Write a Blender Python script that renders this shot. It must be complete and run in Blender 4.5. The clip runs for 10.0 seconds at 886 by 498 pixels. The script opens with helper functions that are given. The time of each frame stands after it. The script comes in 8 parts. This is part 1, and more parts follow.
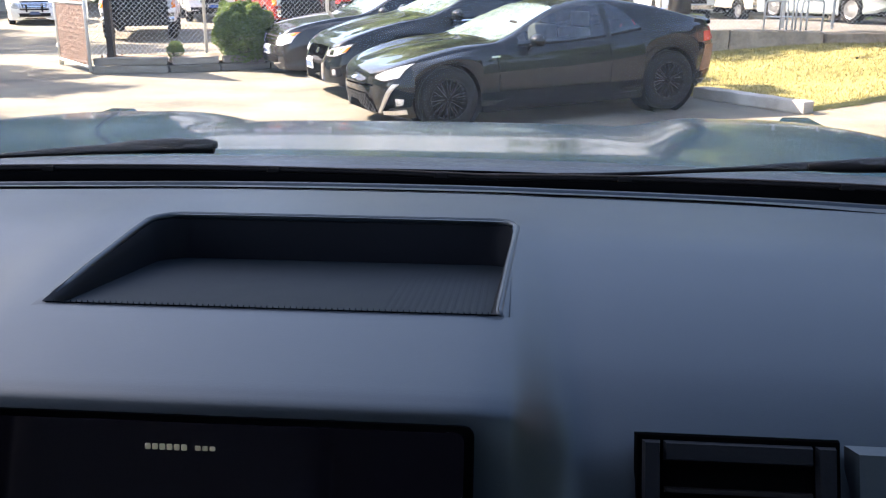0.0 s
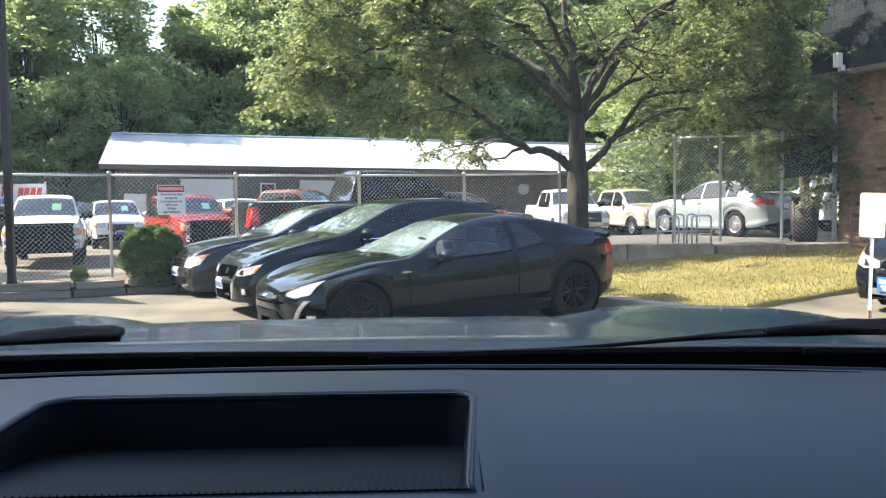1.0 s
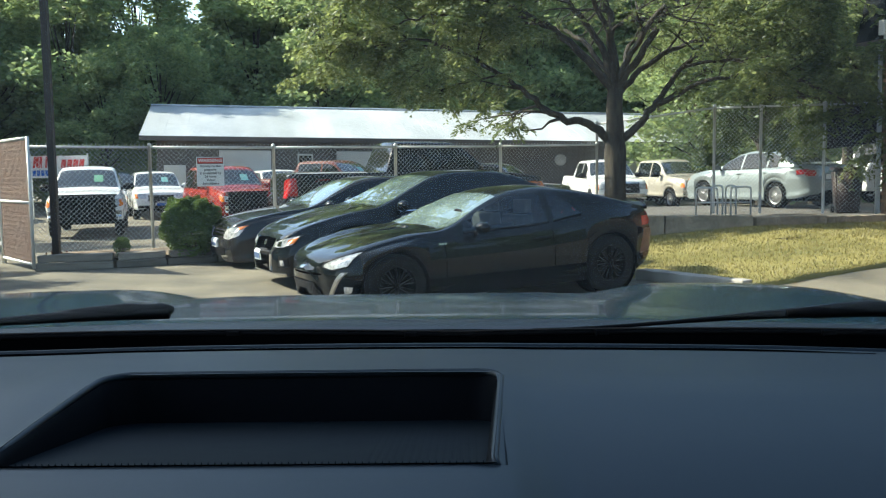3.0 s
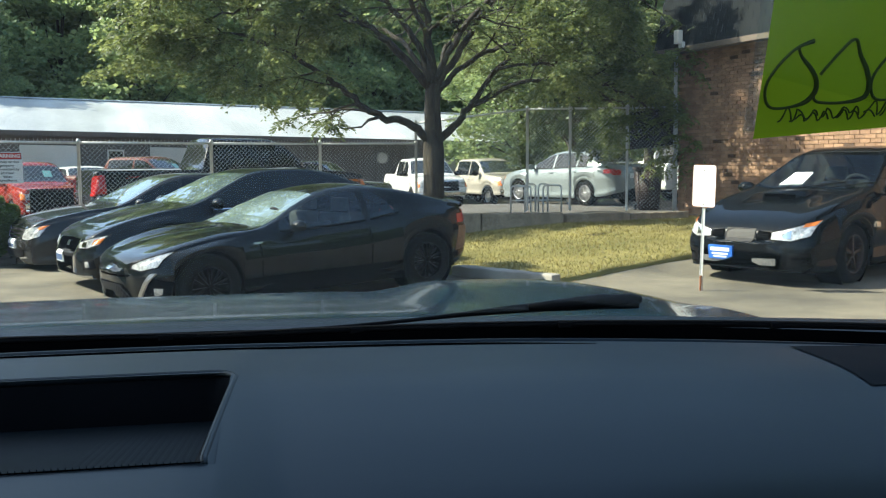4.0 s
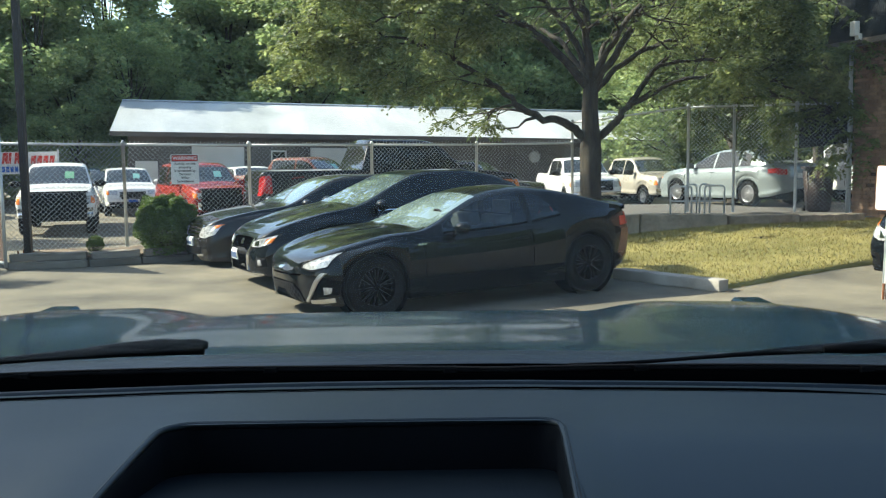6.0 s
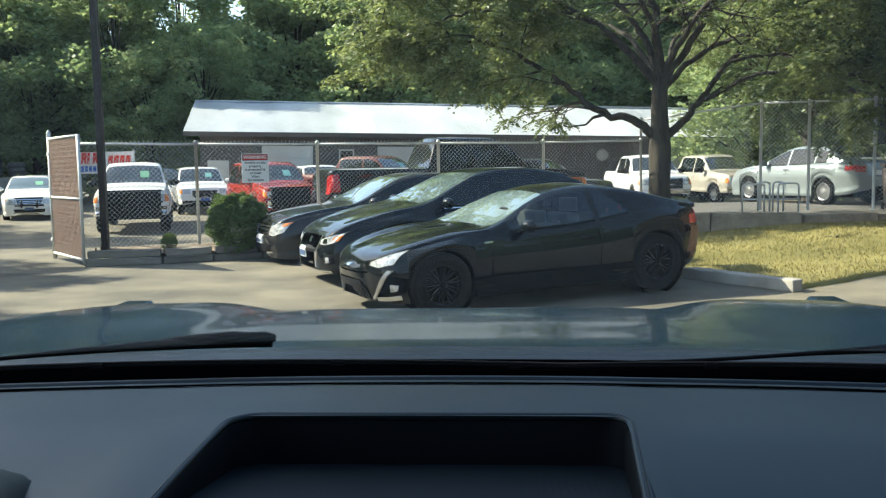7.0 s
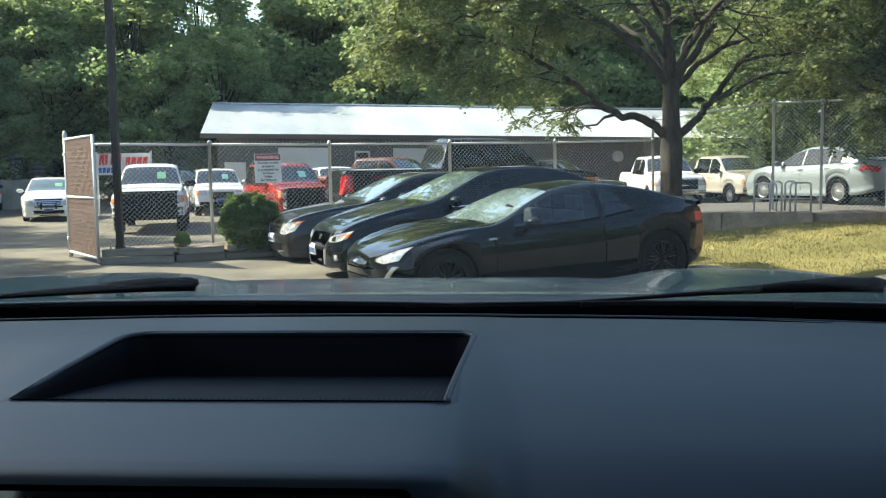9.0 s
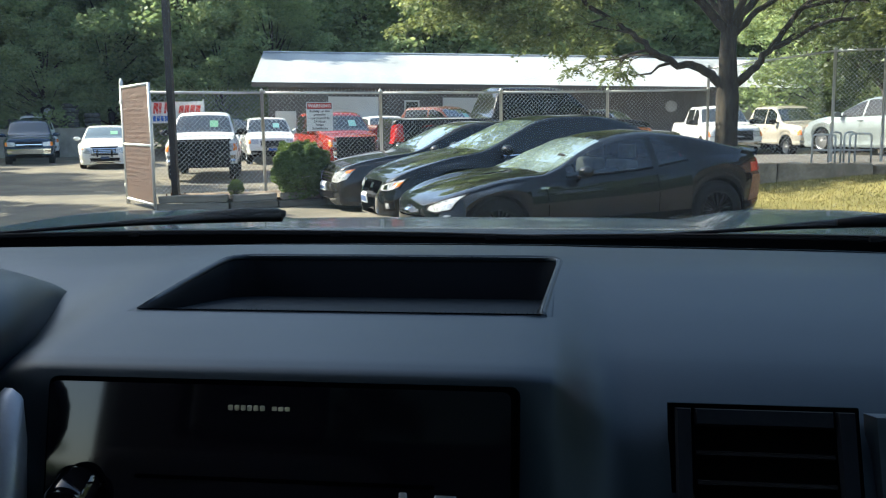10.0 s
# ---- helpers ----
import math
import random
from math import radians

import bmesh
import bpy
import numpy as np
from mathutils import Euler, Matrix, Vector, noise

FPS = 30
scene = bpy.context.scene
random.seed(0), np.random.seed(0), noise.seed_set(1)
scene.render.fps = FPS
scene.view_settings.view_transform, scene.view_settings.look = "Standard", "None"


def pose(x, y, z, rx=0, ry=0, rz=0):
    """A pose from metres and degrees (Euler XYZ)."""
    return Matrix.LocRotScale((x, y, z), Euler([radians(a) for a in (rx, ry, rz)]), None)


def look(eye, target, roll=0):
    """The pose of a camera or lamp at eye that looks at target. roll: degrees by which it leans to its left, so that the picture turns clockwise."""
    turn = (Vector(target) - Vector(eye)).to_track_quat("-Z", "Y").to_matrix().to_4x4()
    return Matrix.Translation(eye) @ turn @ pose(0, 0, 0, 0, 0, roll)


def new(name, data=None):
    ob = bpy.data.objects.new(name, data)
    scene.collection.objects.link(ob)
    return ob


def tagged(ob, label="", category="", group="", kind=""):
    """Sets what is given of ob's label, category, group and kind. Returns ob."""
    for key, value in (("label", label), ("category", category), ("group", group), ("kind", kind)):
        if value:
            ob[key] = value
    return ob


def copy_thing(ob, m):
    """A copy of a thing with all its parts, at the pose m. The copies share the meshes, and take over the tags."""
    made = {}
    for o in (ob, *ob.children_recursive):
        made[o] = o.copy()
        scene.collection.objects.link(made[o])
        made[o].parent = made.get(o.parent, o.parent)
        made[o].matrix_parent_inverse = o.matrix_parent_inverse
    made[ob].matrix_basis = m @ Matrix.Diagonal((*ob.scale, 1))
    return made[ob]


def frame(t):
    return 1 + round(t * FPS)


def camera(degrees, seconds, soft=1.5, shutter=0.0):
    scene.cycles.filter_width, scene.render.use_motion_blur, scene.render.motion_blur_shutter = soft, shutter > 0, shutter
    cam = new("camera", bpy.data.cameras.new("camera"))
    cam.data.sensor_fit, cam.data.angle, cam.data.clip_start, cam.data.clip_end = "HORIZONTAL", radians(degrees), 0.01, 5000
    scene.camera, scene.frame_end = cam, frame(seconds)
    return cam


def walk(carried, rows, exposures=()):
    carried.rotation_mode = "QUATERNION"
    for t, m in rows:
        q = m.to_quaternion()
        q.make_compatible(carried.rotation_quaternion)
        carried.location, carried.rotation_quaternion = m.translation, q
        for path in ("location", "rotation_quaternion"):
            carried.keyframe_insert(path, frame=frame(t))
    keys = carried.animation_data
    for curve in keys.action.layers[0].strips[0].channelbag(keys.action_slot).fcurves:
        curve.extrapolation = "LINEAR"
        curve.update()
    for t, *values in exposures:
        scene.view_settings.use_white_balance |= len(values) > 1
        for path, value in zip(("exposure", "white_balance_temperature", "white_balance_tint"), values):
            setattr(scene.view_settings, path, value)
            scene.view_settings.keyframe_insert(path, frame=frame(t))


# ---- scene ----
cam = camera(51.5, 10.0, 1.2)
PATH = [
    (0, (0.02, 0.148, 1.486), (0.0, 2.063, 0.907), 0.1),
    (0.5, (0.03, 0.14, 1.482), (0.204, 2.096, 1.103), -0.2),
    (1, (-0.007, 0.228, 1.427), (0.171, 2.217, 1.313), -0.8),
    (1.5, (0.01, 0.169, 1.452), (0.188, 2.16, 1.386), -0.7),
    (2, (-0.038, 0.263, 1.423), (0.108, 2.251, 1.255), -0.4),
    (2.2, (-0.047, 0.26, 1.422), (0.043, 2.25, 1.242), -0.8),
    (3.3, (0.062, 0.161, 1.448), (0.172, 2.151, 1.272), -1.0),
    (3.5, (0.108, 0.154, 1.423), (0.313, 2.135, 1.241), -0.8),
    (4, (0.066, 0.151, 1.448), (0.54, 2.085, 1.262), -0.5),
    (4.5, (0.055, 0.153, 1.459), (0.576, 2.075, 1.276), -0.7),
    (5, (0.019, 0.198, 1.446), (0.557, 2.115, 1.257), -0.6),
    (5.5, (-0.004, 0.204, 1.461), (0.491, 2.132, 1.272), -0.7),
    (6, (-0.076, 0.197, 1.487), (0.081, 2.182, 1.301), -0.7),
    (6.2, (-0.082, 0.209, 1.479), (-0.001, 2.198, 1.29), -0.7),
    (7.3, (-0.065, 0.188, 1.483), (-0.06, 2.179, 1.298), -1.0),
    (7.5, (0.004, 0.156, 1.464), (0.001, 2.148, 1.283), -1.1),
    (8, (0.096, 0.103, 1.428), (0.088, 2.095, 1.249), -1.1),
    (8.5, (0.082, 0.061, 1.451), (0.06, 2.053, 1.271), -0.9),
    (9, (0.06, 0.098, 1.428), (0.033, 2.09, 1.247), -1.0),
    (9.5, (0.042, 0.077, 1.387), (-0.025, 2.068, 1.21), -1.0),
    (10, (0.023, 0.055, 1.411), (-0.109, 2.03, 1.125), -0.8),
]
EXPOSURE = [(0, 2.98, 6900, 23), (0.3, 2.83, 6850, 21), (0.6, 2.48, 6750, 18), (1.0, 2.20, 6600, 14), (1.5, 1.82, 6450, 10), (2.2, 1.60, 6400, 6), (3.3, 1.56, 6350, 3), (5.0, 1.54, 6350, 3), (7.0, 1.63, 6550, 4), (9.5, 1.70, 6500, 5), (10.0, 1.83, 6450, 7)]
walk(cam, [(t, look(eye, target, roll)) for t, eye, target, roll in PATH], EXPOSURE)

# ---------------------------------------------------------------- light
SUN_FROM = Vector((-0.91, 0.31, 0.74)).normalized()
world = bpy.data.worlds.new("sky")
scene.world = world
world.use_nodes = True
wn = world.node_tree
sky = wn.nodes.new("ShaderNodeTexSky")
sky.sky_type = "NISHITA"
sky.sun_disc = False
sky.sun_elevation = math.asin(SUN_FROM.z)
sky.sun_rotation = math.atan2(SUN_FROM.x, SUN_FROM.y)
sky.air_density, sky.dust_density, sky.ozone_density = 1.0, 1.6, 1.0
wn.links.new(sky.outputs[0], wn.nodes["Background"].inputs[0])
wn.nodes["Background"].inputs[1].default_value = 0.12
sun = new("sun", bpy.data.lights.new("sun", "SUN"))
sun.data.energy, sun.data.angle, sun.data.color = 4.6, radians(0.6), (1.0, 0.91, 0.77)
sun.matrix_world = look(SUN_FROM * 60, (0, 0, 0))


# ---------------------------------------------------------------- materials
def shader(name, rgb, rough=0.6, metal=0.0, spec=0.5, coat=0.0):
    m = bpy.data.materials.new(name)
    m.use_nodes = True
    b = m.node_tree.nodes["Principled BSDF"]
    b.inputs["Base Color"].default_value = (*rgb, 1)
    b.inputs["Roughness"].default_value = rough
    b.inputs["Metallic"].default_value = metal
    b.inputs["Specular IOR Level"].default_value = spec
    b.inputs["Coat Weight"].default_value = coat
    b.inputs["Coat Roughness"].default_value = 0.03
    b.inputs["Coat IOR"].default_value = 1.31
    return m


def varied(name, dark, light, scale=4.0, fine=60.0, rough=0.7, metal=0.0, bump=0.3, depth=0.004, spec=0.4, random=0.0,
           rough_var=0.12, stretch=(1, 1, 1), coat=0.0, island=0.0):
    """Two scales of noise between two colours, with a fine bump. random: brightness shift object by object."""
    m = shader(name, light, rough, metal, spec, coat)
    t = m.node_tree
    n, link, b = t.nodes, t.links.new, m.node_tree.nodes["Principled BSDF"]
    co = n.new("ShaderNodeTexCoord")
    mp = n.new("ShaderNodeMapping")
    mp.inputs["Scale"].default_value = stretch
    link(co.outputs["Object"], mp.inputs[0])
    big, small = n.new("ShaderNodeTexNoise"), n.new("ShaderNodeTexNoise")
    for tex, s, d in ((big, scale, 5), (small, fine, 3)):
        tex.inputs["Scale"].default_value = s
        tex.inputs["Detail"].default_value = d
        tex.inputs["Roughness"].default_value = 0.6
        link(mp.outputs[0], tex.inputs["Vector"])
    add = n.new("ShaderNodeMath")
    add.operation = "MULTIPLY_ADD"
    add.inputs[1].default_value = 0.35
    link(small.outputs[0], add.inputs[0])
    link(big.outputs[0], add.inputs[2])
    ramp = n.new("ShaderNodeMapRange")
    ramp.inputs["From Min"].default_value, ramp.inputs["From Max"].default_value = 0.45, 0.9
    link(add.outputs[0], ramp.inputs["Value"])
    mix = n.new("ShaderNodeMix")
    mix.data_type = "RGBA"
    mix.inputs[6].default_value, mix.inputs[7].default_value = (*dark, 1), (*light, 1)
    link(ramp.outputs[0], mix.inputs[0])
    colour = mix.outputs[2]
    if random or island:
        hsv = n.new("ShaderNodeHueSaturation")
        mr = n.new("ShaderNodeMapRange")
        k = random or island
        mr.inputs["To Min"].default_value, mr.inputs["To Max"].default_value = 1 - k, 1 + k
        if island:
            link(n.new("ShaderNodeNewGeometry").outputs["Random Per Island"], mr.inputs["Value"])
        else:
            link(n.new("ShaderNodeObjectInfo").outputs["Random"], mr.inputs["Value"])
        link(mr.outputs[0], hsv.inputs["Value"])
        link(colour, hsv.inputs["Color"])
        colour = hsv.outputs[0]
    link(colour, b.inputs["Base Color"])
    rr = n.new("ShaderNodeMapRange")
    rr.inputs["To Min"].default_value, rr.inputs["To Max"].default_value = rough - rough_var, min(1, rough + rough_var)
    link(big.outputs[0], rr.inputs["Value"])
    link(rr.outputs[0], b.inputs["Roughness"])
    bp = n.new("ShaderNodeBump")
    bp.inputs["Strength"].default_value, bp.inputs["Distance"].default_value = bump, depth
    link(small.outputs[0], bp.inputs["Height"])
    link(bp.outputs[0], b.inputs["Normal"])
    return m


def leafy(name, dark, light, trans=0.45):
    """Leaf: diffuse and translucent, its colour varied from clump to clump."""
    m = bpy.data.materials.new(name)
    m.use_nodes = True
    t = m.node_tree
    n, link = t.nodes, t.links.new
    b = n["Principled BSDF"]
    b.inputs["Roughness"].default_value = 0.5
    b.inputs["Specular IOR Level"].default_value = 0.35
    geo = n.new("ShaderNodeNewGeometry")
    noise_tex = n.new("ShaderNodeTexNoise")
    noise_tex.inputs["Scale"].default_value = 0.35
    co = n.new("ShaderNodeTexCoord")
    link(co.outputs["Object"], noise_tex.inputs["Vector"])
    avg = n.new("ShaderNodeMath")
    avg.operation = "MULTIPLY_ADD"
    avg.inputs[1].default_value = 0.6
    link(geo.outputs["Random Per Island"], avg.inputs[0])
    sub = n.new("ShaderNodeMath")
    sub.operation = "MULTIPLY_ADD"
    sub.inputs[1].default_value, sub.inputs[2].default_value = 0.9, -0.25
    link(noise_tex.outputs[0], sub.inputs[0])
    link(sub.outputs[0], avg.inputs[2])
    mix = n.new("ShaderNodeMix")
    mix.data_type = "RGBA"
    mix.inputs[6].default_value, mix.inputs[7].default_value = (*dark, 1), (*light, 1)
    link(avg.outputs[0], mix.inputs[0])
    link(mix.outputs[2], b.inputs["Base Color"])
    tr = n.new("ShaderNodeBsdfTranslucent")
    hsv = n.new("ShaderNodeHueSaturation")
    hsv.inputs["Value"].default_value = 1.65
    hsv.inputs["Hue"].default_value = 0.485
    link(mix.outputs[2], hsv.inputs["Color"])
    link(hsv.outputs[0], tr.inputs["Color"])
    ms = n.new("ShaderNodeMixShader")
    ms.inputs[0].default_value = trans
    link(b.outputs[0], ms.inputs[1])
    link(tr.outputs[0], ms.inputs[2])
    link(ms.outputs[0], n["Material Output"].inputs[0])
    return m


def pane_glass(name, tint=(0.9, 0.95, 0.93), gloss=0.06):
    """Thin clear pane: see-through with a weak mirror on top."""
    m = bpy.data.materials.new(name)
    m.use_nodes = True
    n, link = m.node_tree.nodes, m.node_tree.links.new
    n.remove(n["Principled BSDF"])
    a, g, ms, f = (n.new("ShaderNodeBsdfTransparent"), n.new("ShaderNodeBsdfGlossy"), n.new("ShaderNodeMixShader"), n.new("ShaderNodeFresnel"))
    a.inputs[0].default_value = (*tint, 1)
    g.inputs["Roughness"].default_value = 0.02
    mul = n.new("ShaderNodeMath")
    mul.operation = "MULTIPLY"
    mul.inputs[1].default_value = gloss / 0.06
    f.inputs[0].default_value = 1.45
    link(f.outputs[0], mul.inputs[0])
    link(mul.outputs[0], ms.inputs[0])
    link(a.outputs[0], ms.inputs[1])
    link(g.outputs[0], ms.inputs[2])
    link(ms.outputs[0], n["Material Output"].inputs[0])
    return m


M = dict(
    asphalt=varied("worn_asphalt", (0.064, 0.060, 0.050), (0.225, 0.197, 0.143), 0.75, 40, 0.9, bump=0.5, depth=0.006, spec=0.25),
    lot=varied("old_asphalt_lot", (0.09, 0.085, 0.078), (0.15, 0.14, 0.125), 0.4, 30, 0.92, bump=0.3, spec=0.2),
    lawn=varied("dry_lawn", (0.12, 0.115, 0.04), (0.30, 0.255, 0.095), 0.9, 45, 0.95, bump=0.8, depth=0.02, spec=0.1),
    concrete=varied("weathered_concrete", (0.22, 0.20, 0.17), (0.42, 0.39, 0.34), 2.0, 40, 0.9, bump=0.4),
    old_wall=varied("stained_concrete", (0.13, 0.10, 0.07), (0.40, 0.33, 0.23), 2.2, 25, 0.92, bump=0.6, depth=0.01),
    tie=varied("weathered_timber", (0.080, 0.068, 0.052), (0.25, 0.22, 0.178), 3, 50, 0.9, bump=0.6, stretch=(0.4, 3, 3), random=0.25),
    soil=varied("dry_soil", (0.10, 0.07, 0.045), (0.24, 0.18, 0.12), 3, 40, 0.95, bump=0.8, depth=0.01),
    galv=varied("galvanised_steel", (0.48, 0.49, 0.48), (0.68, 0.69, 0.67), 5, 80, 0.5, 0.35, bump=0.1),
    slat=varied("brown_privacy_slat", (0.10, 0.052, 0.036), (0.17, 0.092, 0.062), 3, 40, 0.7, bump=0.15),
    dark_screen=varied("black_screen", (0.005, 0.005, 0.005), (0.012, 0.012, 0.012), 3, 40, 0.8, bump=0.1, spec=0.2),
    bronze=varied("bronze_paint", (0.022, 0.017, 0.014), (0.045, 0.035, 0.03), 3, 60, 0.55, bump=0.1),
    bark=varied("bark", (0.024, 0.021, 0.016), (0.085, 0.072, 0.054), 4, 30, 0.95, bump=1.0, depth=0.03, stretch=(3, 3, 0.7)),
    leaf=leafy("locust_leaf", (0.038, 0.064, 0.023), (0.200, 0.236, 0.086), 0.47),
    # leaf behind the tall fence: its shade is put into a darker green
    shade_dark_leaf=leafy("leaf_darkened_for_shade", (0.026, 0.048, 0.018), (0.105, 0.135, 0.046), 0.38),
    wood_leaf=leafy("woodland_leaf", (0.108, 0.176, 0.080), (0.268, 0.318, 0.130), 0.48),
    shrub_leaf=leafy("yew_leaf", (0.045, 0.085, 0.02), (0.13, 0.19, 0.05), 0.3),
    brick=varied("brown_brick", (0.165, 0.092, 0.055), (0.355, 0.220, 0.136), 3, 60, 0.9, bump=0.5, random=0.20),
    brick_joined=varied("brown_brick_far", (0.165, 0.092, 0.055), (0.355, 0.220, 0.136), 3, 60, 0.9, bump=0.5, island=0.20),
    mortar=varied("mortar", (0.155, 0.100, 0.064), (0.235, 0.160, 0.104), 4, 60, 0.95, bump=0.4),
    shingle=varied("dark_shingle", (0.009, 0.011, 0.012), (0.027, 0.030, 0.031), 3, 60, 0.95, bump=0.5, random=0.18, spec=0.03),
    trim_white=varied("painted_trim", (0.55, 0.52, 0.46), (0.72, 0.69, 0.62), 2, 40, 0.6, bump=0.1),
    metal_roof=varied("bare_metal_roof", (0.40, 0.43, 0.45), (0.78, 0.80, 0.80), 0.45, 8, 0.42, 0.35, bump=0.08, stretch=(1, 0.25, 1)),
    shed_wall=varied("grey_brown_siding", (0.075, 0.065, 0.058), (0.12, 0.105, 0.095), 0.8, 20, 0.8, bump=0.2),
    door_white=varied("white_door_paint", (0.52, 0.50, 0.46), (0.68, 0.66, 0.61), 1, 30, 0.6, bump=0.1),
    # near-black; puts shade of gaps, openings and undersides into colour; also plain black parts
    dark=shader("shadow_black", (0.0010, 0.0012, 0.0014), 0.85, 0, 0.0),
    rubber=varied("tyre_rubber", (0.0035, 0.0035, 0.0035), (0.008, 0.008, 0.008), 6, 60, 0.9, bump=0.3, spec=0.15),
    rim_black=shader("black_alloy", (0.004, 0.004, 0.005), 0.4, 0.0, 0.15),
    rim_silver=varied("silver_alloy", (0.45, 0.45, 0.46), (0.62, 0.62, 0.62), 8, 60, 0.35, 0.9, bump=0.05),
    chrome=shader("chrome", (0.75, 0.75, 0.76), 0.12, 1.0),
    glass_car=shader("tinted_car_glass", (0.010, 0.013, 0.014), 0.03, 0.0, 0.45),
    glass_light=shader("windscreen_glass", (0.035, 0.042, 0.043), 0.03, 0.0, 0.9, 1.0),
    lamp_clear=varied("headlamp_lens", (0.20, 0.205, 0.21), (0.85, 0.86, 0.85), 22, 90, 0.12, 0.25, bump=0.25, spec=0.9, coat=1.0),
    lamp_amber=shader("amber_lens", (0.75, 0.19, 0.02), 0.15, 0.0, 0.8),
    lamp_red=shader("red_lens", (0.42, 0.012, 0.012), 0.15, 0.0, 0.8),
    trim_black=varied("black_plastic", (0.004, 0.004, 0.0045), (0.009, 0.009, 0.010), 8, 90, 0.55, bump=0.2, spec=0.09),
    white=varied("white_sign", (0.70, 0.70, 0.67), (0.82, 0.82, 0.79), 3, 40, 0.45, bump=0.05),
    red=shader("sign_red", (0.55, 0.03, 0.02), 0.5),
    ink=shader("sign_black", (0.02, 0.02, 0.02), 0.6),
    blue=varied("sign_blue", (0.015, 0.09, 0.40), (0.03, 0.14, 0.52), 6, 60, 0.4, bump=0.05),
    rust=varied("rust", (0.10, 0.035, 0.015), (0.26, 0.11, 0.05), 8, 60, 0.9, bump=0.4),
)


def burnt(m, share=0.045):
    """A few bricks burnt almost black in the kiln."""
    n, link = m.node_tree.nodes, m.node_tree.links.new
    hsv = next(k for k in n if k.bl_idname == "ShaderNodeHueSaturation")
    value = hsv.inputs["Value"].links[0].from_node
    chance = value.inputs["Value"].links[0].from_socket
    spread, over, low, mul = (n.new("ShaderNodeMath") for _ in range(4))
    spread.operation, over.operation, low.operation, mul.operation = "MULTIPLY", "FRACT", "GREATER_THAN", "MULTIPLY"
    spread.inputs[1].default_value = 37.0
    link(chance, spread.inputs[0]), link(spread.outputs[0], over.inputs[0]), link(over.outputs[0], low.inputs[0])
    low.inputs[1].default_value = share
    to = n.new("ShaderNodeMapRange")
    to.inputs["To Min"].default_value = 0.3
    link(low.outputs[0], to.inputs["Value"])
    link(value.outputs[0], mul.inputs[0]), link(to.outputs[0], mul.inputs[1]), link(mul.outputs[0], hsv.inputs["Value"])


burnt(M["brick"]), burnt(M["brick_joined"])


def paint(name, rgb, rough=0.22, flake=0.25, metal=0.0):
    d = tuple(c * (1 - flake) for c in rgb)
    m = varied(name, d, rgb, 1.5, 200, rough, metal, bump=0.02, depth=0.001, spec=0.02, coat=1.0, rough_var=0.05)
    m.node_tree.nodes["Principled BSDF"].inputs["Coat IOR"].default_value = 1.37
    return m


# ---------------------------------------------------------------- mesh helpers
def obj(name, bm, material, parent=None, label="", smooth=False):
    me = bpy.data.meshes.new(name)
    bm.normal_update()
    bm.to_mesh(me)
    bm.free()
    ob = new(name, me)
    for mt in material if isinstance(material, (list, tuple)) else [material]:
        me.materials.append(mt)
    if smooth:
        for p in me.polygons:
            p.use_smooth = True
    if parent is not None:
        ob.parent = parent
    if label:
        ob["label"] = label
    return ob


def part(name, bm, material, parent, label="", smooth=False):
    return obj(name, bm, material, parent, label, smooth)


def thing(name, m, label, category, group="", kind=""):
    e = new(name)
    e.empty_display_size = 0.2
    e.matrix_world = m
    return tagged(e, label, category, group, kind)


def box(bm, x0, x1, y0, y1, z0, z1, bevel=0.0, seg=1):
    r = bmesh.ops.create_cube(bm, size=1, matrix=Matrix.Translation(((x0 + x1) / 2, (y0 + y1) / 2, (z0 + z1) / 2)) @ Matrix.Diagonal((x1 - x0, y1 - y0, z1 - z0, 1)))
    if bevel:
        es = {e for v in r["verts"] for e in v.link_edges}
        bmesh.ops.bevel(bm, geom=list(es), offset=bevel, segments=seg, affect="EDGES", profile=0.7)
    return bm


def boxed(*a, **k):
    return box(bmesh.new(), *a, **k)


def tube(bm, pts, radii, n=8, cap=True):
    """A tapered tube through the points."""
    rings = []
    pts = [Vector(p) for p in pts]
    if not isinstance(radii, (list, tuple)):
        radii = [radii] * len(pts)
    side = None
    for i, p in enumerate(pts):
        d = (pts[min(i + 1, len(pts) - 1)] - pts[max(i - 1, 0)]).normalized()
        if side is None:
            side = d.orthogonal().normalized()
        else:
            side = (side - d * side.dot(d)).normalized()
        up = d.cross(side)
        rings.append([bm.verts.new(p + (side * math.cos(a) + up * math.sin(a)) * radii[i]) for a in (2 * math.pi * k / n for k in range(n))])
    for a, b in zip(rings, rings[1:]):
        for k in range(n):
            bm.faces.new((a[k], a[(k + 1) % n], b[(k + 1) % n], b[k]))
    if cap:
        bm.faces.new(rings[0][::-1])
        bm.faces.new(rings[-1])
    return bm


def tubed(*a, **k):
    return tube(bmesh.new(), *a, **k)


def lathe(bm, prof, n=32, axis="Y", m=Matrix()):
    """Revolve (radius, offset) pairs about an axis."""
    rings = []
    for r, o in prof:
        ring = []
        for k in range(n):
            a = 2 * math.pi * k / n
            c, s = r * math.cos(a), r * math.sin(a)
            ring.append(bm.verts.new(m @ Vector((c, o, s) if axis == "Y" else (c, s, o))))
        rings.append(ring)
    for a, b in zip(rings, rings[1:]):
        for k in range(n):
            bm.faces.new((a[k], a[(k + 1) % n], b[(k + 1) % n], b[k]))
    return bm


def sheet(bm, rows):
    """Quads over a grid of points."""
    vs = [[bm.verts.new(p) for p in r] for r in rows]
    for a, b in zip(vs, vs[1:]):
        for k in range(len(a) - 1):
            bm.faces.new((a[k], a[k + 1], b[k + 1], b[k]))
    return vs


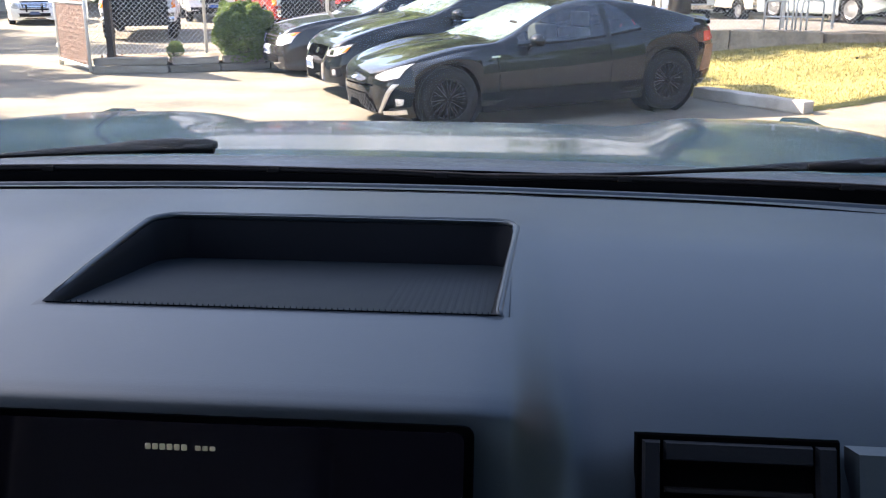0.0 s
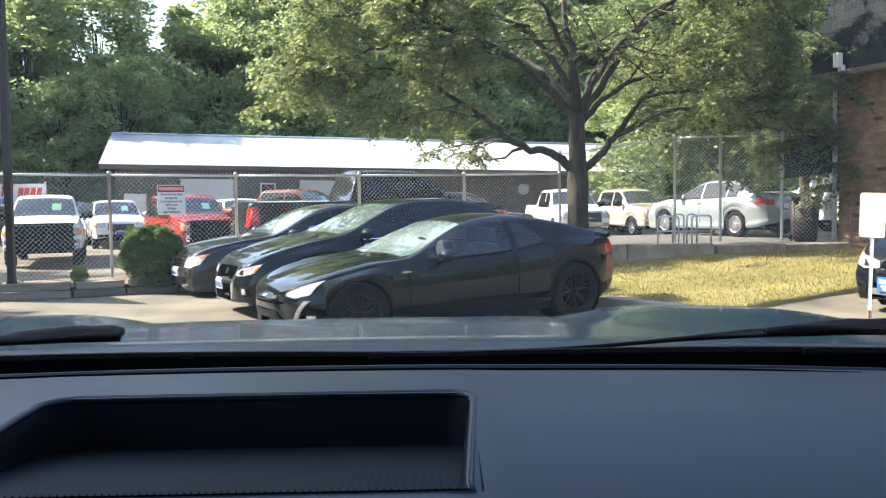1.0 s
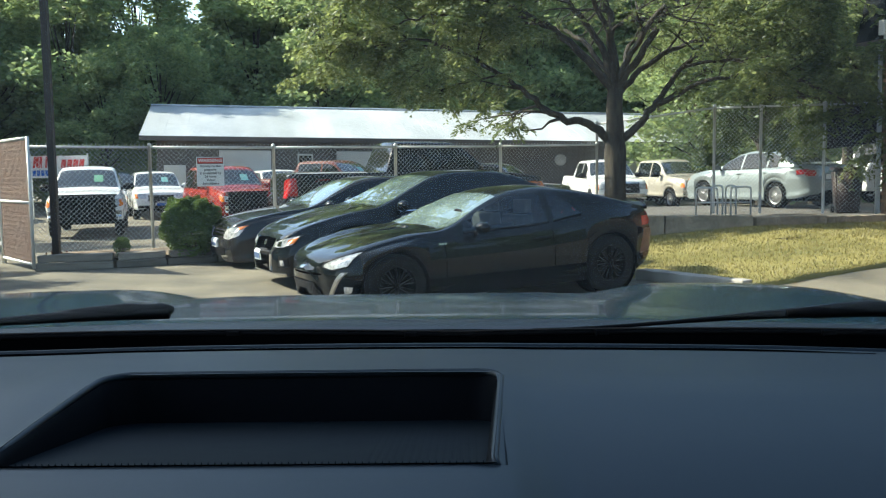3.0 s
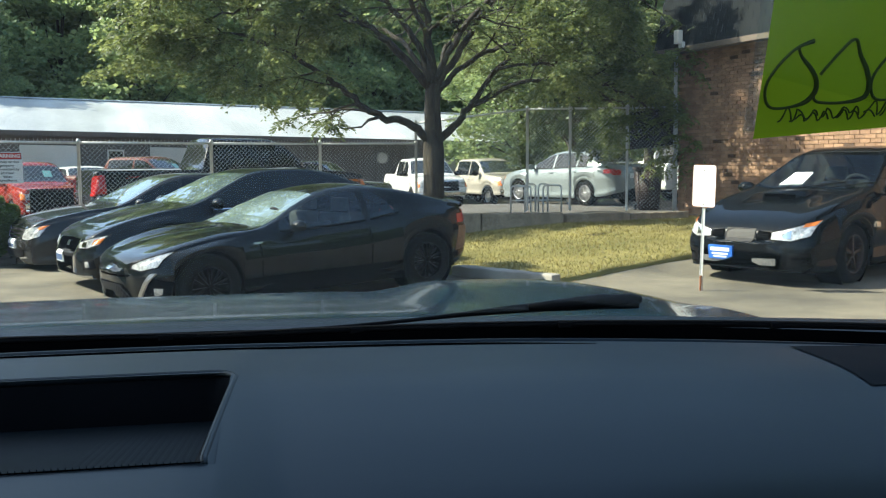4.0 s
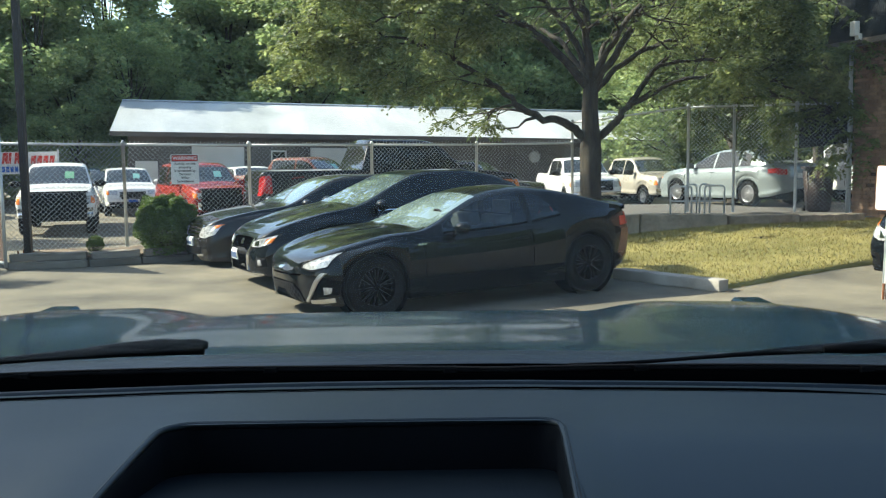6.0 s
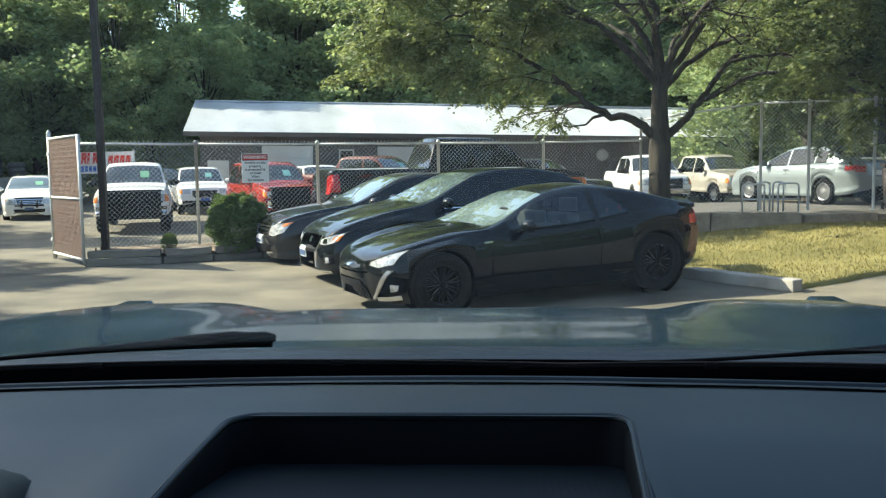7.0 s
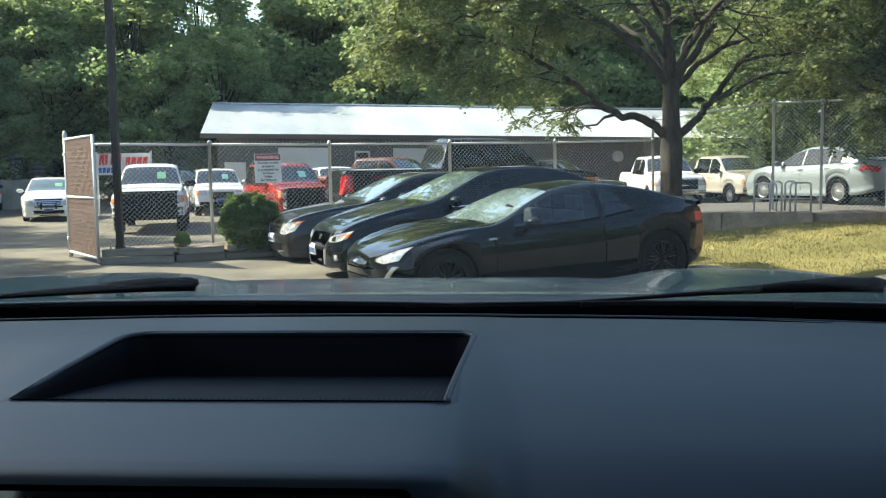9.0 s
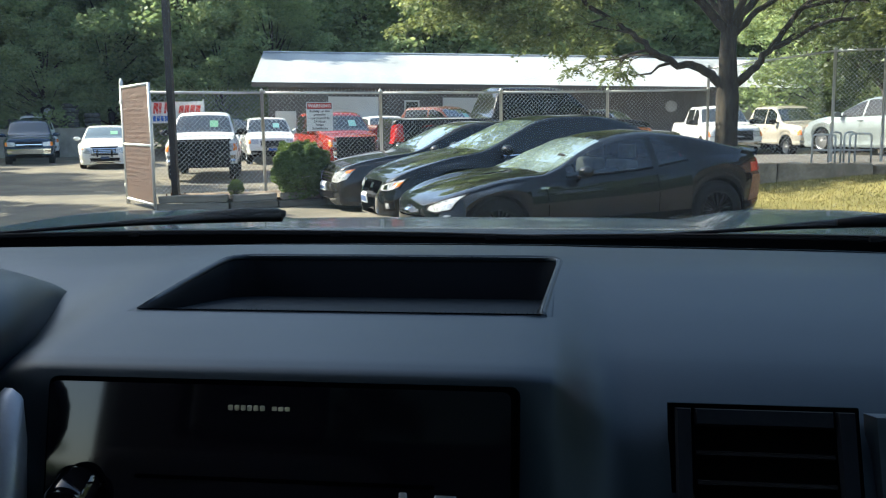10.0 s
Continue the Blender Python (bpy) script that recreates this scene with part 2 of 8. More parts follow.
def prism(bm, outline, y0, y1, axis="Y"):
    """An outline in (a, b) pushed from y0 to y1: axis Y takes (x, z), axis Z takes (x, y), axis X takes (y, z)."""
    def at(a, b, c):
        return {"Y": (a, c, b), "Z": (a, b, c), "X": (c, a, b)}[axis]
    lo = [bm.verts.new(at(a, b, y0)) for a, b in outline]
    hi = [bm.verts.new(at(a, b, y1)) for a, b in outline]
    n = len(outline)
    for k in range(n):
        bm.faces.new((lo[k], lo[(k + 1) % n], hi[(k + 1) % n], hi[k]))
    bm.faces.new(lo[::-1])
    bm.faces.new(hi)
    bmesh.ops.recalc_face_normals(bm, faces=bm.faces)
    return bm


def curve(points):
    """A smooth function through (x, value) points."""
    xs = np.array([p[0] for p in sorted(points)], float)
    ys = np.array([p[1] for p in sorted(points)], float)
    h = np.diff(xs)
    d = np.diff(ys) / h
    m = np.zeros_like(ys)
    m[0], m[-1] = d[0], d[-1]
    for i in range(1, len(xs) - 1):
        m[i] = 0 if d[i - 1] * d[i] <= 0 else 2 * d[i - 1] * d[i] / (d[i - 1] + d[i])

    def f(x):
        x = min(max(x, xs[0]), xs[-1])
        i = min(int(np.searchsorted(xs, x, "right")) - 1, len(h) - 1)
        i = max(i, 0)
        t = (x - xs[i]) / h[i]
        return float((2 * t**3 - 3 * t**2 + 1) * ys[i] + (t**3 - 2 * t**2 + t) * h[i] * m[i] + (-2 * t**3 + 3 * t**2) * ys[i + 1] + (t**3 - t**2) * h[i] * m[i + 1])
    return f


def step(a, b, x):
    t = min(max((x - a) / (b - a), 0), 1)
    return t * t * (3 - 2 * t)


def words(text, size, parent, m, material, name="lettering", depth=0.002, align="CENTER"):
    """Text of the built-in font as a mesh."""
    c = bpy.data.curves.new(name, "FONT")
    c.body, c.size, c.extrude, c.align_x, c.align_y, c.space_line = text, size, depth, align, "CENTER", 0.95
    c.resolution_u = 2
    c.offset = size * 0.022
    tmp = bpy.data.objects.new(name, c)
    me = bpy.data.meshes.new_from_object(tmp)
    bpy.data.objects.remove(tmp)
    bpy.data.curves.remove(c)
    me.materials.clear()
    me.materials.append(material)
    ob = new(name, me)
    ob.parent = parent
    ob.matrix_basis = m
    return ob


# ---------------------------------------------------------------- ground
def ground_z(x, y):
    right = step(3.0, 6.5, x)
    left = -0.3 * step(14.5, 25, y)
    hill = 0.27 * step(9.5, 15.5, y) - 0.02 * step(15.5, 17, y) - 0.55 * step(25.5, 30, y)
    dip = -0.072 * math.exp(-((x + 0.9) ** 2 + (y - 9.6) ** 2) / 4.5)
    return (1 - right) * left + right * hill + dip


def axis_steps(near, far, fine):
    a = [near[0] + fine * k for k in range(int((near[1] - near[0]) / fine) + 1)]
    lo, hi, s = a[0], a[-1], fine
    while hi < far:
        s *= 1.5
        hi += s
        lo -= s
        a.append(hi)
        a.insert(0, lo)
    return a


bm = bmesh.new()
sheet(bm, [[(x, y, ground_z(x, y)) for x in axis_steps((-24, 24), 900, 0.6)] for y in axis_steps((-6, 62), 900, 0.6)])
tagged(obj("ground", bm, M["asphalt"], smooth=True), "worn grey asphalt parking lot, sunlit with faint stains", "asphalt", kind="structure")

# ---------------------------------------------------------------- the pickup that carries the view
PLASTIC = varied("dash_plastic", (0.0048, 0.0082, 0.0122), (0.0075, 0.0118, 0.0172), 6, 900, 0.44, bump=0.16, depth=0.0006, spec=0.40, rough_var=0.05)
PLASTIC.node_tree.nodes["Principled BSDF"].inputs["Specular Tint"].default_value = (0.74, 0.91, 1.0, 1)
PLASTIC_DARK = varied("pocket_plastic", (0.0045, 0.0060, 0.0085), (0.0070, 0.0090, 0.0125), 5, 500, 0.65, bump=0.2, depth=0.0005, spec=0.06)
MAT_RUBBER = varied("pocket_mat_rubber", (0.0060, 0.0100, 0.0140), (0.0090, 0.0140, 0.0185), 8, 400, 0.65, bump=0.2, depth=0.0005, spec=0.07)
GLOSS_BLACK = shader("piano_black", (0.003, 0.003, 0.005), 0.05, 0, 0.6, 0.4)
HOOD_PAINT = paint("slate_paint", (0.020, 0.066, 0.092), 0.22, 0.2, 0.2)
HEADLINER = varied("headliner", (0.34, 0.34, 0.35), (0.42, 0.42, 0.43), 5, 200, 0.95, bump=0.3)
CAB_GREY = varied("grey_cab_trim", (0.05, 0.05, 0.055), (0.08, 0.08, 0.085), 5, 120, 0.85, bump=0.3)
TRIM_SILVER = varied("satin_silver_trim", (0.30, 0.32, 0.35), (0.40, 0.42, 0.45), 6, 200, 0.38, 0.6, bump=0.05)

pickup = thing("pickup_truck", pose(-0.12, 0.60, 0, 0, 0, -4.0), "slate pickup truck seen over its dark plastic dashboard and hood", "pickup")

PROFILE_MID = [(0.53, 1.260), (0.47, 1.269), (0.34, 1.276), (0.24, 1.271), (0.143, 1.2625), (0.085, 1.2565), (0.038, 1.2510), (0.0275, 1.2475), (0.0225, 1.2385), (-0.004, 1.13), (-0.033, 1.02), (-0.06, 0.90)]
PROFILE_SIDE = [(0.53, 1.2595), (0.47, 1.268), (0.34, 1.271), (0.24, 1.262), (0.155, 1.248), (0.108, 1.237), (0.078, 1.225), (0.057, 1.213), (0.043, 1.200), (0.0, 1.12), (-0.04, 1.02), (-0.07, 0.90)]
mid_v, mid_z = curve([(k, p[0]) for k, p in enumerate(PROFILE_MID)]), curve([(k, p[1]) for k, p in enumerate(PROFILE_MID)])
side_v, side_z = curve([(k, p[0]) for k, p in enumerate(PROFILE_SIDE)]), curve([(k, p[1]) for k, p in enumerate(PROFILE_SIDE)])


def dash_point(u, k):
    w = max(step(0.162, 0.215, u), step(0.18, 0.26, -u))
    v = mid_v(k) * (1 - w) + side_v(k) * w
    z = mid_z(k) * (1 - w) + side_z(k) * w
    return Vector((u, v - 0.16 * u * u * max(0.0, v) / 0.53, z - 0.03 * max(0.0, abs(u) - 0.45) ** 1.5))


def dash_top(u, v):
    lo, hi = 0.0, 8.0
    for _ in range(30):
        m = (lo + hi) / 2
        if dash_point(u, m).y > v:
            lo = m
        else:
            hi = m
    return dash_point(u, lo).z


# dashboard skin with the open pocket
POCKET = (-0.156, 0.170, 0.143, 0.340)
us = sorted(set([-0.93, -0.86, -0.78, -0.7, -0.62, -0.54, -0.46, -0.38, -0.32, -0.27, -0.24, -0.215, -0.195, -0.178, -0.166, -0.161] + [POCKET[0] + k * (POCKET[1] - POCKET[0]) / 14 for k in range(15)] + [0.175, 0.18, 0.19, 0.2, 0.21, 0.22, 0.235, 0.26, 0.3, 0.36, 0.42, 0.48, 0.54, 0.6, 0.66, 0.72, 0.78, 0.86, 0.93]))
ks = [k / 4 for k in range(0, 21)] + [5.4, 5.7, 5.85, 6.0, 6.15, 6.3, 6.5, 6.75, 7.0, 7.25, 7.5, 7.75] + [k / 4 for k in range(32, 45)]
bm = bmesh.new()
grid = sheet(bm, [[dash_point(u, k) for u in us] for k in ks])
dead = []
for f in bm.faces:
    c = f.calc_center_median()
    if POCKET[0] < c.x < POCKET[1] and POCKET[2] - 0.002 < c.y + 0.002 < POCKET[3] - 0.002:
        dead.append(f)
bmesh.ops.delete(bm, geom=dead, context="FACES")
bmesh.ops.recalc_face_normals(bm, faces=bm.faces)
dash = part("dashboard", bm, PLASTIC, pickup, "dark grey soft-grained plastic dashboard", True)


def pocket_edge(n=10):
    """The rim of the pocket, with rounded far corners, as a loop of (u, v)."""
    u0, u1, v0, v1 = POCKET[0] - 0.003, POCKET[1] - 0.008, POCKET[2] - 0.001, POCKET[3] + 0.004
    out = [(u0, v0), (u1 + 0.001, v0)]
    for k in range(n):
        out.append((u1 + 0.012 * k / n, v0 + 0.01 + (v1 - v0 - 0.03) * k / n))
    r = 0.02
    for k in range(7):
        a = math.pi / 2 * k / 6
        out.append((u1 + 0.012 - r + r * math.cos(a), v1 - r + r * math.sin(a)))
    for k in range(1, n):
        out.append((u1 - 0.008 + (u0 + 0.034 - u1) * k / n, v1))
    r = 0.028
    for k in range(7):
        a = math.pi / 2 + math.pi / 2 * k / 6
        out.append((u0 + 0.006 + r + r * math.cos(a), v1 - r + r * math.sin(a)))
    for k in range(1, n):
        out.append((u0 + 0.006 * (1 - k / n), v1 - 0.028 + (v0 - v1 + 0.028) * k / n))
    return out


edge = pocket_edge()
# a flat collar closes the skin up to the rounded rim
bm = bmesh.new()
inner = [bm.verts.new((u, v, dash_top(u, v) + 0.0003)) for u, v in edge]
cu, cv = sum(p[0] for p in edge) / len(edge), sum(p[1] for p in edge) / len(edge)
outer = []
for u, v in edge:
    d = Vector((u - cu, v - cv))
    ou, ov = u + 0.030 * np.sign(d.x) * step(0.10, 0.15, abs(d.x)), v + 0.024 * np.sign(d.y) * step(0.06, 0.085, abs(d.y))
    outer.append(bm.verts.new((ou, ov, dash_top(ou, ov) - 0.0006)))
for k in range(len(edge)):
    j = (k + 1) % len(edge)
    bm.faces.new((inner[k], inner[j], outer[j], outer[k]))
part("pocket_collar", bm, PLASTIC, dash, "", True)


# rounded bead round the rim
bm = bmesh.new()
tube(bm, [(u, v, dash_top(u, v) - 0.0022) for u, v in edge[1:]], 0.0032, 10, True)
part("pocket_rim", bm, PLASTIC, dash, "", True)


def floor_z(v):
    return 1.2585 - 0.024 * (v - POCKET[2]) / (POCKET[3] - POCKET[2])


bm = bmesh.new()
rows = []
for f in (0, 0.12, 0.35, 1.0):
    rows.append([(u + (cu - u) * 0.035 * min(1, f * 4), v + (cv - v) * 0.05 * min(1, f * 4) * (1 if v > cv else 0.2), (dash_top(u, v) + 0.0012) * (1 - f) + (floor_z(v) - 0.003) * f) for u, v in edge + edge[:1]])
sheet(bm, rows)
part("pocket_wall", bm, PLASTIC_DARK, dash, "black inner wall of the open dash pocket", True)
bm = bmesh.new()
rows = []
for k in range(2):
    v = POCKET[2] + 0.003 + (POCKET[3] + 0.006 - POCKET[2]) * k
    rows.append([(POCKET[0] - 0.004 + (POCKET[1] - POCKET[0] + 0.014) * j / 12, v, floor_z(v)) for j in range(13)])
sheet(bm, rows)
for k in range(42, 56):
    u = POCKET[0] + 0.006 + k * 0.00545
    v0, v1 = POCKET[2] + 0.004, POCKET[3] - 0.012
    a, b, h = 0.0008, 0.0024, 0.00010
    q = []
    for v in (v0, v1):
        z = floor_z(v) + 0.00003
        q.append([bm.verts.new((u - b, v, z)), bm.verts.new((u - a, v + (0.001 if v == v0 else -0.001), z + h)), bm.verts.new((u + a, v + (0.001 if v == v0 else -0.001), z + h)), bm.verts.new((u + b, v, z))])
    for j in range(3):
        bm.faces.new((q[0][j], q[0][j + 1], q[1][j + 1], q[1][j]))
    bm.faces.new(q[0])
# raised lip of small teeth along the near edge
for k in range(75):
    u = POCKET[0] + 0.004 + k * 0.00415
    z = floor_z(POCKET[2]) + 0.0005
    s = 0.0016
    vs = [bm.verts.new(p) for p in ((u - s, POCKET[2] + 0.0005, z), (u + s, POCKET[2] + 0.0005, z), (u + s, POCKET[2] + 0.0045, z), (u - s, POCKET[2] + 0.0045, z), (u, POCKET[2] + 0.0025, z + 0.0052))]
    for j in range(4):
        bm.faces.new((vs[j], vs[(j + 1) % 4], vs[4]))
bmesh.ops.recalc_face_normals(bm, faces=bm.faces)
part("pocket_mat", bm, MAT_RUBBER, dash, "ribbed dark rubber mat with a toothed edge")

# defroster slot and strip under the windscreen
def back_v(u):
    return 0.53 - 0.16 * u * u


# near-black strip for the shaded defroster groove, a soft bright lip behind it
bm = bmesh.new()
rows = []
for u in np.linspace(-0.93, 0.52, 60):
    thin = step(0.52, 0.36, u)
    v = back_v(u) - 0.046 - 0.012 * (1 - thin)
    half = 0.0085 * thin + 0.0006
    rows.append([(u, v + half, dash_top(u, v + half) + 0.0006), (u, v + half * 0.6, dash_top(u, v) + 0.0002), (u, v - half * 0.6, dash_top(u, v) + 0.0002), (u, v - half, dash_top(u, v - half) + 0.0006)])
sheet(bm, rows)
part("defroster_groove", bm, M["dark"], dash, "near-black strip laid on the dash for the shaded defroster groove", True)
bm = bmesh.new()
sheet(bm, [[(u, back_v(u) - 0.004, dash_point(u, 0).z - 0.001 + 0.0005), (u, back_v(u) + 0.001, dash_point(u, 0).z - 0.012), (u, back_v(u) + 0.007, dash_point(u, 0).z - 0.012)] for u in np.linspace(-0.93, 0.53, 42)])
part("defroster_slot", bm, PLASTIC_DARK, dash, "black defroster slot")
bm = bmesh.new()
sheet(bm, [[(u, back_v(u) + 0.006, dash_point(u, 0).z - 0.008), (u, back_v(u) + 0.008, dash_point(u, 0).z + 0.001), (u, back_v(u) + 0.024, dash_point(u, 0).z - 0.001), (u, back_v(u) + 0.03, dash_point(u, 0).z - 0.02)] for u in np.linspace(-0.93, 0.93, 48)])
part("windscreen_strip", bm, PLASTIC, dash, "", True)
bm = bmesh.new()
sheet(bm, [[(u, back_v(u) + 0.02, dash_point(u, 0).z - 0.012), (u, back_v(u) + 0.10, dash_point(u, 0).z + 0.0)] for u in np.linspace(-0.95, 0.95, 40)])
part("black_frit", bm, M["dark"], pickup, "black ceramic border of the windscreen")

# radio panel, leaning face
def face(u, s, lift=0.0):
    """A place on the leaning centre face: s metres down from its top edge."""
    return Vector((u, 0.019 - 0.23 * s - 0.973 * lift, 1.241 - 0.973 * s + 0.23 * lift))


def face_plate(bm, u0, u1, s0, s1, lift0, lift1, round_=0.004):
    pts = []
    for cx, cy, a0 in ((u1 - round_, s0 + round_, -90), (u1 - round_, s1 - round_, 0), (u0 + round_, s1 - round_, 90), (u0 + round_, s0 + round_, 180)):
        for k in range(4):
            a = radians(a0 + 30 * k)
            pts.append((cx + round_ * math.cos(a), cy + round_ * math.sin(a)))
    lo = [bm.verts.new(face(u, s, lift0)) for u, s in pts]
    hi = [bm.verts.new(face(u + (0.0008 if u < (u0 + u1) / 2 else -0.0008), s, lift1)) for u, s in pts]
    for k in range(len(pts)):
        j = (k + 1) % len(pts)
        bm.faces.new((lo[k], lo[j], hi[j], hi[k]))
    bm.faces.new(hi)
    bmesh.ops.recalc_face_normals(bm, faces=bm.faces)
    return bm


# near-black plate behind the fascia carries the shade of the gap
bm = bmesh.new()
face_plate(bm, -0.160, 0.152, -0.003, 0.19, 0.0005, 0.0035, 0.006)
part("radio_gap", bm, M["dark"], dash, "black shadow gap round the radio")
radio = part("radio_panel", face_plate(bmesh.new(), -0.157, 0.1475, 0.0, 0.187, 0.002, 0.007, 0.005), GLOSS_BLACK, dash, "glossy black radio fascia")
LABEL_GOLD = shader("pale_gold_print", (0.34, 0.31, 0.20), 0.4)
for k in range(6):
    part("badge_bar", face_plate(bmesh.new(), -0.034 + k * 0.0042, -0.0306 + k * 0.0042, 0.0125, 0.0160, 0.007, 0.0073, 0.0008), LABEL_GOLD, radio)
for k in range(3):
    part("badge_bar", face_plate(bmesh.new(), -0.005 + k * 0.0042, -0.0016 + k * 0.0042, 0.0130, 0.0157, 0.007, 0.0073, 0.0006), LABEL_GOLD, radio)
bm = bmesh.new()
lathe(bm, [(0.0, 0.022), (0.012, 0.022), (0.0145, 0.019), (0.015, 0.0), (0.017, 0.0)], 28, "Y", Matrix.Translation(face(-0.132, 0.068, 0.007)) @ pose(0, 0, 0, 180 + 13.3) @ Matrix())
part("radio_knob", bm, GLOSS_BLACK, radio, "round black volume knob", True)
for k in range(5):
    part("radio_button", face_plate(bmesh.new(), -0.10 + k * 0.047, -0.06 + k * 0.047, 0.092, 0.112, 0.007, 0.010, 0.003), GLOSS_BLACK, radio)
bm = bmesh.new()
face_plate(bm, -0.095, 0.10, 0.058, 0.0605, 0.007, 0.0075, 0.0008)
part("disc_slot", bm, M["dark"], radio, "thin disc slot")
bm = bmesh.new()
face_plate(bm, 0.078, 0.083, 0.063, 0.070, 0.007, 0.0074, 0.001)
face_plate(bm, 0.100, 0.114, 0.064, 0.069, 0.007, 0.0074, 0.001)
part("radio_print", bm, TRIM_SILVER, radio, "small grey printed marks")

# passenger air vent with its slats, and the panel beside it
def sface(u, s, lift=0.0):
    return Vector((u, 0.046 - 0.40 * s - 0.16 * u * u * 0.08 - 0.917 * lift, 1.206 - 0.917 * s + 0.40 * lift))


def splate(bm, u0, u1, s0, s1, l0, l1, inset=0.001):
    lo = [bm.verts.new(sface(u, s, l0)) for u, s in ((u0, s0), (u1, s0), (u1, s1), (u0, s1))]
    hi = [bm.verts.new(sface(u, s, l1)) for u, s in ((u0 + inset, s0 + inset), (u1 - inset, s0 + inset), (u1 - inset, s1 - inset), (u0 + inset, s1 - inset))]
    for k in range(4):
        bm.faces.new((lo[k], lo[(k + 1) % 4], hi[(k + 1) % 4], hi[k]))
    bm.faces.new(hi)
    bmesh.ops.recalc_face_normals(bm, faces=bm.faces)
    return bm


S0 = -0.022
# vent gap and throat are near-black plates with the shade in their colour
part("vent_gap", splate(bmesh.new(), 0.245, 0.362, S0, S0 + 0.13, -0.002, 0.004), M["dark"], dash, "near-black plate for the shaded gap round the vent")
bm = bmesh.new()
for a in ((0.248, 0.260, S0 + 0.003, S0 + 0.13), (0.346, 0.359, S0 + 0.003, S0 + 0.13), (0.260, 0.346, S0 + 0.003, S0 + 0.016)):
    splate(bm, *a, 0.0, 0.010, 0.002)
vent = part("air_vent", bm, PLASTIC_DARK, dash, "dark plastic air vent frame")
part("vent_throat", splate(bmesh.new(), 0.259, 0.347, S0 + 0.015, S0 + 0.13, 0.0, 0.0042), M["dark"], vent, "near-black plate for the shaded vent opening")
for k in range(5):
    part("slat", splate(bmesh.new(), 0.261, 0.345, S0 + 0.030 + 0.018 * k, S0 + 0.0335 + 0.018 * k, 0.003, 0.008, 0.0006), M["trim_black"], vent)
part("glovebox_panel", splate(bmesh.new(), 0.366, 0.74, S0 + 0.003, S0 + 0.19, -0.004, 0.009, 0.004), PLASTIC, dash, "flush grey panel beside the vent")
# darker patch laid on the dashboard skin on the passenger side
bm = bmesh.new()
sheet(bm, [[(u, v, dash_top(u, v) + 0.0009) for u in np.linspace(0.690 + (v - 0.25) * 0.1, 0.92, 14)] for v in np.linspace(0.235, 0.385, 8)])
part("airbag_lid", bm, PLASTIC_DARK, dash, "darker patch on the passenger side of the dashboard", True)

# hooded instrument binnacle on the driver's side
bm = bmesh.new()
rows = []
for k in range(15):
    v = -0.06 + 0.30 * k / 14
    row = []
    for j in range(21):
        a = -0.62 + (math.pi + 1.24) * j / 20
        w = 0.186 * (1 - 0.25 * step(0.05, 0.24, v))
        h = 0.074 * math.sqrt(max(0.0, 1 - max(0.0, (v + 0.06) / 0.305) ** 2.2))
        row.append((-0.40 + w * math.cos(a), v - 0.05 * abs(math.cos(a)) * (k == 0), 1.232 + 0.02 * step(-0.06, 0.1, v) + h * math.copysign(abs(math.sin(a)) ** 0.85, math.sin(a))))
    rows.append(row)
sheet(bm, rows)
bmesh.ops.recalc_face_normals(bm, faces=bm.faces)
binnacle = part("instrument_hood", bm, PLASTIC, dash, "rounded grey instrument hood", True)
bm = bmesh.new()
tube(bm, [(-0.40 + 0.186 * math.cos(a), -0.06 - 0.05 * abs(math.cos(a)), 1.232 + 0.074 * math.copysign(abs(math.sin(a)) ** 0.85, math.sin(a))) for a in np.linspace(-0.62, math.pi + 0.62, 32)], 0.006, 8)
part("hood_lip", bm, PLASTIC, binnacle, "", True)
bm = bmesh.new()
prism(bm, [(-0.57, 1.10), (-0.23, 1.10), (-0.235, 1.26), (-0.40, 1.288), (-0.565, 1.26)], 0.02, 0.03)
part("instrument_face", bm, M["dark"], binnacle, "black instrument face")
bm = bmesh.new()
tube(bm, [(-0.196, 0.045, 1.236), (-0.192, 0.024, 1.222), (-0.186, -0.01, 1.15), (-0.182, -0.05, 1.06), (-0.178, -0.08, 0.97)], [0.006, 0.013, 0.015, 0.015, 0.014], 10)
part("trim_strip", bm, TRIM_SILVER, dash, "satin silver trim beside the radio", True)

# hood with two raised flanks, cowl, wipers
def hood_z(u, v):
    a = abs(u)
    z = curve_hood(v)
    z += 0.026 * step(0.36, 0.52, a) * step(0.75, 1.2, v) - 0.05 * step(0.62, 0.98, a) ** 1.4
    z += 0.008 * (1 - step(0.28, 0.5, a)) * step(0.8, 1.2, v)
    return z


curve_hood = curve([(0.66, 1.250), (0.72, 1.254), (0.9, 1.243), (1.2, 1.212), (1.45, 1.180), (1.7, 1.130), (1.9, 1.07), (2.0, 1.0), (2.04, 0.9)])
bm = bmesh.new()
sheet(bm, [[(u, v - 0.16 * u * u * step(2.0, 0.7, v) - 0.10 * u * u * step(1.2, 2.0, v), hood_z(u, v)) for u in np.linspace(-0.96, 0.96, 79)] for v in [0.66 + 1.38 * (k / 40) for k in range(41)]])
bmesh.ops.recalc_face_normals(bm, faces=bm.faces)
HOOD_PAINT.node_tree.nodes["Principled BSDF"].inputs["Coat Weight"].default_value = 0.30
HOOD_PAINT.node_tree.nodes["Principled BSDF"].inputs["Coat Roughness"].default_value = 0.05
part("hood", bm, HOOD_PAINT, pickup, "glossy slate hood with raised flanks", True)
COWL = varied("cowl_plastic", (0.008, 0.011, 0.014), (0.014, 0.018, 0.022), 8, 120, 0.42, bump=0.15, spec=0.2)
bm = bmesh.new()
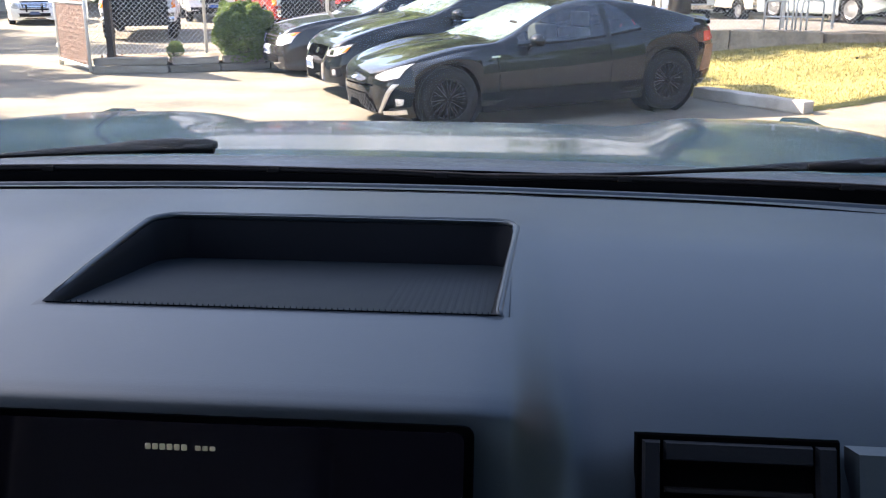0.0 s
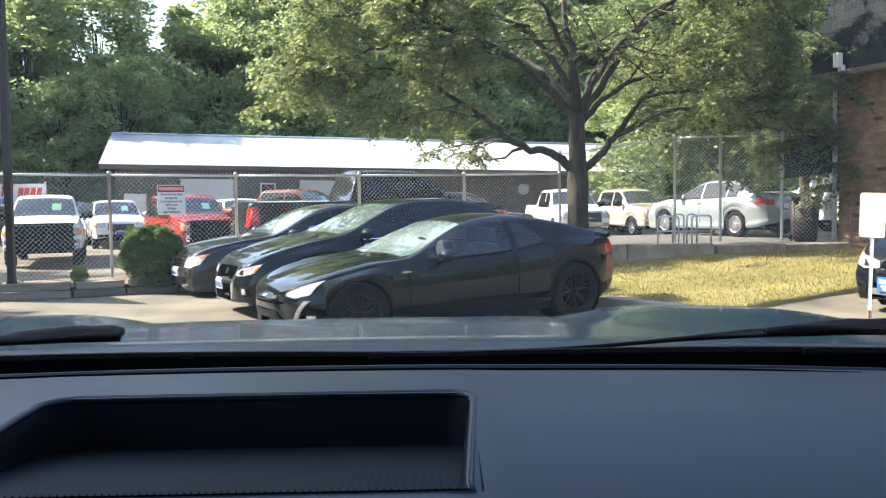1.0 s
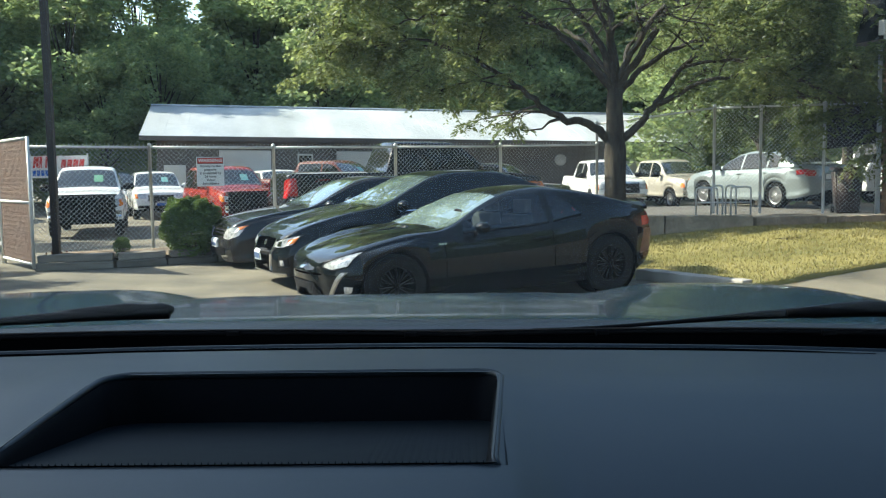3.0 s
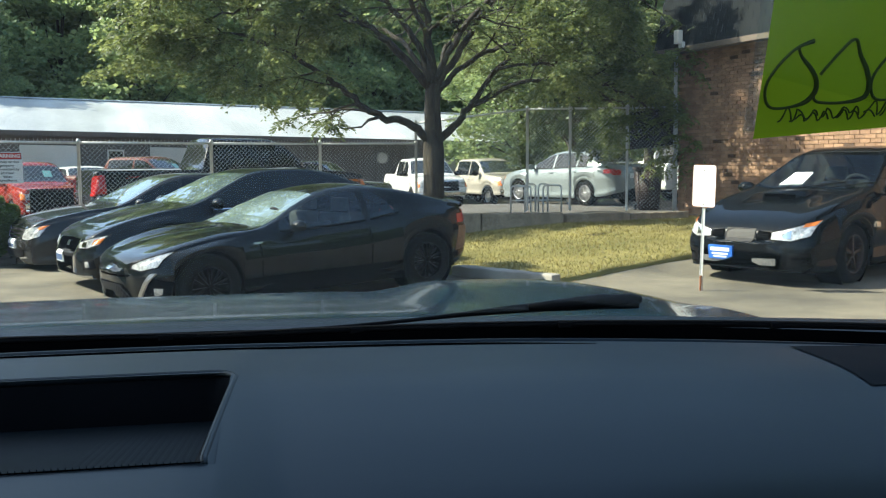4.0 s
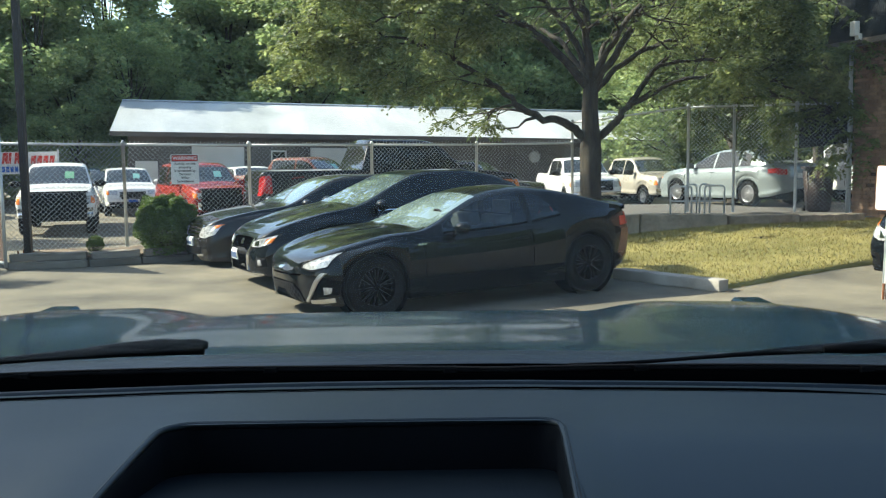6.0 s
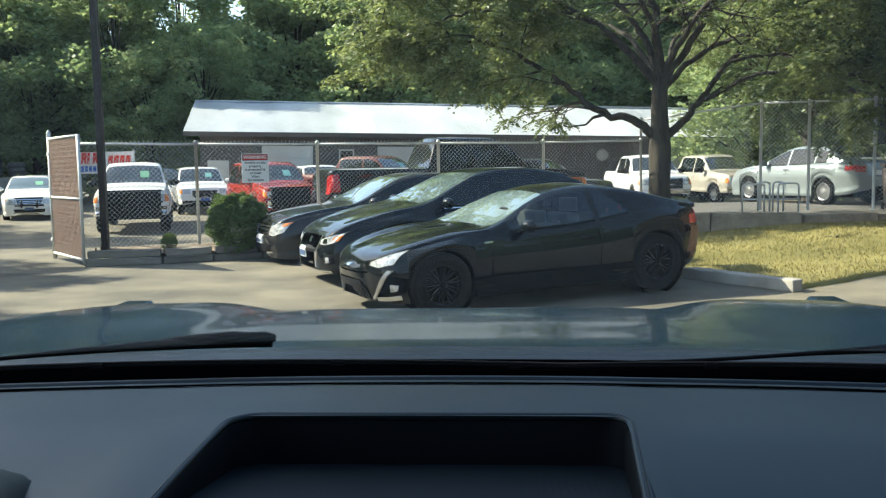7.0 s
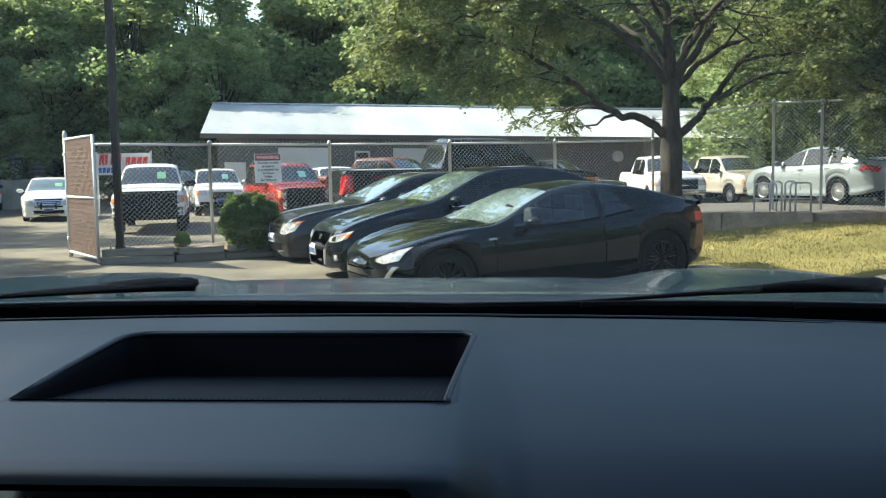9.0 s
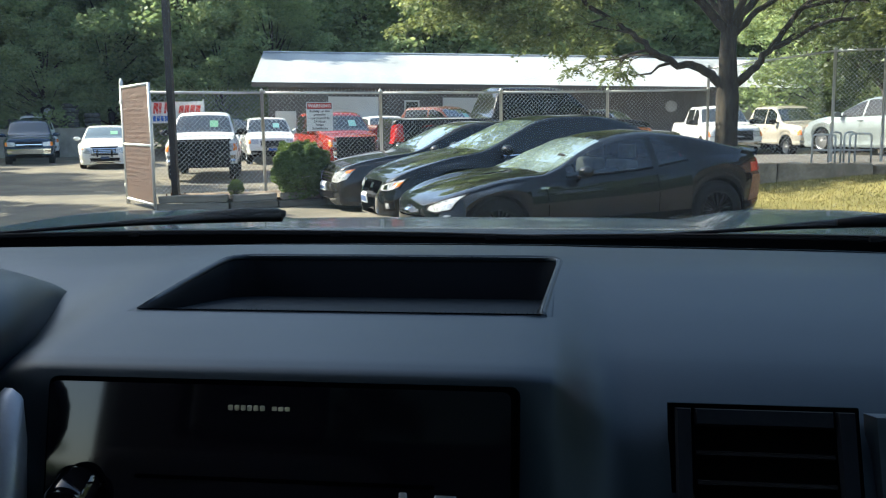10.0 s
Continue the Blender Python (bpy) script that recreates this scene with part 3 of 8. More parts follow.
sheet(bm, [[(u, v - 0.16 * u * u, z + 0.006 * math.cos(1.6 * u)) for v, z in ((0.62, 1.240), (0.63, 1.2465), (0.66, 1.2490), (0.69, 1.2505), (0.715, 1.2515), (0.722, 1.2490), (0.724, 1.238))] for u in np.linspace(-0.95, 0.95, 60)])
cowl = part("cowl", bm, COWL, pickup, "black plastic cowl below the windscreen", True)


def wiper(u0, u1, tip, parent):
    """One wiper: a thick cranked arm, a thin blade, and its clips."""
    bend = lambda u: -0.16 * u * u
    arm = [(u, 0.612 + bend(u) + 0.012 * math.sin(6 * (u - u0)), 1.262 + 0.024 * step(u0, u1, u)) for u in np.linspace(u0, u1, 12)]
    b = bmesh.new()
    tube(b, arm, [0.0022 + 0.0048 * step(u0 + 0.35 * (u1 - u0), u1 - 0.04, a[0]) for a in arm], 8)
    w = part("wiper", b, M["trim_black"], parent, "black wiper arm with a thick end", True)
    b = bmesh.new()
    end = arm[-1]
    tube(b, [(end[0] - d, end[1] + 0.002 - 0.16 * 0 * d, 1.2895 - 0.05 * max(0, d - 0.03)) for d in (0.13, 0.10, 0.07, 0.045, 0.025, 0.008, -0.004)], [0.004, 0.0068, 0.0080, 0.0086, 0.0066, 0.0074, 0.004], 10)
    part("wiper_cap", b, M["trim_black"], w, "tapered black wiper arm head", True)
    b = bmesh.new()
    line = [(u, 0.585 + bend(u), 1.262 + 0.006 * math.sin(math.pi * (u - u0 + 0.1) / (tip - u0 + 0.1))) for u in np.linspace(u0 - 0.1, tip, 16)]
    tube(b, line, 0.0042, 6)
    part("wiper_blade", b, M["trim_black"], w, "thin black wiper blade", True)
    b = bmesh.new()
    tube(b, [(p[0], p[1] - 0.003, p[2] + 0.004) for p in line], 0.0010, 5)
    part("blade_spring", b, M["bronze"], w, "thin dull metal spring edge")
    for f in (0.25, 0.5, 0.75, 0.98):
        p = line[int(f * 15)]
        b = bmesh.new()
        box(b, p[0] - 0.008, p[0] + 0.008, p[1] - 0.005, p[1] + 0.005, p[2] - 0.004, p[2] + 0.0035, 0.0015)
        part("blade_clip", b, M["trim_black"], w)


wiper(-0.72, -0.185, 0.152, pickup)
wiper(0.22, 0.616, 0.98, pickup)

# windscreen and the closed cab round the view
GLASS = pane_glass("windscreen_pane", (0.93, 0.97, 0.955), 0.05)
bm = bmesh.new()
sheet(bm, [[(u, (0.64 - 0.16 * u * u) * (1 - f) + (-0.17 - 0.08 * u * u) * f, 1.262 * (1 - f) + (1.775 - 0.03 * u * u) * f + 0.02 * math.sin(math.pi * f)) for u in np.linspace(-0.95 + 0.08 * f, 0.95 - 0.08 * f, 24)] for f in np.linspace(0, 1, 12)])
# a thin translucent layer added to the glass as veiling haze, lifting the blacks
gn2, gl2 = GLASS.node_tree.nodes, GLASS.node_tree.links.new
veil, dmix = gn2.new("ShaderNodeBsdfTranslucent"), gn2.new("ShaderNodeMixShader")
veil.inputs[0].default_value, dmix.inputs[0].default_value = (0.85, 0.95, 0.90, 1), 0.020
gl2(gn2["Material Output"].inputs[0].links[0].from_socket, dmix.inputs[1]), gl2(veil.outputs[0], dmix.inputs[2]), gl2(dmix.outputs[0], gn2["Material Output"].inputs[0])
ws = part("windscreen", bm, GLASS, pickup, "clear curved windscreen", True)
ws.visible_shadow = False
bm = bmesh.new()
box(bm, -0.93, 0.93, -1.55, -0.20, 1.755, 1.80)
part("cab_roof", bm, HEADLINER, pickup, "pale cloth headliner")
bm = bmesh.new()
sheet(bm, [[(u * (0.95 - 0.03 * abs(f - 0.5)), -1.62 + 1.44 * f, 1.832 - 0.012 * abs(u) ** 3 - 0.012 * abs(2 * f - 1) ** 3) for u in np.linspace(-1, 1, 15)] for f in np.linspace(0, 1, 13)])
part("roof_skin", bm, HOOD_PAINT, pickup, "slate painted roof panel", True)
for s in (-1, 1):
    part("windscreen_pillar", tubed([(s * 0.97, 0.45, 1.24), (s * 0.93, 0.13, 1.52), (s * 0.89, -0.22, 1.77)], 0.045, 8), M["trim_black"], pickup)
    part("cab_door", boxed(s * 0.96 - 0.03, s * 0.96 + 0.03, -1.55, 0.55, 0.45, 1.27, 0.01), CAB_GREY, pickup)
    skin_d = part("door_skin", boxed(s * 1.0 - 0.012, s * 1.0 + 0.012, -1.52, 0.42, 0.46, 1.24, 0.01, 2), HOOD_PAINT, pickup)
    part("door_handle", boxed(s * 1.025 - 0.012, s * 1.025 + 0.012, -0.62, -0.44, 1.05, 1.08, 0.006), M["trim_black"], skin_d)
    part("door_pillar", boxed(s * 0.92 - 0.04, s * 0.92 + 0.04, -0.85, -0.72, 1.25, 1.78), M["trim_black"], pickup)
    part("fender", boxed(s * 0.86 - 0.05, s * 0.86 + 0.05, 0.5, 1.92, 0.62, 1.14, 0.02), HOOD_PAINT, pickup)
bm = bmesh.new()
box(bm, -0.95, 0.95, -1.60, -1.55, 0.45, 1.38)
box(bm, -0.95, 0.95, -1.60, -1.55, 1.66, 1.79)
for s in (-1, 1):
    box(bm, s * 0.85 - 0.1, s * 0.85 + 0.1, -1.60, -1.55, 1.38, 1.66)
part("cab_back", bm, CAB_GREY, pickup, "grey cab back wall")
# unseen pane, its dark tint added to dim the reflection in the radio
rear_pane = part("rear_window", boxed(-0.75, 0.75, -1.578, -1.572, 1.38, 1.66), pane_glass("reflection_dimming_pane", (0.10, 0.115, 0.115), 0.05), pickup, "unseen rear window, tinted dark to dim its reflection")
part("cab_floor", boxed(-0.95, 0.95, -1.6, 1.95, 0.42, 0.47), M["trim_black"], pickup)
for s in (-1, 1):
    bench = part("cab_seat", boxed(s * 0.42 - 0.27, s * 0.42 + 0.27, -1.05, -0.45, 0.62, 0.82, 0.06, 3), CAB_GREY, pickup, "grey cloth seat", True)
    part("headrest", boxed(s * 0.42 - 0.13, s * 0.42 + 0.13, -1.24, -1.14, 1.33, 1.50, 0.04, 3), CAB_GREY, bench, "", True)
    part("seat_back", boxed(s * 0.42 - 0.27, s * 0.42 + 0.27, -1.22, -1.02, 0.75, 1.30, 0.06, 3), CAB_GREY, bench, "", True)
part("bulkhead", boxed(-0.95, 0.95, 0.44, 0.50, 0.45, 1.235), M["dark"], pickup)
part("grille_front", boxed(-0.86, 0.86, 1.90, 2.02, 0.45, 0.95, 0.02), M["trim_black"], pickup)
for s in (-1, 1):
    for v in (1.25, -2.0):
        bm = bmesh.new()
        lathe(bm, [(0.19, -0.11), (0.32, -0.11), (0.365, -0.08), (0.37, 0.0), (0.365, 0.08), (0.32, 0.11), (0.19, 0.11), (0.0, 0.09)], 28, "Y", Matrix.Translation((s * 0.76, v, 0.37)) @ pose(0, 0, 0, 0, 0, 90))
        part("tyre", bm, M["rubber"], pickup, "", True)
bed_box = part("truck_bed", boxed(-0.88, 0.88, -3.2, -1.64, 0.55, 0.68), M["trim_black"], pickup, "black bed floor")
for s in (-1, 1):
    part("bed_side", boxed(s * 0.93 - 0.05, s * 0.93 + 0.05, -3.2, -1.64, 0.5, 1.20, 0.02, 2), HOOD_PAINT, bed_box)
    part("tail_light", boxed(s * 0.93 - 0.05, s * 0.93 + 0.05, -3.225, -3.19, 0.85, 1.15, 0.01), M["lamp_red"], bed_box)
    part("head_light", boxed(s * 0.70 - 0.15, s * 0.70 + 0.15, 1.98, 2.035, 0.76, 0.94, 0.02, 2), M["lamp_clear"], pickup)
part("tailgate", boxed(-0.87, 0.87, -3.21, -3.15, 0.55, 1.18, 0.015), HOOD_PAINT, bed_box)
part("rear_bumper", boxed(-0.92, 0.92, -3.34, -3.20, 0.45, 0.62, 0.03, 2), M["chrome"], bed_box)

# green card behind the windscreen
GREEN = bpy.data.materials.new("green_card")
GREEN.use_nodes = True
gn, gl = GREEN.node_tree.nodes, GREEN.node_tree.links.new
gb = gn["Principled BSDF"]
gb.inputs["Base Color"].default_value, gb.inputs["Roughness"].default_value = (0.235, 0.34, 0.015, 1), 0.55
gt, gm, gx = gn.new("ShaderNodeBsdfTranslucent"), gn.new("ShaderNodeMixShader"), gn.new("ShaderNodeTexNoise")
gx.inputs["Scale"].default_value = 30
gt.inputs[0].default_value = (0.25, 0.365, 0.012, 1)
gm.inputs[0].default_value = 0.55
gl(gb.outputs[0], gm.inputs[1]), gl(gt.outputs[0], gm.inputs[2]), gl(gm.outputs[0], gn["Material Output"].inputs[0])
gbp = gn.new("ShaderNodeBump")
gbp.inputs["Strength"].default_value, gbp.inputs["Distance"].default_value = 0.15, 0.002
gl(gx.outputs[0], gbp.inputs["Height"]), gl(gbp.outputs[0], gb.inputs["Normal"])
SLEEVE = pane_glass("clear_sleeve", (0.78, 0.82, 0.80), 0.10)
sn, sl = SLEEVE.node_tree.nodes, SLEEVE.node_tree.links.new
st, sm = sn.new("ShaderNodeBsdfTranslucent"), sn.new("ShaderNodeMixShader")
st.inputs[0].default_value, sm.inputs[0].default_value = (0.5, 0.58, 0.56, 1), 0.07
sl(sn["Material Output"].inputs[0].links[0].from_socket, sm.inputs[1]), sl(st.outputs[0], sm.inputs[2]), sl(sm.outputs[0], sn["Material Output"].inputs[0])
MARKER = shader("marker_ink", (0.032, 0.062, 0.005), 0.6)
CARD = pickup.matrix_world @ Matrix.Translation((0.584, 0.245, 1.465)) @ pose(0, 0, 0, 112, 0, 0) @ pose(0, 0, 0, 0, 0, 4)
card = thing("paper_card", CARD, "bright green paper card with black marker drawing on windscreen", "card")
bm = bmesh.new()
sheet(bm, [[(0.30 * j / 12, 0.24 * k / 10, -0.004 * math.sin(3.1 * j / 12)) for j in range(13)] for k in range(11)])
part("card_sheet", bm, GREEN, card, "", True)
bm = bmesh.new()
sheet(bm, [[(-0.008 + 0.32 * j / 12, 0.004 + 0.26 * k / 10, -0.003 - 0.004 * math.sin(3.1 * j / 12)) for j in range(13)] for k in range(11)])
part("sleeve", bm, SLEEVE, card, "clear plastic sleeve behind the card", True)


def stroke(bm, pts, r):
    tube(bm, [(x, y, 0.0008 - 0.004 * math.sin(3.1 * x / 0.30)) for x, y in pts], r, 6)


rng = random.Random(5)


def smooth_line(pts, n=6):
    """A rounded run through hand-drawn knots."""
    q = [Vector((*p, 0)) for p in pts]
    out = []
    for i in range(len(q) - 1):
        p0, p1, p2, p3 = q[max(i - 1, 0)], q[i], q[i + 1], q[min(i + 2, len(q) - 1)]
        for k in range(n):
            u = k / n
            v = 0.5 * (2 * p1 + (p2 - p0) * u + (2 * p0 - 5 * p1 + 4 * p2 - p3) * u * u + (3 * p1 - p0 - 3 * p2 + p3) * u**3)
            out.append((v.x, v.y))
    return out + [pts[-1]]


ROUND = [(0.80, 1.04), (0.50, 0.95), (0.22, 0.72), (0.03, 0.44), (0.03, 0.20), (0.16, 0.03), (0.45, 0.0), (0.80, 0.06), (0.98, 0.22), (0.97, 0.42), (0.82, 0.62), (0.62, 0.80), (0.54, 0.93)]
PEAK = [(0.0, 0.48), (0.30, 0.80), (0.56, 0.99), (0.72, 0.74), (0.90, 0.50), (1.0, 0.26), (0.93, 0.06), (0.50, 0.01), (0.05, 0.05), (-0.06, 0.14)]
for k in range(6):
    bm = bmesh.new()
    x0, shape = 0.003 + 0.0455 * k, ROUND if k % 2 == 0 else PEAK
    run = smooth_line([(x0 + 0.044 * x, 0.024 + (0.050 + 0.002 * math.sin(k * 2.1)) * y) for x, y in shape])
    tube(bm, [(x, y, 0.0008 - 0.004 * math.sin(3.1 * x / 0.30)) for x, y in run], [0.0012 + 0.0009 * step(0.5, 0.95, (p[0] - x0) / 0.044) for p in run], 6)
    part("marker_loop", bm, MARKER, card, "dark marker loop", True)
for row, (y0, amp) in enumerate(((0.018, 0.008), (0.014, 0.006))):
    for k in range(7):
        bm = bmesh.new()
        x = 0.018 + k * 0.038 + 0.012 * row
        knots = [(x + 0.0058 * j + rng.uniform(-0.002, 0.002), y0 + 0.8 * amp * (1 if j % 2 else -1) * rng.uniform(0.3, 1.0)) for j in range(7)]
        rounded = []
        for (ax, ay), (bx, by) in zip(knots, knots[1:]):
            rounded += [(ax + (bx - ax) * f / 5 + 0.0012 * math.sin(math.pi * f / 5), ay + (by - ay) * (0.5 - 0.5 * math.cos(math.pi * f / 5))) for f in range(5)]
        stroke(bm, rounded, 0.0007)
        part("marker_scribble", bm, MARKER, card)

# ---------------------------------------------------------------- lawn, kerb, low wall
LAWN = [(2.95, 11.75), (3.55, 10.75), (3.95, 10.35), (4.6, 10.75), (5.2, 11.15), (6.5, 11.75), (8.2, 12.2), (10.6, 12.6), (10.0, 17.2), (9.2, 16.9), (6.2, 16.2), (4.0, 16.9), (2.4, 16.9), (1.6, 15.2)]


def inside(x, y, poly):
    hit = False
    for (x0, y0), (x1, y1) in zip(poly, poly[1:] + poly[:1]):
        if (y0 > y) != (y1 > y) and x < (x1 - x0) * (y - y0) / (y1 - y0) + x0:
            hit = not hit
    return hit


def lawn_z(x, y):
    return ground_z(x, y) + 0.07 + 0.025 * noise.noise(Vector((x * 0.8, y * 0.8, 0)))


def fringe(poly, n=14):
    out = []
    for (x0, y0), (x1, y1) in zip(poly, poly[1:] + poly[:1]):
        for k in range(n):
            f = k / n
            p = Vector((x0 + (x1 - x0) * f, y0 + (y1 - y0) * f, 0))
            w = 0.07 * noise.noise(p * 3.0)
            out.append((p.x + w, p.y + w))
    return out


rim = fringe(LAWN)
bm = bmesh.new()
cx, cy = 6.0, 13.9
rings = []
for f in (1.0, 0.985, 0.94, 0.86, 0.76, 0.64, 0.5, 0.35, 0.18, 0.04):
    rings.append([(cx + (x - cx) * f, cy + (y - cy) * f, lawn_z(cx + (x - cx) * f, cy + (y - cy) * f) - (0.075 if f == 1.0 else 0.015 if f > 0.98 else 0)) for x, y in rim + rim[:1]])
sheet(bm, rings)
bmesh.ops.recalc_face_normals(bm, faces=bm.faces)
tagged(obj("lawn", bm, M["lawn"], smooth=True), "dry yellow-green lawn rising to a low wall", "lawn", kind="structure")
GRASS = leafy("dry_grass_blade", (0.10, 0.105, 0.035), (0.30, 0.255, 0.095), 0.3)
rng = np.random.RandomState(3)
verts, faces = [], []
while len(faces) < 26000:
    x, y = rng.uniform(1.6, 10.4), rng.uniform(10.3, 17.0)
    if not inside(x, y, LAWN):
        continue
    z = lawn_z(x, y) - 0.01
    a, h, w = rng.uniform(0, 6.28), rng.uniform(0.02, 0.06), 0.009
    dx, dy = math.cos(a) * w, math.sin(a) * w
    lx, ly = rng.uniform(-0.03, 0.03, 2)
    n = len(verts)
    verts += [(x - dx, y - dy, z), (x + dx, y + dy, z), (x + lx, y + ly, z + h)]
    faces.append((n, n + 1, n + 2))
me = bpy.data.meshes.new("grass")
me.from_pydata(verts, [], faces)
me.materials.append(GRASS)
tagged(new("grass", me), "short dry grass blades on the lawn", "grass", kind="stuff")
# fallen leaves by the lawn's edge
verts, faces = [], []
for k in range(420):
    f = rng.randint(0, len(rim))
    x, y = rim[f][0] + rng.normal(0, 0.22), rim[f][1] + rng.normal(0, 0.22)
    if y > 12.6:
        continue
    z = (lawn_z(x, y) if inside(x, y, LAWN) else ground_z(x, y)) + 0.012
    a, s = rng.uniform(0, 6.28), rng.uniform(0.012, 0.03)
    n = len(verts)
    verts += [(x + s * math.cos(a + q) * e, y + s * math.sin(a + q) * e, z + rng.uniform(0, 0.01)) for q, e in ((0, 1), (1.57, 0.5), (3.14, 1), (4.71, 0.5))]
    faces.append((n, n + 1, n + 2, n + 3))
me = bpy.data.meshes.new("fallen_leaves")
me.from_pydata(verts, [], faces)
me.materials.append(leafy("dry_leaf", (0.10, 0.06, 0.02), (0.30, 0.20, 0.07), 0.1))
tagged(new("fallen_leaves", me), "scattered dry leaves on the asphalt by the lawn", "leaves", kind="stuff")


def along(a, b):
    """A pose at a, its x axis towards b, with the length."""
    a, b = Vector(a), Vector(b)
    return pose(a.x, a.y, a.z, 0, 0, math.degrees(math.atan2(b.y - a.y, b.x - a.x))), (b.xy - a.xy).length


def worn_block(length, depth, height, seed, seg=10, rough=0.012):
    """A long block with chipped, uneven edges."""
    b = bmesh.new()
    bmesh.ops.create_cube(b, size=1, matrix=Matrix.Translation((length / 2, 0, height / 2)) @ Matrix.Diagonal((length, depth, height, 1)))
    bmesh.ops.subdivide_edges(b, edges=[e for e in b.edges if abs((e.verts[0].co - e.verts[1].co).x) > 0.5 * length], cuts=seg)
    bmesh.ops.bevel(b, geom=list(b.edges), offset=0.018, segments=2, affect="EDGES", profile=0.6)
    for v in b.verts:
        d = noise.noise_vector(v.co * 6 + Vector((seed * 7.3, 0, 0))) * rough
        v.co += Vector((d.x, d.y, d.z if v.co.z > 0.02 else 0))
    return b


m, n = along((3.05, 11.6, 0.0), (3.90, 10.22, 0.0))
kerb = tagged(obj("parking_kerb", worn_block(n, 0.19, 0.135, 1), M["concrete"], smooth=False), "worn pale concrete wheel stop at the lawn's edge", "kerb")
kerb.matrix_world = m
low_wall = thing("low_wall", Matrix(), "stained low concrete retaining wall behind the lawn", "wall")
WALL = [(2.0, 17.0), (3.4, 16.75), (4.8, 16.5), (6.3, 16.2), (7.7, 16.45), (9.1, 16.75)]
for k, (a, b) in enumerate(zip(WALL, WALL[1:])):
    m, n = along((*a, 0.12), (*b, 0.12))
    w = part("wall_block", worn_block(n - 0.012, 0.28, 0.40 - 0.03 * max(0, k - 2), k + 5, 12, 0.02), M["old_wall"], low_wall)
    w.matrix_basis = m
# flat lot behind the wall
bm = bmesh.new()
sheet(bm, [[(x, y + 0.12 * (x - 2), max(ground_z(x, y + 0.12 * (x - 2)) + 0.012, 0.33 if 16.2 < y < 20 and x > 3.5 else -9)) for x in np.linspace(2.0, 13.5, 30)] for y in (16.6, 17.2, 18, 19, 20, 21, 22, 23, 24, 25, 26)])
tagged(obj("upper_lot", bm, M["lot"], smooth=True), "grey asphalt of the upper lot behind the wall", "asphalt", kind="structure")

# ---------------------------------------------------------------- planting bed with timber edging
bed = thing("timber_edging", Matrix(), "weathered grey railway ties edging a planting bed", "edging")
EDGE = [(-5.42, 14.12), (-4.3, 14.32), (-3.6, 14.62), (-2.9, 15.0), (-1.6, 15.6)]
for row in range(2):
    for k, (a, b) in enumerate(zip(EDGE, EDGE[1:])):
        f = 0.0 if row == 0 else 0.06
        m, n = along((a[0] + f * 0.4, a[1] + f, row * 0.115), (b[0] + f * 0.4, b[1] + f, row * 0.115))
        w = part("tie", worn_block(n - 0.02 - 0.05 * row, 0.17, 0.112, row * 9 + k, 8, 0.014), M["tie"], bed)
        w.matrix_basis = m
bm = bmesh.new()
sheet(bm, [[(x, y + 0.1 + (1.9 * f), 0.16 + 0.05 * noise.noise(Vector((x * 2, f * 4, 3))) - 0.25 * (f > 0.95)) for x, y in [(a[0] + (b[0] - a[0]) * j / 6, a[1] + (b[1] - a[1]) * j / 6) for a, b in zip(EDGE, EDGE[1:]) for j in range(6)]] for f in (0, 0.2, 0.4, 0.6, 0.8, 1.0)])
tagged(obj("planting_bed", bm, M["soil"], smooth=True), "dry brown soil with litter behind timber edging", "soil", kind="structure")


def leaf_cloud(points, size, rng, droop=0.3, aspect=0.5, along_t=None):
    """One mesh of small folded leaves at the given points."""
    n = len(points)
    p = np.asarray(points, float)
    a = rng.uniform(0, 2 * np.pi, n)
    t = np.stack([np.cos(a), np.sin(a), rng.uniform(-droop - 0.4, 0.4 - droop, n)], 1)
    if along_t is not None:
        t = np.array(along_t)
    t /= np.linalg.norm(t, axis=1)[:, None]
    r = rng.normal(size=(n, 3))
    s = np.cross(t, r)
    s /= np.linalg.norm(s, axis=1)[:, None]
    k = (size * rng.uniform(0.6, 1.35, n))[:, None]
    verts = np.stack([p - t * k * 0.5, p + s * k * aspect * 0.5, p + t * k * 0.5, p - s * k * aspect * 0.5], 1).reshape(-1, 3)
    me = bpy.data.meshes.new("leaves")
    me.vertices.add(4 * n)
    me.vertices.foreach_set("co", verts.ravel())
    me.loops.add(4 * n)
    me.loops.foreach_set("vertex_index", np.arange(4 * n))
    me.polygons.add(n)
    me.polygons.foreach_set("loop_start", np.arange(0, 4 * n, 4))
    me.polygons.foreach_set("loop_total", np.full(n, 4))
    me.update(calc_edges=True)
    return me


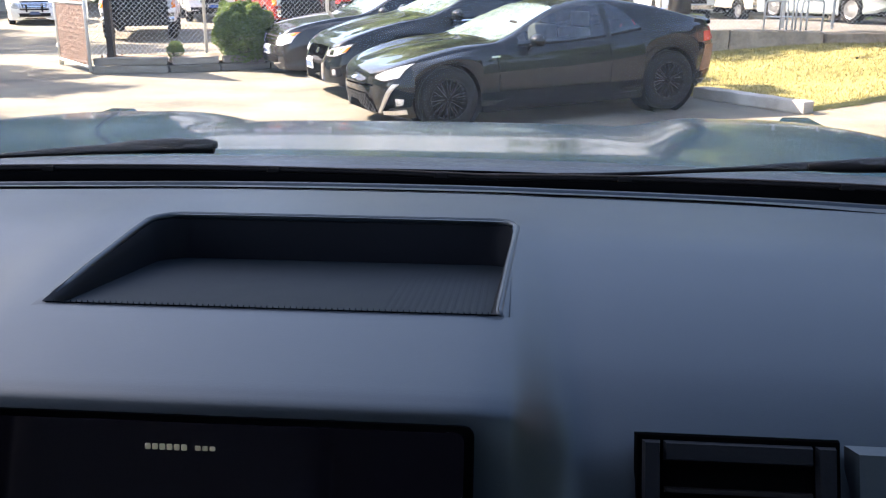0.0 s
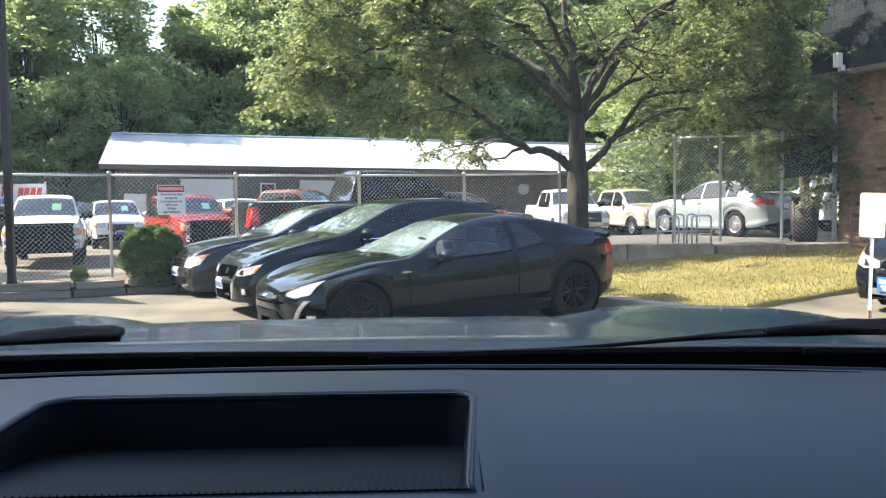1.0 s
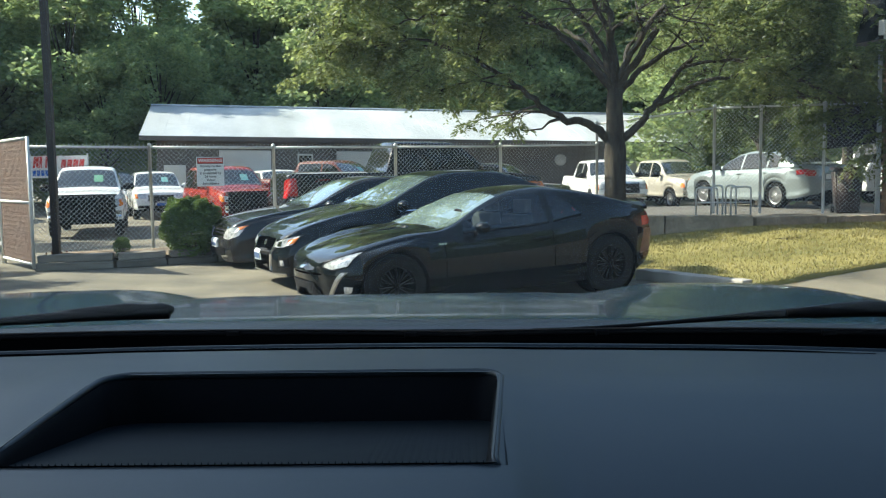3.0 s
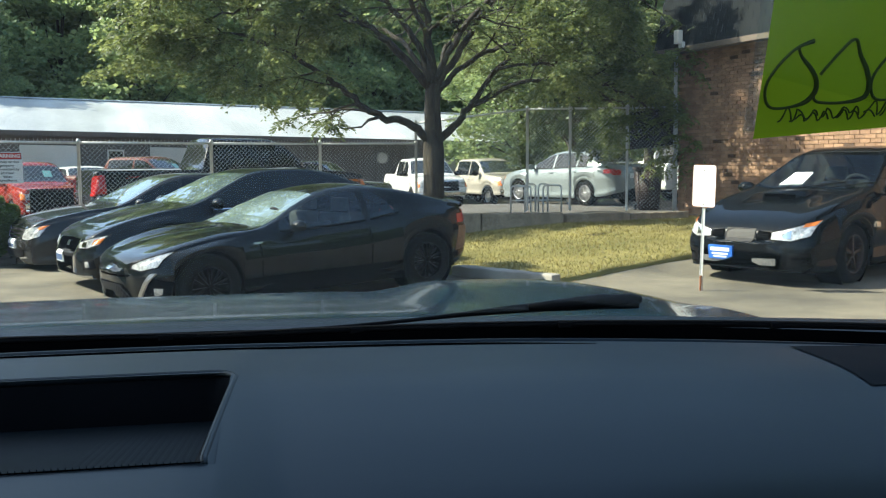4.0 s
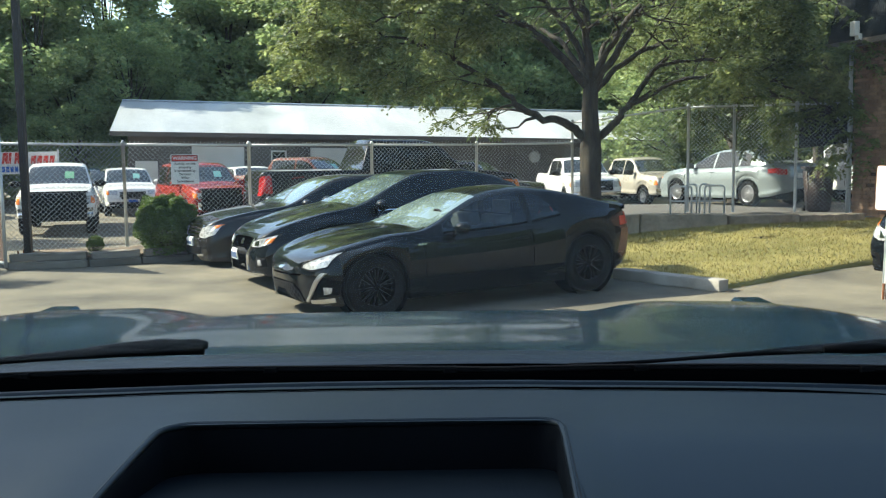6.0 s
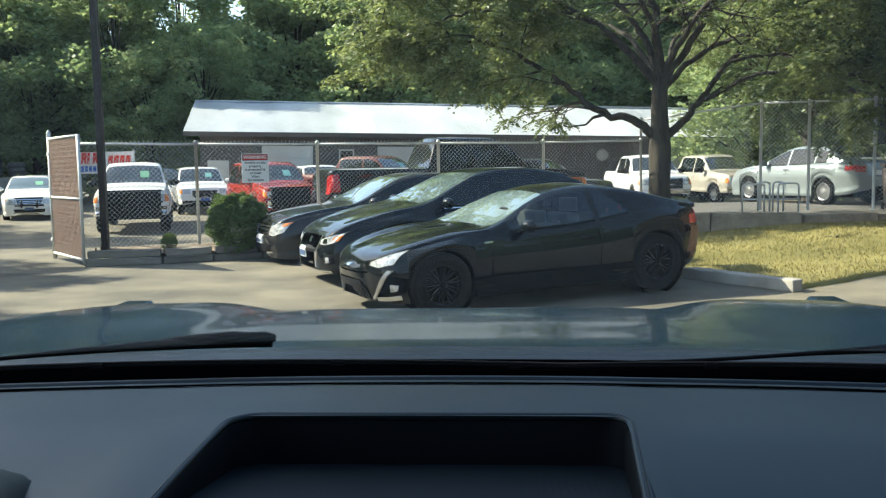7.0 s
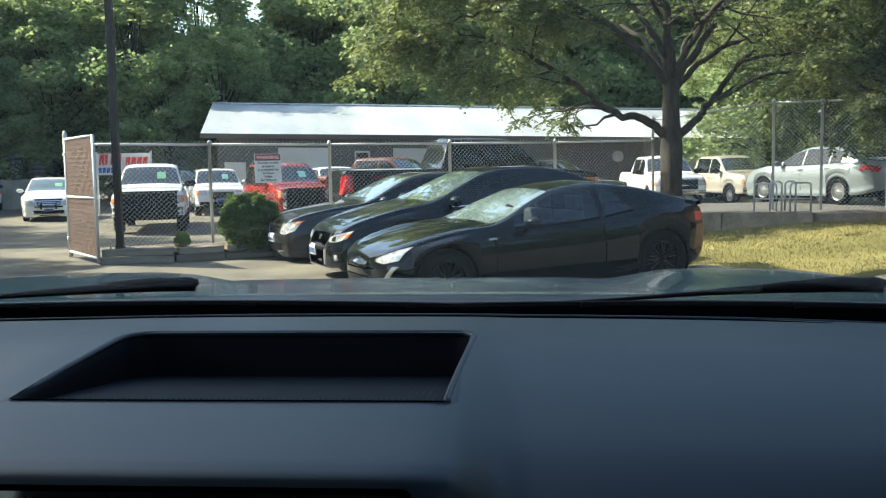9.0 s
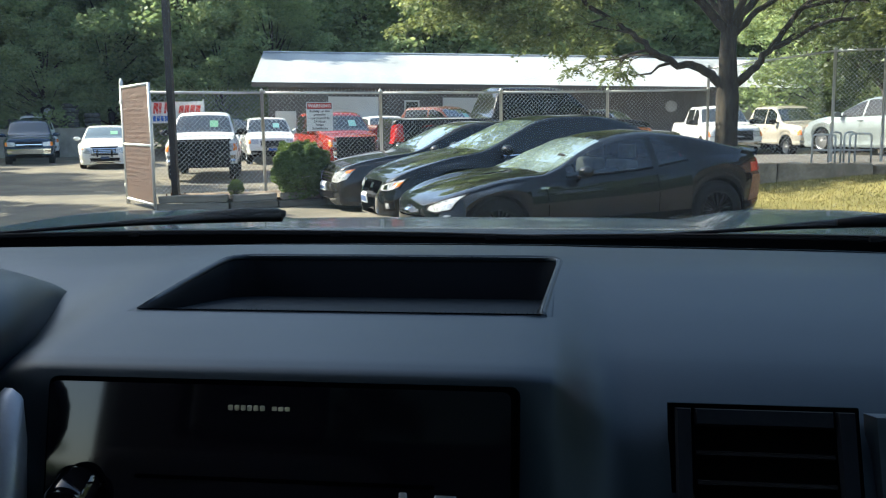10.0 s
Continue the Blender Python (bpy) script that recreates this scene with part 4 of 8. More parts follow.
def shrub(x, y, z, r, h, count, size, label, seed):
    e = thing("shrub", pose(x, y, z), label, "shrub")
    g = np.random.RandomState(seed)
    d = g.normal(size=(count, 3))
    d /= np.linalg.norm(d, axis=1)[:, None]
    d[:, 2] = np.where(g.rand(count) < 0.6, np.abs(d[:, 2]), d[:, 2])
    lump = np.array([1 + 0.32 * noise.noise(Vector(v * 3.2) + Vector((seed, 0, 0))) for v in d])
    rad = lump * (1 - 0.35 * g.rand(count) ** 2.0)
    pts = d * rad[:, None] * np.array([r, r, h * 0.55]) + np.array([0, 0, h * 0.47])
    pts[:, 2] = np.maximum(pts[:, 2], 0.03)
    me = leaf_cloud(pts, size, g, 0.0, 0.45)
    me.materials.append(M["shrub_leaf"])
    c = new("crown", me)
    c.parent = e
    b = bmesh.new()
    for k in range(7):
        a = k * 0.9
        tube(b, [(0.02 * math.cos(a), 0.02 * math.sin(a), -0.04), (0.3 * r * math.cos(a), 0.3 * r * math.sin(a), h * 0.3), (0.55 * r * math.cos(a), 0.55 * r * math.sin(a), h * 0.6)], [0.014, 0.010, 0.004], 5)
    part("stem", b, M["bark"], e)
    return e


shrub(-3.28, 14.98, 0.10, 0.45, 0.90, 26000, 0.058, "rounded dark green clipped yew shrub in the bed", 4)
shrub(-4.28, 14.62, 0.14, 0.125, 0.30, 2600, 0.028, "small dark green seedling shrub in the bed", 9)

# ---------------------------------------------------------------- chain-link fences
WIRE = M["galv"]


def link_panel(w, h, pitch=0.084, r=0.0042, mat=None):
    """Crossing diagonal wires that fill a panel."""
    verts, faces = [], []
    for sgn in (1, -1):
        c = -h if sgn > 0 else 0.0
        while c < (w if sgn > 0 else w + h):
            if sgn > 0:
                x0, x1 = max(0, c), min(w, c + h)
                p, q = (x0, x0 - c), (x1, x1 - c)
            else:
                x0, x1 = max(0, c - h), min(w, c)
                p, q = (x0, c - x0), (x1, c - x1)
            if x1 - x0 > 0.02:
                n = len(verts)
                off = 0.002 * sgn
                for a, b in (p, q):
                    verts += [(a - r, off, b), (a + r, off, b), (a, off + 1.6 * r, b), ]
                faces += [(n, n + 1, n + 4, n + 3), (n + 1, n + 2, n + 5, n + 4), (n + 2, n, n + 3, n + 5)]
            c += pitch
    me = bpy.data.meshes.new("mesh_panel")
    me.from_pydata(verts, [], faces)
    me.materials.append(mat or WIRE)
    return me


def post_mesh(h, r=0.03):
    b = bmesh.new()
    lathe(b, [(r, 0), (r, h - 0.03), (r * 1.25, h - 0.03), (r * 1.25, h), (r * 0.8, h + 0.03), (0.002, h + 0.045)], 12, "Z")
    return b


def fence(points, h, label, rail=0.021, base=0.02, barbs=True, skirt=0.0):
    f = thing("chain_link_fence", Matrix(), label, "fence")
    for k, (x, y) in enumerate(points):
        z = max(ground_z(x, y), -0.05) + skirt
        p = part("fence_post", post_mesh(h), M["galv"], f, "", True)
        p.matrix_basis = pose(x, y, z)
        if k + 1 < len(points):
            x1, y1 = points[k + 1]
            z1 = max(ground_z(x1, y1), -0.05) + skirt
            m, n = along((x, y, z), (x1, y1, z1))
            slope = math.degrees(math.atan2(z1 - z, n))
            q = new("wire_mesh", link_panel(n, h - base - 0.03, r=0.0031 if h < 2.1 else 0.0026))
            q.parent = f
            q.matrix_basis = m @ pose(0, 0, base, 0, -slope, 0)
            part("top_rail", tubed([(x, y, z + h - 0.035), (x1, y1, z1 + h - 0.035)], rail, 10), M["galv"], f, "", True)
            if barbs:
                b = bmesh.new()
                for j in range(int(n / 0.072)):
                    t = (j + 0.5) * 0.072
                    tube(b, [(t - 0.012, 0, h - 0.03), (t, 0, h + 0.028)], 0.0022, 3)
                    tube(b, [(t + 0.012, 0, h - 0.03), (t, 0, h + 0.03)], 0.0022, 3)
                w = tagged(part("wire_ends", b, WIRE, f), kind="stuff")
                w.matrix_basis = m @ pose(0, 0, 0, 0, -slope, 0)
    return f


FENCE = [(-4.36, 16.75), (-2.30, 17.6), (-0.02, 18.45), (2.16, 19.3), (4.36, 20.1)]
main_fence = fence(FENCE, 1.93, "galvanised chain-link fence before the parked trucks", skirt=0.02)
left_run = fence([(-6.36, 15.92), (-4.36, 16.75)], 1.93, "short return of galvanised chain-link fence by the gate", skirt=0.02)
side_fence = fence([(4.36, 20.1), (6.69, 19.35), (7.57, 19.05), (8.73, 18.65), (9.72, 18.32)], 2.25, "tall galvanised chain-link fence beside the brick building", skirt=0.14)
# black screen cloth on the last bay
m, n = along((8.78, 18.63, 0.35), (9.68, 18.34, 0.35))
bm = bmesh.new()
sheet(bm, [[(n * j / 10, 0.02 + 0.012 * math.sin(j * 1.7 + k), 1.35 + 0.80 * k / 6 + 0.10 * j / 10) for j in range(11)] for k in range(7)])
screen = part("screen_cloth", bm, M["dark_screen"], side_fence, "black screen cloth", True)
screen.matrix_basis = m

# gate leaf with brown slats
gate = thing("slatted_gate", along((-6.42, 15.42, 0.04), (-5.40, 14.02, 0.04))[0], "chain-link gate filled with brown privacy slats, standing open", "gate")
GW = along((-6.42, 15.42, 0.04), (-5.40, 14.02, 0.04))[1]
b = bmesh.new()
for z in (0.06, 0.98, 1.93):
    tube(b, [(0, 0, z), (GW, 0, z)], 0.022, 10)
for x in (0, GW):
    tube(b, [(x, 0, 0.0), (x, 0, 1.95)], 0.024, 10)
part("gate_frame", b, M["galv"], gate, "galvanised tube frame", True)
part("gate_post", tubed([(-0.06, 0.02, -0.04), (-0.06, 0.02, 2.02), (-0.06, 0.02, 2.08)], [0.035, 0.035, 0.012], 10), M["galv"], gate, "", True)
for k in range(3):
    part("hinge", boxed(-0.08, 0.03, -0.03, 0.03, 0.25 + 0.7 * k, 0.31 + 0.7 * k, 0.006), M["galv"], gate)
slat_me = None
for k in range(int(GW / 0.036)):
    if slat_me is None:
        s = part("slat", boxed(-0.014, 0.014, -0.004, 0.004, 0.09, 1.90), M["slat"], gate)
        slat_me = s.data
    else:
        s = new("slat", slat_me)
        s.parent = gate
    s.matrix_basis = pose(0.035 + k * 0.036, 0.003 * (k % 2), 0)
w = new("wire_mesh", link_panel(GW, 1.87, 0.072, 0.0011))
w.parent = gate
w.matrix_basis = pose(0, -0.009, 0.06)

# lamp pole
pole = thing("lamp_pole", pose(-5.52, 15.28, 0.10), "tall dark bronze square lamp pole behind the gate", "lamp pole")
b = bmesh.new()
prism(b, [(-0.052, -0.052), (0.052, -0.052), (0.052, 0.052), (-0.052, 0.052)], 0.0, 7.6, "Z")
part("shaft", b, M["bronze"], pole)
part("base_plate", boxed(-0.16, 0.16, -0.16, 0.16, 0.0, 0.03, 0.006), M["bronze"], pole)
for a, c in ((-1, -1), (1, -1), (1, 1), (-1, 1)):
    part("anchor_bolt", tubed([(a * 0.12, c * 0.12, 0.02), (a * 0.12, c * 0.12, 0.085)], 0.014, 6), M["rust"], pole)
part("hand_hole", boxed(-0.035, 0.035, -0.07, -0.06, 3.55, 3.67, 0.005), M["bronze"], pole)
part("lamp_head", boxed(-0.22, 0.22, -0.75, 0.06, 7.5, 7.68, 0.03, 2), M["bronze"], pole)

# ---------------------------------------------------------------- signs
warn = thing("warning_sign", along((-3.62, 17.04, 1.17), (-3.12, 17.25, 1.17))[0] @ pose(0, -0.05, 0), "white surveillance warning sign wired to the fence", "sign")
part("sign_board", boxed(0, 0.49, -0.004, 0.004, 0, 0.53, 0.002), M["white"], warn)
part("sign_border", boxed(0.012, 0.478, -0.0052, -0.004, 0.405, 0.520), M["ink"], warn, "black border of the red heading")
part("heading_panel", boxed(0.022, 0.468, -0.0064, -0.005, 0.415, 0.510), M["red"], warn, "red heading panel")
words("WARNING", 0.088, warn, pose(0.245, -0.0066, 0.462, 90), M["white"], "heading", 0.0006)
for k, line in enumerate(("Activity on this", "property", "is protected by", "24 Hour", "Video", "Surveillance")):
    words(line, 0.062, warn, pose(0.245, -0.0046, 0.365 - 0.063 * k, 90), M["ink"], "sign_line", 0.0006)

post_sign = thing("parking_sign", pose(5.30, 9.39, 0, 0, 1.6, -66), "weathered white parking sign on a rusting thin post", "sign")
b = bmesh.new()
prism(b, [(-0.022, 0.0), (-0.010, 0.014), (0.010, 0.014), (0.022, 0.0), (0.018, -0.003), (0.008, 0.009), (-0.008, 0.009), (-0.018, -0.003)], -0.1, 1.36, "Z")
part("sign_post", b, M["galv"], post_sign, "bare steel channel post")
part("post_foot", tubed([(0, 0.006, -0.02), (0, 0.006, 0.17)], 0.020, 6), M["rust"], post_sign, "rusted foot")
b = bmesh.new()
out = []
for ax, az, a0 in ((0.125, 0.435, 0), (-0.125, 0.435, 90), (-0.125, 0.03, 180), (0.125, 0.03, 270)):
    out += [(ax + 0.03 * math.cos(radians(a0 + 22.5 * k)), 0.94 + az + 0.03 * math.sin(radians(a0 + 22.5 * k))) for k in range(5)]
prism(b, out, -0.008, -0.005)
part("sign_plate", b, M["white"], post_sign, "blank sun-bleached white plate with rounded corners")
b = bmesh.new()
for a, c in zip(out, out[1:] + out[:1]):
    tube(b, [(a[0] * 0.985, -0.0085, a[1]), (c[0] * 0.985, -0.0085, c[1])], 0.004, 4, False)
part("sign_rim", b, M["rust"], post_sign, "rust-stained rim")
for z in (0.97, 1.345):
    part("sign_bolt", tubed([(0, -0.014, z), (0, 0.0, z)], 0.009, 8), M["trim_black"], post_sign)

banner = thing("banner", along((-10.75, 27.9, 1.32), (-8.7, 27.6, 1.32))[0] @ Matrix.Diagonal((0.82, 1, 0.82, 1)), "white dealer banner with red block letters behind the fence", "banner")
b = bmesh.new()
sheet(b, [[(2.1 * j / 10, 0.02 * math.sin(j * 1.3), 0.78 * k / 4) for j in range(11)] for k in range(5)])
part("cloth", b, M["white"], banner, "", True)
b = bmesh.new()
for k, (w, h) in enumerate(((0.20, 0.40), (0.10, 0.40), (0.20, 0.40), (0.18, 0.40), (0.0, 0), (0.17, 0.28), (0.17, 0.28), (0.17, 0.28), (0.17, 0.28))):
    if w:
        x = 0.10 + 0.225 * k - (0.08 if k > 4 else 0)
        prism(b, [(x, 0.36), (x + w * 0.35, 0.36), (x + w * 0.5, 0.36 + h * 0.45), (x + w * 0.7, 0.36), (x + w, 0.36), (x + w + 0.05, 0.36 + h), (x + 0.05, 0.36 + h)], -0.035, -0.028)
part("red_shapes", b, M["red"], banner, "slanted red block shapes")
b = bmesh.new()
for k in range(5):
    prism(b, [(0.08 + 0.16 * k, 0.07), (0.20 + 0.16 * k, 0.07), (0.20 + 0.16 * k, 0.27), (0.08 + 0.16 * k, 0.27)], -0.035, -0.028)
part("blue_shapes", b, M["blue"], banner, "pale blue bars")
part("banner_pole", tubed([(-0.02, 0.03, -1.5), (-0.02, 0.03, 0.85)], 0.03, 8), M["galv"], banner)
part("banner_pole", tubed([(2.12, 0.03, -1.5), (2.12, 0.03, 0.85)], 0.03, 8), M["galv"], banner)

# ---------------------------------------------------------------- bicycle rack
rack = thing("bicycle_rack", along((6.0, 18.40, 0.34), (7.05, 18.22, 0.34))[0], "bare galvanised looped bicycle rack on the upper lot", "bicycle rack")
RL = along((6.0, 18.40, 0.34), (7.05, 18.22, 0.34))[1]
b = bmesh.new()
for x0, x1, z0, z1 in ((0.0, 0.42, 0.0, 0.62), (0.30, 0.52, 0.08, 0.66), (0.58, 0.78, 0.08, 0.66), (0.68, RL, 0.0, 0.63)):
    r = 0.07
    pts = [(x0, 0, z0)] + [(x0 + r - r * math.cos(a), 0, z1 - r + r * math.sin(a)) for a in np.linspace(0, math.pi / 2, 6)] + [(x1 - r + r * math.sin(a), 0, z1 - r + r * math.cos(a)) for a in np.linspace(0, math.pi / 2, 6)] + [(x1, 0, z0)]
    part("hoop", tubed(pts, 0.018, 8), M["galv"], rack, "", True)
part("cross_bar", tubed([(0.0, 0, 0.32), (RL, 0, 0.32)], 0.016, 8), M["galv"], rack, "", True)
part("foot_bar", tubed([(-0.05, 0, 0.02), (RL + 0.05, 0, 0.02)], 0.018, 8), M["galv"], rack, "", True)

# ---------------------------------------------------------------- wheeled bin behind the fence
BIN = varied("dark_brown_plastic", (0.018, 0.010, 0.008), (0.035, 0.020, 0.016), 5, 60, 0.6, bump=0.2)
bin_ = thing("waste_bin", pose(9.75, 19.7, 0.27, 0, 0, -18), "dark brown wheeled waste bin behind the tall fence", "bin")
b = bmesh.new()
lo, hi = [(-0.22, -0.25), (0.22, -0.25), (0.22, 0.25), (-0.22, 0.25)], [(-0.29, -0.33), (0.29, -0.33), (0.29, 0.33), (-0.29, 0.33)]
ring0, ring1 = [b.verts.new((x, y, 0.06)) for x, y in lo], [b.verts.new((x, y, 0.98)) for x, y in hi]
for k in range(4):
    b.faces.new((ring0[k], ring0[(k + 1) % 4], ring1[(k + 1) % 4], ring1[k]))
b.faces.new(ring0[::-1]), b.faces.new(ring1)
bmesh.ops.bevel(b, geom=list(b.edges), offset=0.03, segments=2, affect="EDGES")
part("bin_body", b, BIN, bin_, "", True)
lid = part("lid", boxed(-0.32, 0.32, -0.36, 0.38, 0.985, 1.05, 0.025, 2), BIN, bin_)
part("lid_handle", tubed([(-0.24, 0.38, 1.0), (-0.24, 0.43, 1.0), (0.24, 0.43, 1.0), (0.24, 0.38, 1.0)], 0.015, 8), BIN, lid)
for sg in (-1, 1):
    part("bin_wheel", lathe(bmesh.new(), [(0.001, -0.025), (0.09, -0.025), (0.10, -0.01), (0.10, 0.01), (0.09, 0.025), (0.001, 0.025)], 18, "Y", Matrix.Translation((sg * 0.25, 0.27, 0.10)) @ pose(0, 0, 0, 0, 0, 90)), M["rubber"], bin_)

# ---------------------------------------------------------------- long metal-roofed shed
A = Vector((-10.5, 39.7, 0))
shed = thing("metal_roof_shed", pose(A.x, A.y, -0.35, 0, 1.2, 9.0), "long grey-brown shed with a pale metal roof behind the lot", "shed")
SL = 24.3
EAVE, RIDGE, DEEP = 3.35, 4.95, 5.2
b = bmesh.new()
box(b, 0.3, SL - 0.3, 0.35, 2 * DEEP - 0.35, -0.3, EAVE + 0.05)
wall = part("wall", b, M["shed_wall"], shed, "grey-brown ribbed siding")
b = bmesh.new()
for k in range(int((SL - 0.6) / 0.3)):
    box(b, 0.35 + 0.3 * k, 0.39 + 0.3 * k, 0.322, 0.35, -0.3, EAVE)
part("siding_rib", b, M["shed_wall"], wall)
for s, y0, y1 in ((1, -0.15, DEEP), (-1, 2 * DEEP + 0.15, DEEP)):
    b = bmesh.new()
    ze = EAVE - 0.02
    vs = [b.verts.new(p) for p in ((-0.35, y0, ze), (SL + 0.35, y0, ze), (SL + 0.35, y1, RIDGE), (-0.35, y1, RIDGE), (-0.35, y0, ze - 0.08), (SL + 0.35, y0, ze - 0.08), (SL + 0.35, y1, RIDGE - 0.08), (-0.35, y1, RIDGE - 0.08))]
    for f in ((0, 1, 2, 3), (7, 6, 5, 4), (0, 4, 5, 1), (1, 5, 6, 2), (3, 7, 4, 0)):
        b.faces.new([vs[k] for k in f])
    bmesh.ops.recalc_face_normals(b, faces=b.faces)
    roof = part("roof", b, M["metal_roof"], shed, "pale weathered metal roof sheet")
    seam = None
    for k in range(int(SL / 0.46) + 1):
        if seam is None:
            b = bmesh.new()
            ln = math.hypot(y1 - y0, RIDGE - ze)
            box(b, -0.008, 0.008, 0, ln, 0.0, 0.007)
            q = part("seam", b, M["metal_roof"], roof)
            seam = q.data
        else:
            q = new("seam", seam)
            q.parent = roof
        q.matrix_basis = pose(-0.3 + 0.46 * k, y0, ze, math.degrees(math.atan2(RIDGE - ze, abs(y1 - y0))) , 0, 0) if s > 0 else pose(-0.3 + 0.46 * k, y0, ze, 0, 0, 180) @ pose(0, 0, 0, math.degrees(math.atan2(RIDGE - ze, abs(y1 - y0))), 0, 0)
part("ridge_cap", boxed(-0.35, SL + 0.35, DEEP - 0.16, DEEP + 0.16, RIDGE - 0.01, RIDGE + 0.05, 0.02), M["metal_roof"], shed)
part("fascia", boxed(-0.35, SL + 0.35, -0.19, -0.155, EAVE - 0.22, EAVE - 0.03), M["shed_wall"], shed, "dark eave board")
b = bmesh.new()
for x in (0.3, SL - 0.3):
    prism(b, [(0.35, EAVE), (2 * DEEP - 0.35, EAVE), (DEEP, RIDGE - 0.1)], x - 0.03, x + 0.03, "X")
part("gable", b, M["shed_wall"], shed)
for x, w, h in ((0.6, 0.9, 2.1), (2.9, 2.2, 2.75), (7.95, 2.4, 2.75), (21.2, 2.5, 2.75)):
    d = part("overhead_door", boxed(x, x + w, 0.24, 0.34, 0.0, h), M["door_white"], shed, "off-white overhead door")
    for k in range(5):
        part("door_panel", boxed(x + 0.03, x + w - 0.03, 0.20, 0.245, 0.03 + k * h / 5, (k + 1) * h / 5 - 0.02, 0.006), M["door_white"], d)
win = part("window", boxed(6.3, 6.85, 0.27, 0.33, 1.85, 2.55), M["glass_car"], shed, "small dark window")
for a in ((6.24, 6.3, 1.78, 2.62), (6.85, 6.91, 1.78, 2.62), (6.24, 6.91, 2.55, 2.62), (6.24, 6.91, 1.78, 1.85)):
    part("window_frame", boxed(a[0], a[1], 0.24, 0.33, a[2], a[3]), M["trim_white"], win)
part("satellite_dish", lathe(bmesh.new(), [(0.001, 0.02), (0.13, 0.04), (0.25, 0.10), (0.265, 0.095), (0.13, 0.02)], 24, "Y", Matrix.Translation((18.3, 0.1, 2.45)) @ pose(0, 0, 0, 0, 0, 160)), M["concrete"], shed, "pale grey round dish", True)

# ---------------------------------------------------------------- brick building with a shingled mansard
C0, C1 = Vector((9.75, 18.3, 0.15)), Vector((11.15, 12.2, 0.15))
CM, CL = along(C0, C1)
CH = 3.62
wall_b = tagged(obj("wall_brick", boxed(0, CL + 9, 0.03, 6.0, -0.6, CH + 0.1), M["mortar"]), "brown brick wall with recessed mortar joints", "wall", kind="structure")
wall_b.matrix_world = CM
mansard = thing("mansard_roof", CM, "dark shingled mansard roof over the brick wall", "roof")
b = bmesh.new()
prism(b, [(-0.38, CH - 0.02), (0.25, CH + 2.6), (6.0, CH + 2.6), (6.0, CH - 0.02)], -0.35, CL + 9, "X")
part("roof_core", b, M["shingle"], mansard)
FASCIA = varied("brown_fascia", (0.075, 0.058, 0.045), (0.16, 0.125, 0.095), 2, 40, 0.7, bump=0.2)
part("fascia", boxed(-0.38, CL + 9, -0.43, -0.385, CH - 0.08, CH + 0.03, 0.005), FASCIA, mansard, "weathered brown fascia board")
part("soffit", boxed(-0.36, CL + 9, -0.38, 0.05, CH - 0.05, CH - 0.025), FASCIA, mansard)
rng = random.Random(8)
shingle_meshes = []
tilt = math.degrees(math.atan2(0.63, 2.62))
for k in range(6):
    q = boxed(0.004, 0.30, -0.012, 0.012, 0.0, 0.17)
    for v in q.verts:
        v.co.z += rng.uniform(-0.008, 0.008)
    me = bpy.data.meshes.new("shingle")
    q.to_mesh(me)
    q.free()
    me.materials.append(M["shingle"])
    shingle_meshes.append(me)
for row in range(13):
    for k in range(22):
        q = new("shingle", shingle_meshes[rng.randrange(6)])
        q.parent = mansard
        z = 0.03 + row * 0.145
        q.matrix_basis = pose(-0.34 + k * 0.304 + 0.15 * (row % 2), -0.395 + z * 0.2405, CH + z, -tilt + 2.0, 0, 0)
# wall lamp under the eave
lamp = thing("wall_floodlight", CM @ pose(0.55, -0.43, CH + 0.02), "small white flood lamp on the mansard's edge", "lamp")
part("housing", boxed(-0.07, 0.07, -0.14, -0.02, 0.06, 0.34, 0.015, 2), M["trim_white"], lamp)
part("bracket", boxed(-0.02, 0.10, -0.06, 0.02, -0.02, 0.10, 0.005), M["trim_white"], lamp)
part("downpipe", tubed([(-0.04, -0.05, -0.4), (-0.04, -0.05, CH)], 0.04, 8), M["galv"], mansard, "grey downpipe", True)

# ---------------------------------------------------------------- cars
from mathutils.bvhtree import BVHTree


